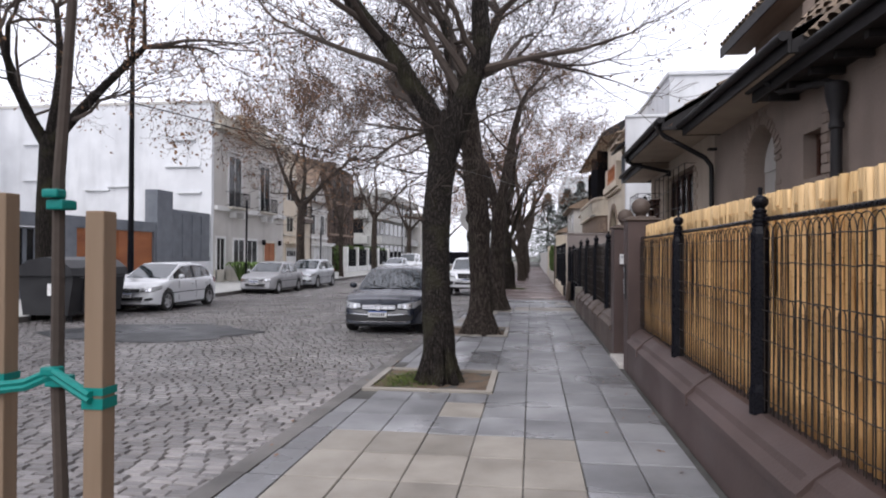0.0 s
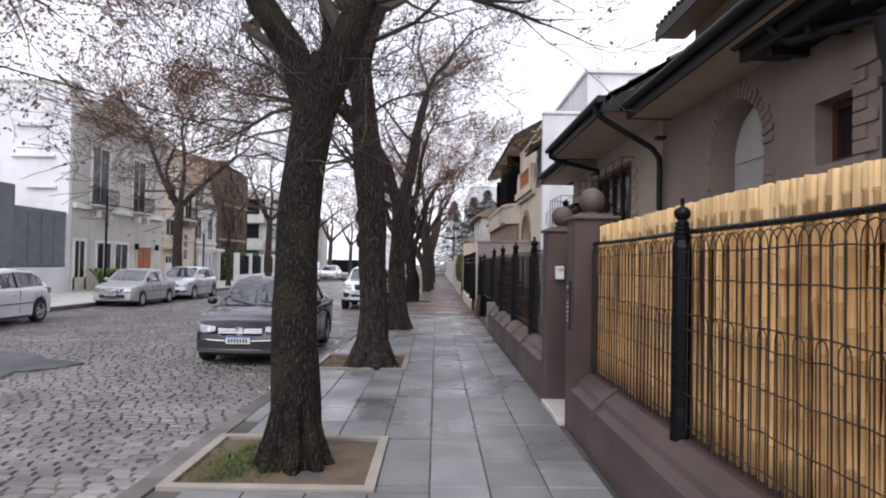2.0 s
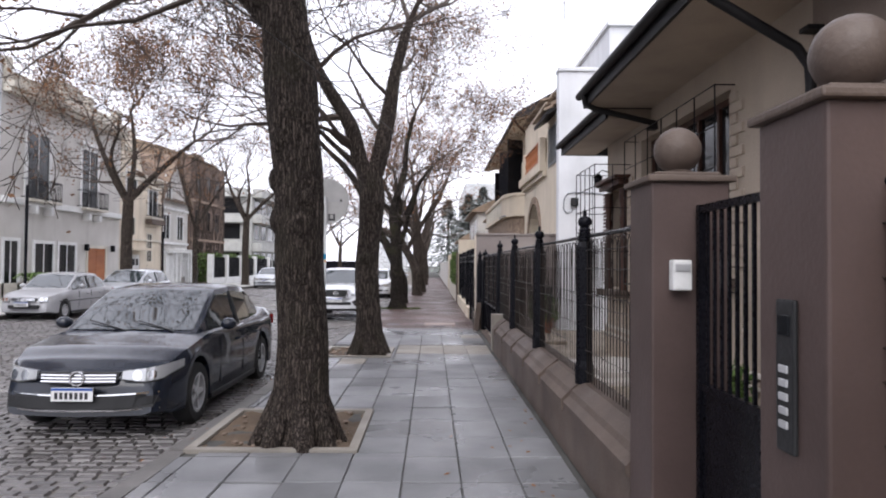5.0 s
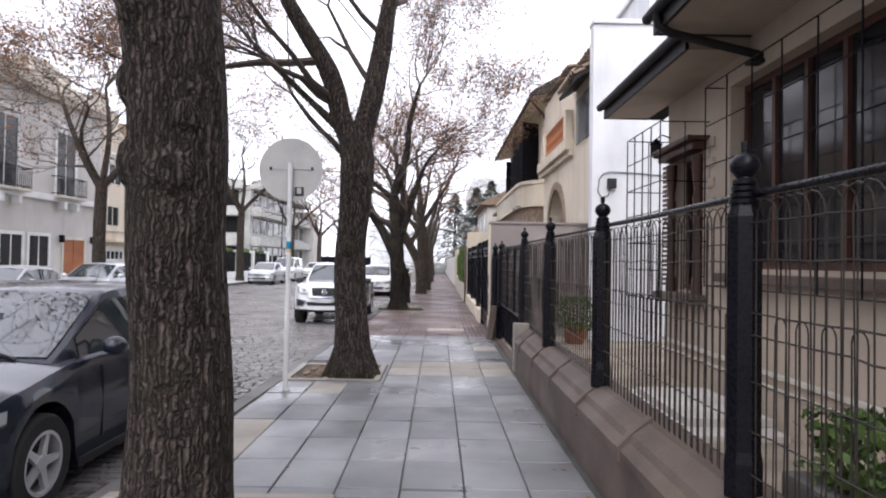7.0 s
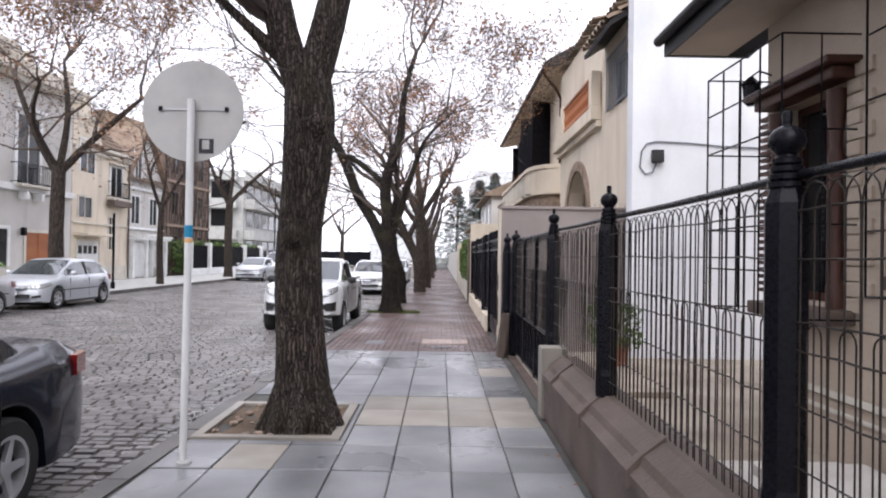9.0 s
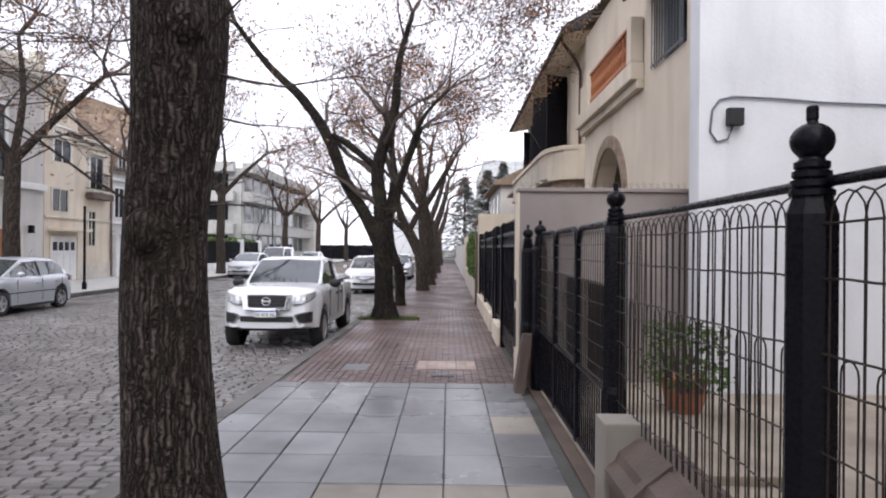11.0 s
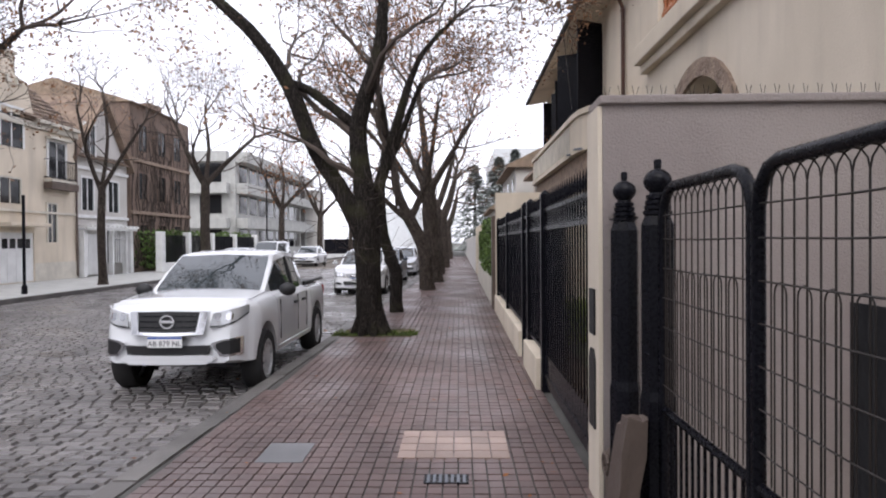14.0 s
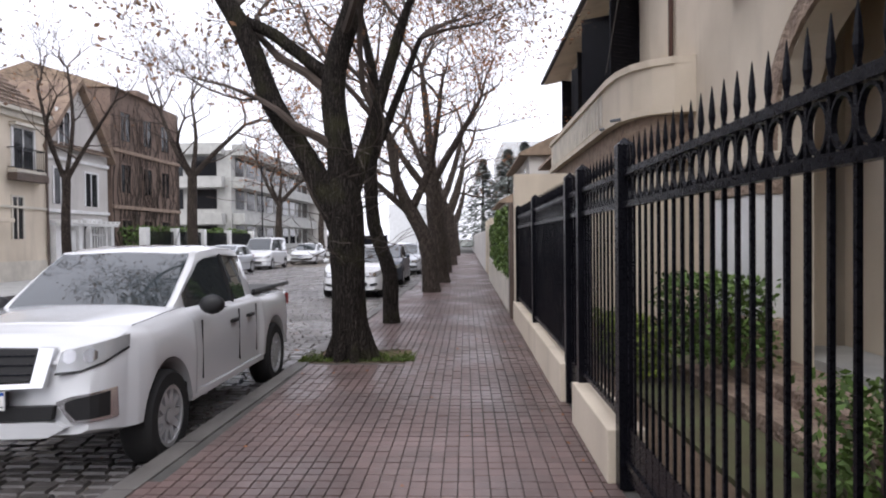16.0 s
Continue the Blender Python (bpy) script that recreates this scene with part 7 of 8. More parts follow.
    # bonnet joints, wipers
    for sx in (-1, 1):
        part("bonnet_gap", tube(bm_new(), [(sx * hw * 0.885, 0.55 + (c0 - 0.35) * k / 4, lerp_line(K["hood"], 0.5 + (c0 - 0.35) * k / 4) - 0.014) for k in range(5)], 0.0035, 4), "black_plastic", t)
    for x0, x1 in ((-0.05, -0.55), (0.5, 0.02)):
        part("wiper", tube(bm_new(), [(x0 * hw * 1.1, c0 + 0.02, bz + 0.045), (x1 * hw * 1.1, c0 + 0.16, bz + 0.15 if kind != "pickup" else bz + 0.13)], 0.008, 5), "black_plastic", t)
    if kind == "pickup":
        b = box(bm_new(), -hw * 0.82, hw * 0.82, c3 + 0.06, L - 0.1, 1.185, 1.2)
        part("load_bed", b, "black_plastic", t)
        for sx in (-1, 1):
            part("bed_rail", tube(bm_new(), [(sx * hw * 0.88, c3 + 0.05, 1.22), (sx * hw * 0.88, L - 0.1, 1.22)], 0.025, 6), "black_plastic", t)
            part("mud_flap", box(bm_new(), *sorted((sx * hw * 0.75, sx * hw * 0.98)), K["fa"] + r * 1.1, K["fa"] + r * 1.13, 0.15, 0.6), "black_plastic", t)
    if kind in ("old", "hatch"):
        part("side_strip", tube(bm_new(), [(hw * 1.005, 0.5, 0.55), (hw * 1.012, L / 2, 0.56), (hw * 1.0, L - 0.5, 0.56)], 0.014, 5), "black_plastic", t)
    part("aerial", tube(bm_new(), [(0, c2 - 0.05, H), (0, c2 + 0.12, H + 0.22)], 0.004, 4), "black_plastic", t)
    t.location = (xc, yf, z0)
    t.scale = scale if hasattr(scale, "__len__") else (scale,) * 3
    return t


def bm_new_ball(x, y, z, a, b, c):
    m = bm_new()
    bmesh.ops.create_icosphere(m, subdivisions=2, radius=1, matrix=Matrix.Translation((x, y, z)) @ Matrix.Diagonal((a, b, c, 1)))
    return m


car("dark blue grey sedan parked at the kerb under the trees", -3.3, 13.3, "sedan", "paint_blue", plate_text="")
car("white double cab pickup parked at the kerb", -2.75, 26.62, "pickup", "paint_white", (0.95, 0.87, 0.92), plate_text="AB 879 NL", z0=-0.15)
car("white hatchback parked across the street", -11.85, 17.2, "hatch", "paint_white")
car("worn light grey saloon parked across the street", -11.9, 26.2, "old", "paint_grey")
car("silver hatchback parked across the street", -11.75, 30.9, "hatch", "paint_silver")
car("white hatchback farther down the kerb", -2.85, 40.5, "hatch", "paint_white", detail=False)
car("dark hatchback behind the white one", -2.75, 45.2, "hatch", "paint_dark", detail=False)
car("silver hatchback parked far across the street", -11.6, 52.5, "hatch", "paint_silver", detail=False)
car("white van parked far across the street", -11.6, 58.5, "van", "paint_white", detail=False)
car("white saloon parked far down the street", -10.8, 66, "sedan", "paint_white", detail=False)
car("pale saloon far down the kerb", -2.6, 52, "sedan", "paint_silver", detail=False)

# ---- across the street ----
LX = -17.8
setting("ground_far_plots", box(bm_new(), -60, -17.8, -20, 160, -0.31, -0.02), "concrete", "ground of the plots across the street", "ground")


def opening(parent, y0, y1, z0, z1, frame_mat="pale_trim", pane="window", name="window", x=LX, f=0.12, bars=1):
    """A framed opening on a front that faces the street."""
    b = bm_new()
    box(b, x - 0.05, x + 0.06, y0 - f, y0, z0, z1 + f)
    box(b, x - 0.05, x + 0.06, y1, y1 + f, z0, z1 + f)
    box(b, x - 0.05, x + 0.06, y0, y1, z1, z1 + f)
    w = part(name, b, frame_mat, parent)
    part("pane", box(bm_new(), x - 0.03, x + 0.012, y0, y1, z0, z1), pane, w)
    for k in range(1, bars + 1):
        y = y0 + (y1 - y0) * k / (bars + 1)
        part("mullion", box(bm_new(), x + 0.012, x + 0.03, y - 0.03, y + 0.03, z0, z1), frame_mat if pane == "window" else pane, w)
    return w


def iron_balcony(parent, y0, y1, z, out=0.5, x=LX):
    b = part("balcony", box(bm_new(), x, x + out, y0, y1, z - 0.12, z, 0.02), "pale_trim", parent)
    for zz in (z + 0.06, z + 0.85):
        part("rail", box(bm_new(), x + out - 0.05, x + out - 0.02, y0, y1, zz, zz + 0.04), "iron", b)
        for y in (y0, y1 - 0.03):
            part("rail", box(bm_new(), x, x + out - 0.05, y, y + 0.03, zz, zz + 0.04), "iron", b)
    n = int((y1 - y0) / 0.13)
    for k in range(n + 1):
        y = y0 + 0.02 + k * (y1 - y0 - 0.04) / n
        part("baluster", box(bm_new(), x + out - 0.045, x + out - 0.025, y - 0.012, y + 0.012, z, z + 0.86), "iron", b)


# grey frontage with garages before a white building
fr = thing("garage_front", (LX, 25, 0), "blue grey street front with orange timber garage doors", "garage", "buildings across the street")
part("wall", wall_x(bm_new(), LX - 0.3, LX, 6, 28.3, -0.1, 3.1, [(22.9, 28.2, 0.0, 2.65), (15.0, 21.8, 0.6, 2.6)]), "grey_metal", fr)
for k in range(2):
    y0 = 22.95 + k * 2.65
    d = part("garage_door", box(bm_new(), LX - 0.18, LX - 0.12, y0, y0 + 2.58, 0.0, 2.64), "orange_wood", fr, "orange slatted timber garage door")
    for j in range(16):
        part("slat", box(bm_new(), LX - 0.12, LX - 0.09, y0 + 0.04, y0 + 2.54, 0.08 + j * 0.16, 0.2 + j * 0.16), "orange_wood", d)
for k in range(5):
    opening(fr, 15.1 + k * 1.35, 16.3 + k * 1.35, 0.7, 2.5, "grey_metal", "window", x=LX - 0.2, f=0.06, bars=2)
part("pillar", box(bm_new(), LX - 0.6, LX + 0.05, 28.35, 29.7, -0.1, 4.7, 0.02), "grey_metal", fr)
b = box(bm_new(), LX - 0.25, LX - 0.05, 29.75, 33.6, 1.2, 3.85)
pn = part("grey_panel", b, "grey_metal", fr)
for k in range(4):
    part("panel_frame", box(bm_new(), LX - 0.05, LX - 0.01, 29.8 + k * 0.95, 29.95 + k * 0.95, 1.3, 3.75), "grey_metal", pn)
for z in (1.3, 2.5, 3.65):
    part("panel_frame", box(bm_new(), LX - 0.05, LX - 0.015, 29.75, 33.6, z, z + 0.12), "grey_metal", pn)
part("base_wall", box(bm_new(), LX - 0.3, LX, 29.75, 33.7, -0.1, 1.2), "white_wall", fr)
wb = thing("white_building", (-25, 34, 0), "plain white side wall of a large building with ledges", "building", "buildings across the street")
part("wall", box(bm_new(), -45, LX - 0.02, 33.75, 34.0, -0.3, 10.1), "white_wall", wb)
part("wall", box(bm_new(), -32, -31.6, -10, 33.7, -0.3, 10.8), "white_wall", wb)
for x0, x1, z in ((-19.8, -18.4, 5.0), (-20.6, -18.5, 6.5), (-25.6, -24.0, 5.2), (-24.2, -22.6, 5.4), (-29.5, -27.5, 5.8), (-29.5, -27.0, 7.9), (-20.4, -18.8, 8.0)):
    part("ledge", box(bm_new(), x0, x1, 33.6, 33.75, z, z + 0.12, 0.01), "white_wall", wb)
part("parapet", box(bm_new(), -45, LX - 0.02, 33.7, 34.05, 10.1, 10.25), "grey_white", wb)

# ornate two-storey town house
th = thing("town_house", (LX, 39, 0), "pale grey two storey town house with cornice and iron balconies", "house", "buildings across the street")
part("wall", wall_x(bm_new(), LX - 9, LX, 34.02, 44.3, -0.2, 9.2), "grey_white", th)
b = box(bm_new(), LX, LX + 0.35, 34.02, 44.3, 8.75, 8.95, 0.03)
box(b, LX, LX + 0.5, 34.02, 44.3, 8.95, 9.2, 0.03)
part("cornice", b, "pale_trim", th)
b = box(bm_new(), LX - 0.35, LX, 34.02, 44.3, 9.2, 9.75)
for y in (34.1, 37.4, 40.7, 43.8):
    box(b, LX - 0.4, LX + 0.08, y, y + 0.45, 9.2, 10.25, 0.03)
box(b, LX - 0.4, LX + 0.05, 38.3, 40.2, 9.75, 10.4, 0.1)
part("parapet", b, "pale_trim", th)
part("string_course", box(bm_new(), LX, LX + 0.2, 34.02, 44.3, 4.1, 4.38, 0.03), "white_paint", th)
for y0, y1 in ((35.75, 37.35), (40.2, 41.7)):
    w = opening(th, y0, y1, 4.4, 7.4, "white_paint", "window", f=0.2, bars=1)
    part("hood", box(bm_new(), LX, LX + 0.2, y0 - 0.3, y1 + 0.3, 7.62, 7.8, 0.03), "white_paint", w)
    iron_balcony(th, y0 - 0.35, y1 + 0.35, 4.4)
    for y in (y0 + 0.1, y1 - 0.35):
        part("corbel", box(bm_new(), LX, LX + 0.4, y, y + 0.25, 3.75, 4.1, 0.05), "white_paint", th)
opening(th, 34.3, 35.2, 0.1, 2.5, "white_paint", f=0.15)
opening(th, 36.4, 37.8, 0.9, 2.45, "white_paint", f=0.15)
opening(th, 38.3, 39.7, 0.9, 2.45, "white_paint", f=0.15)
opening(th, 40.9, 42.7, 0.05, 2.35, "pale_trim", "orange_wood", "door", f=0.15)
part("plinth", box(bm_new(), LX, LX + 0.06, 34.02, 40.7, -0.1, 0.7), "pale_trim", th)
for y in (40.4, 43.1):
    wl2 = part("wall_lamp", box(bm_new(), LX + 0.1, LX + 0.3, y, y + 0.18, 2.2, 2.55, 0.03), "iron", th)

# cream house with a stepped gable
ch = thing("cream_gable_house", (LX, 47, 0), "cream house with a stepped gable and a white garage door", "house", "buildings across the street")
part("wall", box(bm_new(), LX - 8, LX, 44.35, 50.1, -0.2, 7.0), "cream_wall", ch)
part("gable", prism(bm_new(), [(44.35, 7.0), (44.35, 8.6), (44.9, 8.6), (44.9, 9.4), (45.9, 9.4), (45.9, 8.6), (46.6, 8.4), (47.1, 7.0)], "x", LX - 0.4, LX + 0.02), "cream_wall", ch)
part("roof", prism(bm_new(), [(LX - 8, 6.9), (LX + 0.25, 6.9), (LX - 3.5, 10.2)], "y", 46.2, 50.2), "red_roof", ch)


def street_tiles(parent, x0, z0, x1, z1, y0, y1, rows):
    """Courses of flat tiles on a slope that falls towards the street from the far side."""
    b, n = bm_new(), int((y1 - y0) / 0.3)
    rng = random.Random(int(y0 * 7))
    for r in range(rows):
        xa, za = x0 + (x1 - x0) * r / rows, z0 + (z1 - z0) * r / rows
        xb, zb = x0 + (x1 - x0) * (r + 1.1) / rows, z0 + (z1 - z0) * (r + 1.1) / rows
        for k in range(n):
            y, j = y0 + 0.3 * (k + 0.5 * (r % 2)), rng.uniform(0, 0.025)
            prism(b, [(xa, za + 0.07 + j), (xb, zb + 0.01), (xb, zb + 0.05), (xa, za + 0.13 + j)], "y", y + 0.01, y + 0.28)
    tagged(part("tile_field", b, "red_roof", parent), kind="stuff")


street_tiles(ch, LX + 0.3, 6.9, LX - 3.4, 10.15, 46.2, 50.0, 13)
part("sill_planter", box(bm_new(), LX + 0.05, LX + 0.45, 47.6, 49.6, 4.05, 4.36, 0.03), "coping", ch, "dark planted window box")
part("wall_cap", box(bm_new(), LX - 0.42, LX + 0.1, 44.25, 46.0, 9.4, 9.55, 0.03), "pale_trim", ch)
for z0, z1, o in ((2.95, 3.05, 0.09), (6.6, 6.85, 0.14)):
    part("string_course", box(bm_new(), LX, LX + o, 44.36, 50.1, z0, z1, 0.02), "pale_trim", ch)
for y in (44.6, 45.3, 45.9):
    part("moulding", box(bm_new(), LX + 0.02, LX + 0.12, y, y + 0.3, 8.2, 8.5, 0.02), "pale_trim", ch)
part("window_shade", box(bm_new(), LX, LX + 0.3, 47.8, 49.4, 6.3, 6.42, 0.02), "pale_trim", ch)
part("downpipe", tube(bm_new(), [(LX + 0.08, 50.0, 6.8), (LX + 0.08, 50.0, 3.0), (LX + 0.08, 50.0, 0.1)], 0.05, 8), "coping", ch)
part("plinth", box(bm_new(), LX, LX + 0.06, 46.95, 50.1, -0.1, 0.8, 0.01), "pale_trim", ch)
opening(ch, 44.9, 46.1, 3.3, 4.3, "pale_trim", f=0.08)
g = opening(ch, 44.8, 46.9, 0.05, 2.1, "cream_wall", "white_paint", "garage_door", f=0.08, bars=3)
for k in range(4):
    part("pane", box(bm_new(), LX + 0.014, LX + 0.04, 45.0 + k * 0.46, 45.3 + k * 0.46, 1.45, 1.85), "window", g)
part("canopy", box(bm_new(), LX, LX + 0.7, 44.6, 47.1, 2.35, 2.5, 0.03), "cream_wall", ch)
opening(ch, 47.9, 48.5, 1.7, 3.4, "pale_trim", f=0.08)
opening(ch, 48.0, 49.2, 4.6, 6.2, "white_paint", f=0.12)
iron_balcony(ch, 47.7, 49.5, 4.5, 0.4)
opening(ch, 45.0, 46.3, 5.6, 7.2, "white_paint", f=0.1)
part("eave", box(bm_new(), LX, LX + 0.35, 46.9, 50.1, 6.85, 7.0, 0.02), "pale_trim", ch)

# white house with a gabled tile roof, gate with a pergola
wh = thing("white_gable_house", (LX, 52.5, 0), "white rendered house with a steep tiled gable", "house", "buildings across the street")
part("wall", box(bm_new(), LX - 8, LX - 0.3, 50.2, 55.4, -0.2, 5.8), "grey_white", wh)
part("gable", prism(bm_new(), [(50.2, 5.8), (55.4, 5.8), (52.8, 9.0)], "x", LX - 1.0, LX - 0.3), "grey_white", wh)
b = bm_new()
for s, a in ((1, 50.0), (-1, 55.6)):
    prism(b, [(a, 5.55), (52.8, 9.1), (52.8, 9.35), (a - s * 0.15, 5.75)], "x", LX - 9, LX + 0.05)
part("roof", b, "red_roof", wh)
opening(wh, 51.4, 52.2, 6.0, 7.6, "white_paint", x=LX - 0.3, f=0.1)
opening(wh, 51.0, 52.0, 3.3, 4.9, "white_paint", x=LX - 0.3, f=0.1)
opening(wh, 53.4, 54.4, 3.3, 4.9, "white_paint", x=LX - 0.3, f=0.1)
street_tiles(wh, LX + 0.02, 5.75, LX - 2.0, 7.4, 50.3, 55.3, 7)
opening(wh, 53.2, 54.6, 0.6, 2.6, "white_paint", x=LX - 0.3, f=0.1, bars=2)
for z in (2.9, 5.3):
    part("string_course", box(bm_new(), LX - 0.3, LX - 0.18, 50.22, 55.38, z, z + 0.16, 0.02), "white_paint", wh)
pa = part("porch_arch", arch_ring(bm_new(), LX + 0.02, LX + 0.25, 53.6, 0.62, 0.14, 1.9, 0.0), "white_paint", wh, "white arched porch window")
for k in range(-2, 3):
    part("mullion", box(bm_new(), LX + 0.1, LX + 0.16, 53.57 + k * 0.22, 53.63 + k * 0.22, 0.6, 1.95 + (0.5 if abs(k) < 2 else 0.25)), "white_paint", pa)
part("mullion", box(bm_new(), LX + 0.1, LX + 0.16, 53.0, 54.2, 1.86, 1.93), "white_paint", pa)
gt = thing("white_garden_gate", (LX + 0.1, 51, 0), "white slatted garden gate under a small pergola", "gate")
for y in (50.2, 51.9, 54.6):
    part("post", box(bm_new(), LX + 0.02, LX + 0.3, y, y + 0.28, 0, 2.3, 0.02), "white_paint", gt)
for k in range(9):
    part("slat", box(bm_new(), LX + 0.12, LX + 0.17, 50.5 + k * 0.155, 50.61 + k * 0.155, 0.1, 2.1), "white_paint", gt)
for k in range(12):
    part("rafter", box(bm_new(), LX - 0.3, LX + 0.7, 50.2 + k * 0.4, 50.3 + k * 0.4, 2.42, 2.55), "white_paint", gt)
for x in (LX - 0.1, LX + 0.4):
    part("beam", box(bm_new(), x, x + 0.12, 50.1, 54.9, 2.3, 2.42), "white_paint", gt)

# brick building, garden front, concrete block
bb = thing("brick_building", (LX, 59.5, 0), "brown brick building overgrown with bare creeper", "building", "buildings across the street")
part("wall", box(bm_new(), LX - 9, LX - 0.2, 55.6, 63.5, -0.2, 9.6), "brick", bb)
part("chimney", box(bm_new(), LX - 3, LX - 1.8, 61.5, 63, 9.6, 10.8, 0.02), "brick", bb)
part("roof", prism(bm_new(), [(LX - 9.3, 9.6), (LX + 0.1, 9.6), (LX - 4.5, 11.0)], "y", 55.5, 61.4), "roof_tile", bb)
for y in (57, 59.4, 61.6):
    for z in (1.2, 4.2, 7.0):
        opening(bb, y - 0.5, y + 0.5, z, z + 1.5, "brick", x=LX - 0.2, f=0.08)
rng = random.Random(44)
cv = bm_new()
for k in range(46):
    y, z = rng.uniform(55.8, 63.2), 0.2
    pts = [(LX - 0.17, y, z)]
    while z < 8.8 and len(pts) < 14:
        y, z = y + rng.gauss(0, 0.28), z + rng.uniform(0.4, 0.9)
        pts.append((LX - 0.17 + rng.uniform(-0.01, 0.05), min(63.4, max(55.7, y)), z))
    tube(cv, pts, [0.028 * (1 - i / (len(pts) + 1)) + 0.008 for i in range(len(pts))], 4)
tagged(part("creeper", cv, "twig", bb, "bare creeper stems"), kind="stuff")
for z in (3.3, 6.3):
    part("string_course", box(bm_new(), LX - 0.2, LX - 0.08, 55.6, 63.5, z, z + 0.2, 0.02), "stone", bb)
fn = thing("garden_fence", (LX + 1.2, 62, 0), "dark garden railings between white gate pillars", "fence")
for y in (56.0, 59.6, 63.5, 68, 73):
    part("pillar", box(bm_new(), LX + 1.0, LX + 1.4, y, y + 0.4, 0, 2.3, 0.02), "white_paint", fn)
part("base_wall", box(bm_new(), LX + 1.1, LX + 1.3, 56.4, 73, 0, 0.5), "white_paint", fn)
for k in range(112):
    part("bar", box(bm_new(), LX + 1.18, LX + 1.22, 56.5 + k * 0.15, 56.54 + k * 0.15, 0.5, 2.1), "iron", fn)
hedge("garden_hedge", LX - 0.2, LX + 0.9, 56, 74, 0.2, 2.4, "overgrown dark garden hedge behind the railings", n=3500, size=0.12, seed=31)
mb_ = thing("concrete_block", (LX - 4, 88, 0), "pale concrete apartment block with long balconies", "building", "buildings across the street")
part("wall", box(bm_new(), LX - 14, LX - 1, 75, 101, -0.2, 9.0), "concrete", mb_)
part("stair_tower", box(bm_new(), LX - 3, LX + 0.4, 101, 105, -0.2, 8.2), "grey_white", mb_)
for z in (2.9, 5.9, 8.6):
    part("balcony", box(bm_new(), LX - 1, LX, 75.2, 100.8, z, z + 0.9), "concrete", mb_)
    part("balcony", box(bm_new(), LX - 13.5, LX - 1.5, 74.2, 75, z, z + 0.9), "concrete", mb_)
    for k in range(9):
        part("window", box(bm_new(), LX - 1, LX - 0.97, 76 + k * 2.75, 78 + k * 2.75, z - 1.7, z - 0.1), "window", mb_)
    for k in range(4):
        part("window", box(bm_new(), LX - 12.5 + k * 2.8, LX - 10.6 + k * 2.8, 74.96, 75, z - 1.7, z - 0.1), "window", mb_)
far_house("pale building closing the distance", -16, -6, 160, 175, 9, "far_grey", "far_grey", 4, 3, False)
cf = thing("dark_fence", (-13, 112, 0), "dark fence across the end of the far pavement", "fence")
part("panel", box(bm_new(), -19, -10.5, 112, 112.1, 0, 2.1), "iron", cf)
for k in range(6):
    part("post", box(bm_new(), -19 + k * 1.68, -18.85 + k * 1.68, 111.9, 112, 0, 2.3, 0.02), "iron", cf)
# conifer and distant trees down the right side
def conifer(x, y, h, r, seed):
    rng = random.Random(seed)
    t = thing("conifer", (x, y, 0), "tall dull green conifer in the distance", "tree", "distant conifers")
    part("trunk", tube(bm_new(), [(x, y, 0), (x, y, h * 0.5), (x, y, h * 0.95)], [0.3, 0.2, 0.04], 8), "twig", t)
    b = bm_new()
    for _ in range(3600):
        f = rng.random() ** 1.1
        a, q = rng.uniform(0, 6.28), r * (1.03 - f) * rng.uniform(0.35, 1.05) * (1 + 0.25 * math.sin(f * 40))
        c = Vector((x + q * math.cos(a), y + q * math.sin(a), h * (0.12 + 0.88 * f) - q * 0.15))
        u = Vector((math.cos(a), math.sin(a), rng.uniform(-0.4, 0.1))) * rng.uniform(0.25, 0.5)
        v = Vector((-math.sin(a), math.cos(a), rng.uniform(-0.3, 0.3))) * rng.uniform(0.1, 0.22)
        b.faces.new([b.verts.new(c - u), b.verts.new(c - v), b.verts.new(c + u), b.verts.new(c + v)])
    tagged(part("needles", b, "conifer", t), kind="stuff")


conifer(5.0, 92, 11.0, 5.0, 1)
conifer(2.6, 104, 11.5, 5.0, 2)
conifer(7.5, 100, 13.0, 6.0, 3)

# refuse container, lamp post, plants
cn = thing("refuse_container", (-12.2, 15.4, -0.13), "large black plastic refuse container with a rounded lid", "container")
b = prism(bm_new(), [(-12.8, 0.05), (-11.55, 0.05), (-11.4, 1.05), (-12.95, 1.05)], "y", 14.4, 16.5)
part("tub", b, "bin_black", cn)
b = prism(bm_new(), [(-12.98, 1.05), (-11.37, 1.05), (-11.42, 1.25), (-11.7, 1.45), (-12.15, 1.53), (-12.6, 1.45), (-12.92, 1.25)], "y", 14.32, 16.58)
part("lid", b, "bin_black", cn)
for y in (14.9, 15.45, 16.0):
    part("rib", box(bm_new(), -11.52, -11.38, y - 0.05, y + 0.05, 0.1, 1.0), "bin_black", cn)
part("sticker", box(bm_new(), -12.1, -11.9, 14.375, 14.382, 0.55, 0.85), "plate", cn, "torn white sticker")
part("handle", tube(bm_new(), [(-11.4, 14.6, 1.0), (-11.3, 14.6, 1.0), (-11.3, 16.3, 1.0), (-11.4, 16.3, 1.0)], 0.02, 6), "bin_black", cn)
for x in (-12.7, -11.65):
    for y in (14.6, 16.3):
        part("wheel", prism(bm_new(), [(y + 0.09 * math.cos(k * 0.52), -0.04 + 0.09 * math.sin(k * 0.52)) for k in range(12)], "x", x - 0.03, x + 0.03), "tyre", cn)
lp = thing("lamp_post", (-13.3, 19.6, 0), "tall dark steel lamp post", "lamp post")
part("pole", tube(bm_new(), [(-13.3, 19.6, 0), (-13.3, 19.6, 3), (-13.3, 19.6, 11.5)], [0.11, 0.09, 0.06], 10), "iron", lp, smooth=True)
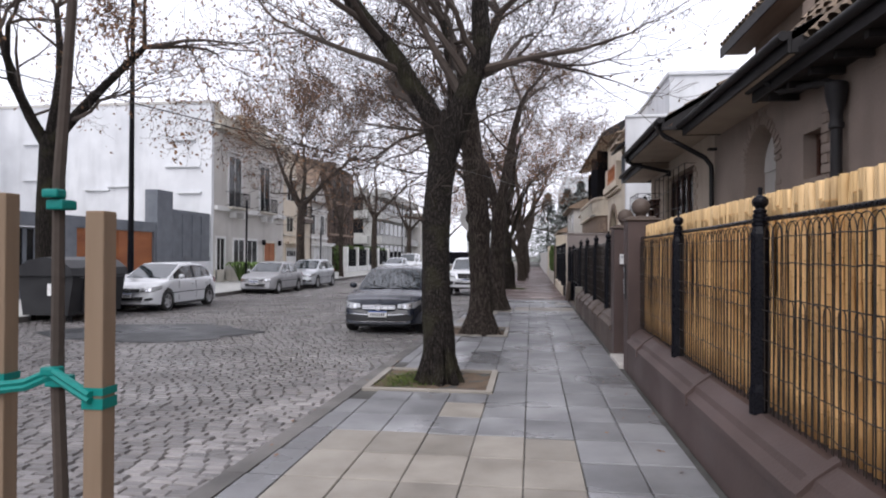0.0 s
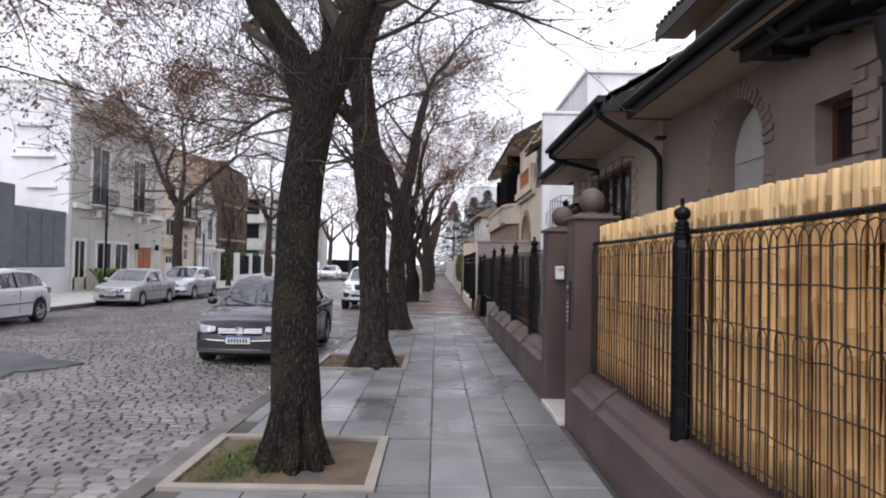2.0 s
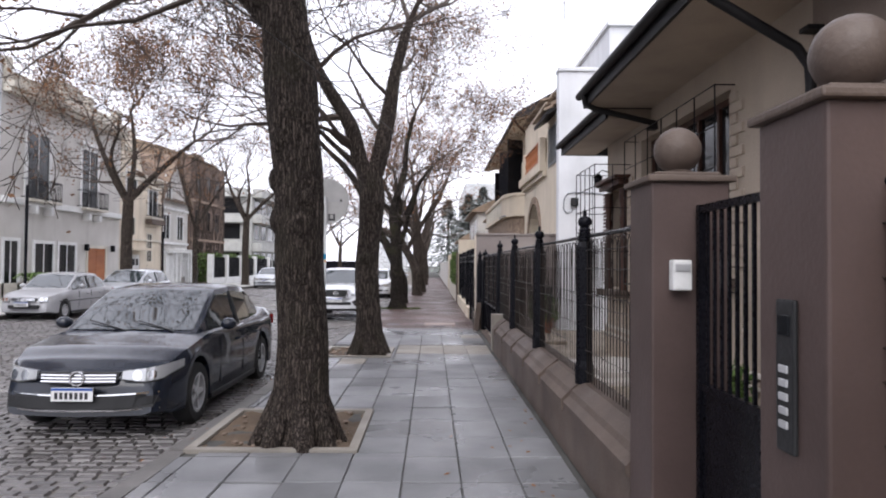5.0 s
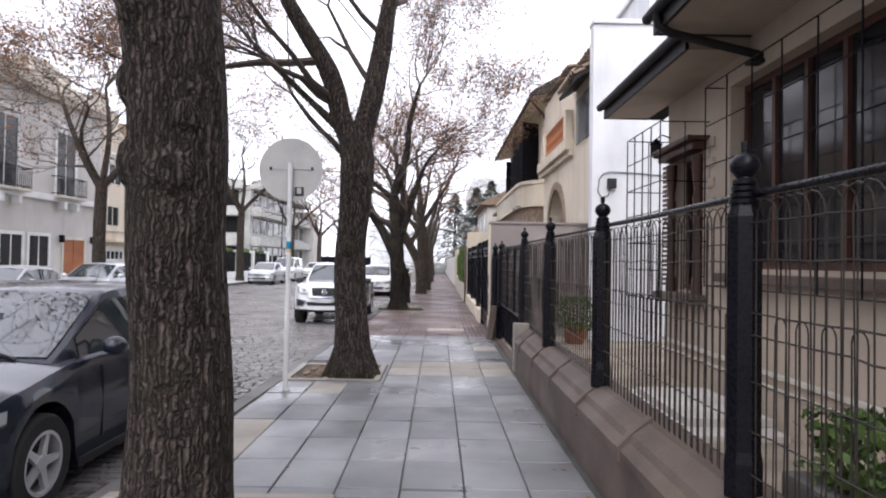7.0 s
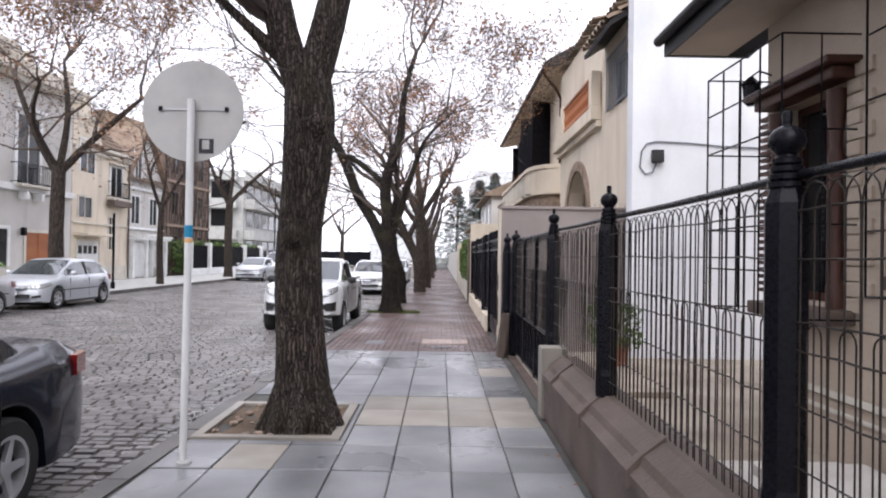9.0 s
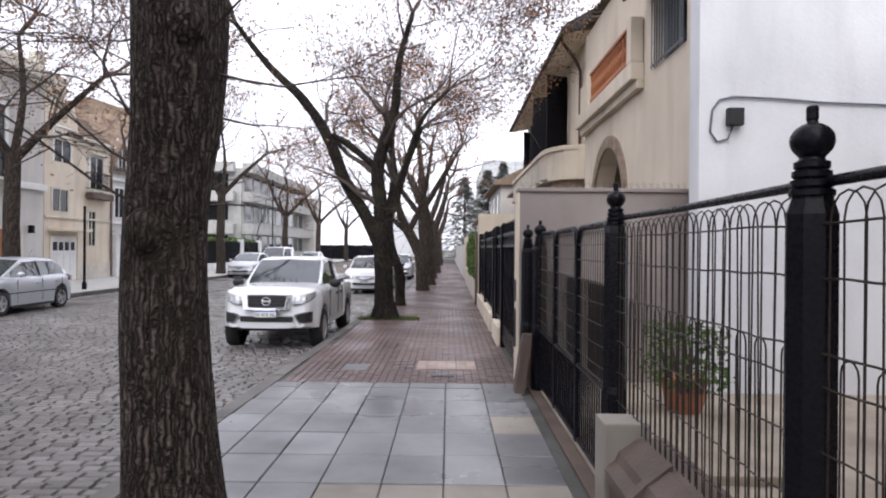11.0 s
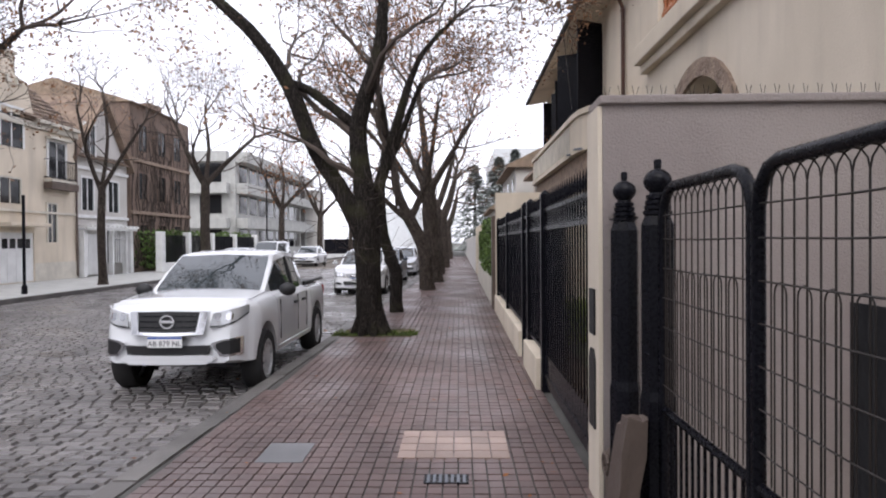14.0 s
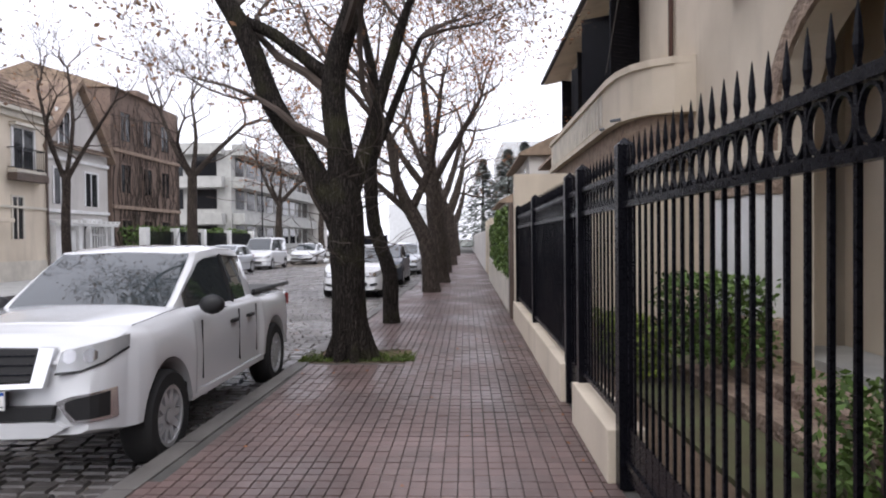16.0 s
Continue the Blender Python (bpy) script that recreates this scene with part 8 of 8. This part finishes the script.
part("arm", tube(bm_new(), [(-13.3, 19.6, 11.4), (-12.6, 19.6, 11.9), (-11.6, 19.6, 12.0)], 0.04, 8), "iron", lp)
part("lamp_head", box(bm_new(), -11.7, -11.0, 19.45, 19.75, 11.9, 12.05, 0.04), "grey_metal", lp)
for x, y, h in ((-13.5, 28.9, 4.2), (-13.6, 40.2, 3.2), (-13.4, 66, 7)):
    pp = thing("steel_pole", (x, y, 0), "slim dark steel pole at the far kerb", "pole", "slim poles")
    part("pole", tube(bm_new(), [(x, y, 0), (x, y, h)], 0.05, 8), "iron", pp, smooth=True)
    part("base_collar", lathe(bm_new(), x, y, [(0.09, 0), (0.09, 0.25), (0.055, 0.3)], 10), "iron", pp)
for i, (x, y) in enumerate(((-16.6, 34.8), (-15.9, 35.4), (-16.8, 36.2))):
    rng = random.Random(80 + i)
    t = thing("front_garden_palm", (x, y, 0), "green strap leaved plant in the small front garden", "plant", "front garden plants")
    for k in range(26):
        a, l = rng.uniform(0, 6.28), rng.uniform(0.7, 1.3)
        u, s = Vector((math.cos(a), math.sin(a), 0)), Vector((-math.sin(a), math.cos(a), 0)) * 0.05
        b = bm_new()
        pts = [Vector((x, y, 0.05)), Vector((x, y, 0.75)) + u * 0.35 * l, Vector((x, y, 1.15)) + u * 0.7 * l, Vector((x, y, 0.9)) + u * l]
        for p, q in zip(pts, pts[1:]):
            w = 0.3 if q is pts[-1] else 1.0
            b.faces.new([b.verts.new(p - s), b.verts.new(p + s), b.verts.new(q + s * w), b.verts.new(q - s * w)])
        part("leaf", b, "green", t)
gf = thing("low_garden_rail", (-15, 36, 0), "low pale rail round the small front garden", "rail")
for y in (34.2, 35.6, 37.0, 38.4, 39.8):
    part("post", box(bm_new(), -14.9, -14.8, y, y + 0.1, 0, 0.6), "pale_trim", gf)
part("rail", box(bm_new(), -14.88, -14.82, 34.2, 39.9, 0.6, 0.68), "pale_trim", gf)

# ---- tree pits ----
for i, (x0, x1, y0, y1) in enumerate(((-2.03, -0.45, 7.2, 8.66), (-1.96, -0.47, 12.55, 14.15), (-1.82, -0.55, 18.25, 19.58), (-1.95, -0.95, 1.0, 2.3))):
    p = thing("tree_pit", ((x0 + x1) / 2, (y0 + y1) / 2, 0), "square tree pit with a pale cement rim and bare earth", "tree pit", "tree pits")
    w = 0.085
    for a in ((x0, x1, y0, y0 + w), (x0, x1, y1 - w, y1), (x0, x0 + w, y0 + w, y1 - w), (x1 - w, x1, y0 + w, y1 - w)):
        part("rim", box(bm_new(), *a, -0.05, 0.028, 0.008), "tile_pale", p)
    b, n = bm_new(), 16
    g = [[b.verts.new((x0 + w + (x1 - x0 - 2 * w) * u / n, y0 + w + (y1 - y0 - 2 * w) * v / n, -0.005 + 0.035 * noise.noise(Vector((u * 0.5, v * 0.5, i * 7))))) for v in range(n + 1)] for u in range(n + 1)]
    for u in range(n):
        for v in range(n):
            b.faces.new((g[u][v], g[u + 1][v], g[u + 1][v + 1], g[u][v + 1]))
    part("soil", b, "earth", p, "bare brown earth", smooth=True)
    rng = random.Random(60 + i)
    b = bm_new()
    if i in (0, 3):
        for _ in range(1500):
            x, y = rng.gauss(x0 + 0.42, 0.17), rng.gauss(y0 + 0.65, 0.3)
            if not (x0 + w < x < x1 - w and y0 + w < y < y1 - w):
                continue
            u = Vector((rng.gauss(0, 1), rng.gauss(0, 1), abs(rng.gauss(0, 0.9)))).normalized() * rng.uniform(0.015, 0.045)
            s = Vector((u.y, -u.x, 0)).normalized() * 0.008
            c = Vector((x, y, 0.01))
            b.faces.new([b.verts.new(c - s), b.verts.new(c + s), b.verts.new(c + u)])
        tagged(part("moss_tuft", b, "moss", p, "green moss and grass tufts"), kind="stuff")
    else:
        for _ in range(40):
            x, y, r = rng.uniform(x0 + 0.1, x1 - 0.1), rng.uniform(y0 + 0.1, y1 - 0.1), rng.uniform(0.015, 0.05)
            bmesh.ops.create_icosphere(b, subdivisions=1, radius=r, matrix=Matrix.Translation((x, y, 0.01)) @ Matrix.Diagonal((1, rng.uniform(0.6, 1.2), 0.5, 1)))
        tagged(part("rubble", b, "stone", p, "small stones and lumps of earth"), kind="stuff")
b = bm_new()
rng = random.Random(70)
for _ in range(2600):
    x, y = rng.uniform(-1.75, -0.28), 30.62 + abs(rng.gauss(0, 0.35))
    if y > 31.5:
        continue
    u = Vector((rng.gauss(0, 1), rng.gauss(0, 1), abs(rng.gauss(0, 1)))).normalized() * rng.uniform(0.02, 0.06)
    s = Vector((u.y, -u.x, 0)).normalized() * 0.01
    c = Vector((x, y, 0.0))
    b.faces.new([b.verts.new(c - s), b.verts.new(c + s), b.verts.new(c + u)])
tagged(part("grass_patch", b, "moss", None, "mossy grass round the foot of the tree"), category="grass", kind="stuff")
setting("tree_soil", box(bm_new(), -1.75, -0.28, 30.6, 31.5, -0.05, -0.004), "earth", "bare earth round the tree foot", "ground")

# ---- staked young tree ----
yt = thing("young_tree", (-1.6, 1.62, 0), "thin young street tree held between timber stakes", "tree", "street trees")
part("trunk", tube(bm_new(), [(-1.58, 1.62, -0.02), (-1.6, 1.62, 0.6), (-1.63, 1.62, 1.2), (-1.64, 1.63, 1.9), (-1.6, 1.66, 2.8), (-1.62, 1.7, 3.6)], [0.026, 0.024, 0.022, 0.02, 0.015, 0.008], 8), "twig", yt, smooth=True)
for x, y, h in ((-1.42, 1.55, 1.78), (-1.93, 1.72, 1.86)):
    s = thing("tree_stake", (x, y, 0), "weathered square timber tree stake", "stake", "tree stakes")
    part("post", box(bm_new(), x - 0.034, x + 0.034, y - 0.034, y + 0.034, -0.03, h, 0.006), "stake", s)
tie = thing("tree_tie", (-1.62, 1.6, 1.16), "teal plastic ribbon tied between stakes and young tree", "tie")
for pts in ([(-1.42, 1.505, 1.16), (-1.5, 1.54, 1.18), (-1.62, 1.585, 1.22)], [(-1.62, 1.585, 1.22), (-1.75, 1.62, 1.17), (-1.93, 1.67, 1.14)]):
    b = bm_new()
    for p, q in zip(pts, pts[1:]):
        for dz in (0.0, 0.02):
            tube(b, [(p[0], p[1], p[2] + dz), (q[0], q[1], q[2] + dz)], 0.013, 6)
    part("ribbon", b, "teal", tie)
for z in (1.21, 1.82):
    part("knot", box(box(bm_new(), -1.655, -1.59, 1.585, 1.66, z - 0.03, z + 0.005, 0.008), -1.66, -1.6, 1.57, 1.62, z + 0.01, z + 0.04, 0.008), "teal", tie)
for x, y in ((-1.42, 1.55), (-1.93, 1.72)):
    part("loop", box(box(bm_new(), x - 0.038, x + 0.038, y - 0.038, y + 0.038, 1.13, 1.165), x - 0.038, x + 0.038, y - 0.038, y + 0.038, 1.175, 1.2), "teal", tie)

# ---- round traffic sign, seen from behind ----
SX, SY = -1.61, 17.6
sg = thing("traffic_sign", (SX, SY, 0), "round traffic sign on a white post, its grey back turned", "sign")
part("post", tube(bm_new(), [(SX - 0.01, SY, -0.02), (SX, SY, 1.5), (SX, SY, 2.74)], 0.028, 12), "white_paint", sg, "chipped white post", smooth=True)
part("disc", prism(bm_new(), [(SX + 0.385 * math.cos(2 * math.pi * k / 48), 2.66 + 0.385 * math.sin(2 * math.pi * k / 48)) for k in range(48)], "y", SY + 0.04, SY + 0.045), "sign_back", sg, "weathered grey back of the disc")
part("bracket", box(bm_new(), SX - 0.25, SX + 0.27, SY + 0.03, SY + 0.04, 2.665, 2.68), "steel", sg)
for x in (-0.24, 0.26):
    part("bolt", box(bm_new(), SX + x - 0.012, SX + x + 0.012, SY + 0.015, SY + 0.03, 2.655, 2.69), "iron", sg)
part("label", box(bm_new(), SX + 0.05, SX + 0.16, SY + 0.036, SY + 0.04, 2.34, 2.45), "ink", sg, "small dark printed label")
part("label_mark", box(bm_new(), SX + 0.075, SX + 0.13, SY + 0.034, SY + 0.036, 2.37, 2.44), "sign_back", sg)
part("band", lathe(bm_new(), SX, SY, [(0.031, 1.7), (0.031, 1.79)], 12), "sticker_blue", sg, "blue sticker wrapped round the post")
part("band", lathe(bm_new(), SX, SY, [(0.0305, 1.66), (0.0305, 1.69)], 12), "bamboo", sg, "orange tape")
part("foot", lathe(bm_new(), SX, SY, [(0.06, -0.01), (0.055, 0.02), (0.03, 0.03)], 12), "concrete", sg)

# ---- repairs, covers and litter on the pavement ----
setting("pavement_repair", box(bm_new(), -1.05, -0.7, 24.3, 24.75, -0.02, 0.0075, 0.002), "tile", "grey cement repair in the red tiles", "pavement")
gr = thing("drain_cover", (0.35, 24.1, 0), "small dark iron drain grating in the pavement", "drain")
part("cover_frame", box(bm_new(), 0.2, 0.5, 23.9, 24.06, -0.02, 0.008), "iron", gr)
for k in range(7):
    part("slot_bar", box(bm_new(), 0.22 + k * 0.04, 0.24 + k * 0.04, 23.91, 24.05, 0.008, 0.012), "grey_metal", gr)
pk = thing("pink_tile_patch", (0.4, 24.9, 0), "patch of paler pink pavement tiles", "tiles")
for i in range(6):
    for j in range(4):
        part("tile", box(bm_new(), -0.02 + i * 0.14, 0.11 + i * 0.14, 24.4 + j * 0.17, 24.56 + j * 0.17, -0.02, 0.009, 0.002), "pink_tile", pk)
rng = random.Random(90)
lf = bm_new()
for _ in range(260):
    side = rng.random()
    x = rng.gauss(1.15, 0.12) if side < 0.35 else (rng.uniform(kerb_x(10), 1.25) if side < 0.7 else rng.gauss(kerb_x(12) - 0.25, 0.2))
    y = rng.uniform(2, 34)
    z = 0.012 if x > kerb_x(y) + 0.05 else -0.115
    a, s = rng.uniform(0, 6.28), rng.uniform(0.012, 0.03)
    u, v = Vector((math.cos(a), math.sin(a), rng.uniform(-0.1, 0.25))) * s, Vector((-math.sin(a), math.cos(a), rng.uniform(-0.1, 0.25))) * s * 0.6
    c = Vector((x, y, z))
    lf.faces.new([lf.verts.new(c - u), lf.verts.new(c - v), lf.verts.new(c + u), lf.verts.new(c + v)])
tagged(part("fallen_leaves", lf, "leaf_orange", None, "scattered fallen brown leaves on the pavement"), category="leaves", kind="stuff")
ap = bm_new()
prism(ap, [(-8.4 + 2.3 * math.cos(a * 0.35) * (1 + 0.15 * math.sin(a * 2.1)), 13.0 + 1.6 * math.sin(a * 0.35) * (1 + 0.12 * math.cos(a * 1.7))) for a in range(18)], "z", -0.16, -0.112)
setting("asphalt_patch", ap, "asphalt", "dark asphalt repair in the cobbled street", "road")
# overhead cable
cb = thing("overhead_cable", (-1.3, 8.8, 3.0), "thin sagging cable strung from tree to tree", "cable")
part("cable", tube(bm_new(), [(-17.5, 6, 6.3), (-9, 7.5, 4.6), (-1.45, 8.7, 2.75)], 0.008, 4), "wire", cb)
part("cable", tube(bm_new(), [(-1.1, 8.85, 2.9), (0.3, 20, 3.6), (3.3, 36, 4.9)], 0.006, 4), "wire", cb)

# ---- tiles of the pavement ----
def slab_mesh(name, w, l, h, bev, material):
    b = bm_new()
    vs0 = [b.verts.new((x, y, 0)) for x, y in ((0, 0), (w, 0), (w, l), (0, l))]
    vs1 = [b.verts.new((x, y, h - bev)) for x, y in ((0, 0), (w, 0), (w, l), (0, l))]
    vs2 = [b.verts.new((x, y, h)) for x, y in ((bev, bev), (w - bev, bev), (w - bev, l - bev), (bev, l - bev))]
    b.faces.new(vs2)
    for lo, hi in ((vs0, vs1), (vs1, vs2)):
        for k in range(4):
            b.faces.new((lo[k], lo[(k + 1) % 4], hi[(k + 1) % 4], hi[k]))
    me = bpy.data.meshes.new(name)
    b.to_mesh(me)
    b.free()
    me.materials.append(M[material])
    return me


TW, TL = 0.443, 0.635
PITS = ((-2.05, -0.45, 7.2, 8.65), (-1.98, -0.47, 12.55, 14.15), (-1.84, -0.55, 18.25, 19.6), (-2.0, -0.9, 1.0, 2.3))
rng = random.Random(5)
CUT = []
grey, pale = slab_mesh("tile", TW - 0.009, TL - 0.014, 0.03, 0.006, "tile"), slab_mesh("pale_tile", TW - 0.009, TL - 0.014, 0.03, 0.006, "tile_pale")
for i in range(-5, 4):
    for j in range(-6, 38):
        x, y = -0.052 + i * TW, 8.615 + (j - 12) * TL
        edge = kerb_x(y) + 0.18
        if x + TW > 1.45 or y > 23.4 or x + TW < edge + 0.05:
            continue
        if y + TL > 23.5:  # the last row is cut short at the red tiles
            CUT.append((max(x, edge) + 0.004, y + 0.004, 0.003, x + TW - max(x, edge) - 0.008, 23.492 - y))
            continue
        if x < edge:
            if not any(y < p[3] and y + TL > p[2] for p in PITS):
                CUT.append((edge + 0.004, y + 0.004, 0.003, x + TW - edge - 0.008, TL - 0.008))
            continue
        hit = [p for p in PITS if x < p[1] and x + TW > p[0] and y < p[3] and y + TL > p[2]]
        if hit:
            p = hit[0]
            for a, c, d, e in ((x, x + TW, y, p[2]), (x, x + TW, p[3], y + TL), (x, p[0], max(y, p[2]), min(y + TL, p[3])), (p[1], x + TW, max(y, p[2]), min(y + TL, p[3]))):
                if c - a > 0.05 and e - d > 0.05:
                    CUT.append((a + 0.004, d + 0.004, 0.003, c - a - 0.008, e - d - 0.008))
            continue
        worn = (y < 5.1 and x < 0.3) or 18.2 < y < 20 or y > 23.0 - 0.35 or rng.random() < 0.03
        o = new("tile", pale if worn else grey)
        o.parent = pavement
        o.location = (x + 0.0045, y + 0.007, -0.026 + rng.uniform(-0.002, 0.003))
        o.rotation_euler = (rng.gauss(0, 0.004), rng.gauss(0, 0.004), 0)


def many_slabs(name, places, size, material, parent, h=0.03):
    """The rest of a pavement or road as one mesh of separate blocks: (x, y, z, w, l)."""
    vs, fs = [], []
    for x, y, z, w, l in places:
        k, b = len(vs), size
        vs += [(x, y, z - h), (x + w, y, z - h), (x + w, y + l, z - h), (x, y + l, z - h), (x + b, y + b, z), (x + w - b, y + b, z), (x + w - b, y + l - b, z), (x + b, y + l - b, z)]
        fs += [(k + 4, k + 5, k + 6, k + 7), (k, k + 1, k + 5, k + 4), (k + 1, k + 2, k + 6, k + 5), (k + 2, k + 3, k + 7, k + 6), (k + 3, k, k + 4, k + 7)]
    me = bpy.data.meshes.new(name)
    me.from_pydata(vs, [], fs)
    me.materials.append(M[material])
    o = new(name, me)
    o.parent = parent
    return tagged(o, kind="stuff")


many_slabs("cut_tile", CUT, 0.004, "tile", pavement)
RW, RL = 0.0998, 0.116
small, near_n, rest = slab_mesh("small_tile", RW - 0.006, RL - 0.009, 0.026, 0.003, "red_tile"), 0, []
for j in range(0, 560):
    for i in range(-24, 14):
        x, y = 0.03 + i * RW, 23.5 + j * RL
        if x < kerb_x(y) + 0.175 or x + RW > 1.42:
            continue
        if 30.55 < y + RL and y < 31.4 and -1.75 < x and x + RW < -0.28:
            continue
        z = rng.uniform(-0.0025, 0.0025)
        if -0.4 < x < 1.1 and 25.2 < y < 28 and near_n < 300:
            near_n += 1
            o = new("tile", small)
            o.parent, o.location = pavement, (x + 0.003, y + 0.0045, -0.024 + z)
        else:
            rest.append((x + 0.003, y + 0.0045, 0.002 + z, RW - 0.006, RL - 0.009))
many_slabs("tile_field", rest, 0.003, "red_tile", pavement)

# kerb stones
ky = -12.0
while ky < 60:
    l = rng.uniform(0.9, 1.3)
    b = bm_new()
    prism(b, [(kerb_x(ky), ky + 0.006), (kerb_x(ky) + 0.17, ky + 0.006), (kerb_x(ky + l) + 0.17, ky + l - 0.006), (kerb_x(ky + l), ky + l - 0.006)], "z", -0.3, 0.004 + rng.uniform(-0.006, 0.006))
    part("kerb_stone", b, "kerb", pavement)
    ky += l

# cobbles in rows across the street
cob, near_n, rest = slab_mesh("cobble", 0.19, 0.116, 0.05, 0.015, "cobble_single"), 0, []
y, row = -6.0, 0
while y < 62:
    d = 0.125 if y < 40 else 0.25
    x = -12.7 + (row % 2) * 0.1
    while x < kerb_x(y) - 0.2:
        w = rng.uniform(0.17, 0.23)
        z = -0.13 + rng.uniform(-0.008, 0.008)
        if x > -3.3 and 3.0 < y < 9.0 and near_n < 300:
            near_n += 1
            o = new("cobble", cob)
            o.parent, o.location, o.scale = road, (x, y, z - 0.05), (w / 0.2, 1, 1)
            o.rotation_euler = (rng.gauss(0, 0.03), rng.gauss(0, 0.03), rng.gauss(0, 0.03))
        else:
            rest.append((x, y + rng.uniform(-0.006, 0.006), z, w - 0.01, d - 0.009))
        x += w
    y += d
    row += 1
many_slabs("cobble_field", rest, 0.015, "cobble", road, 0.035)
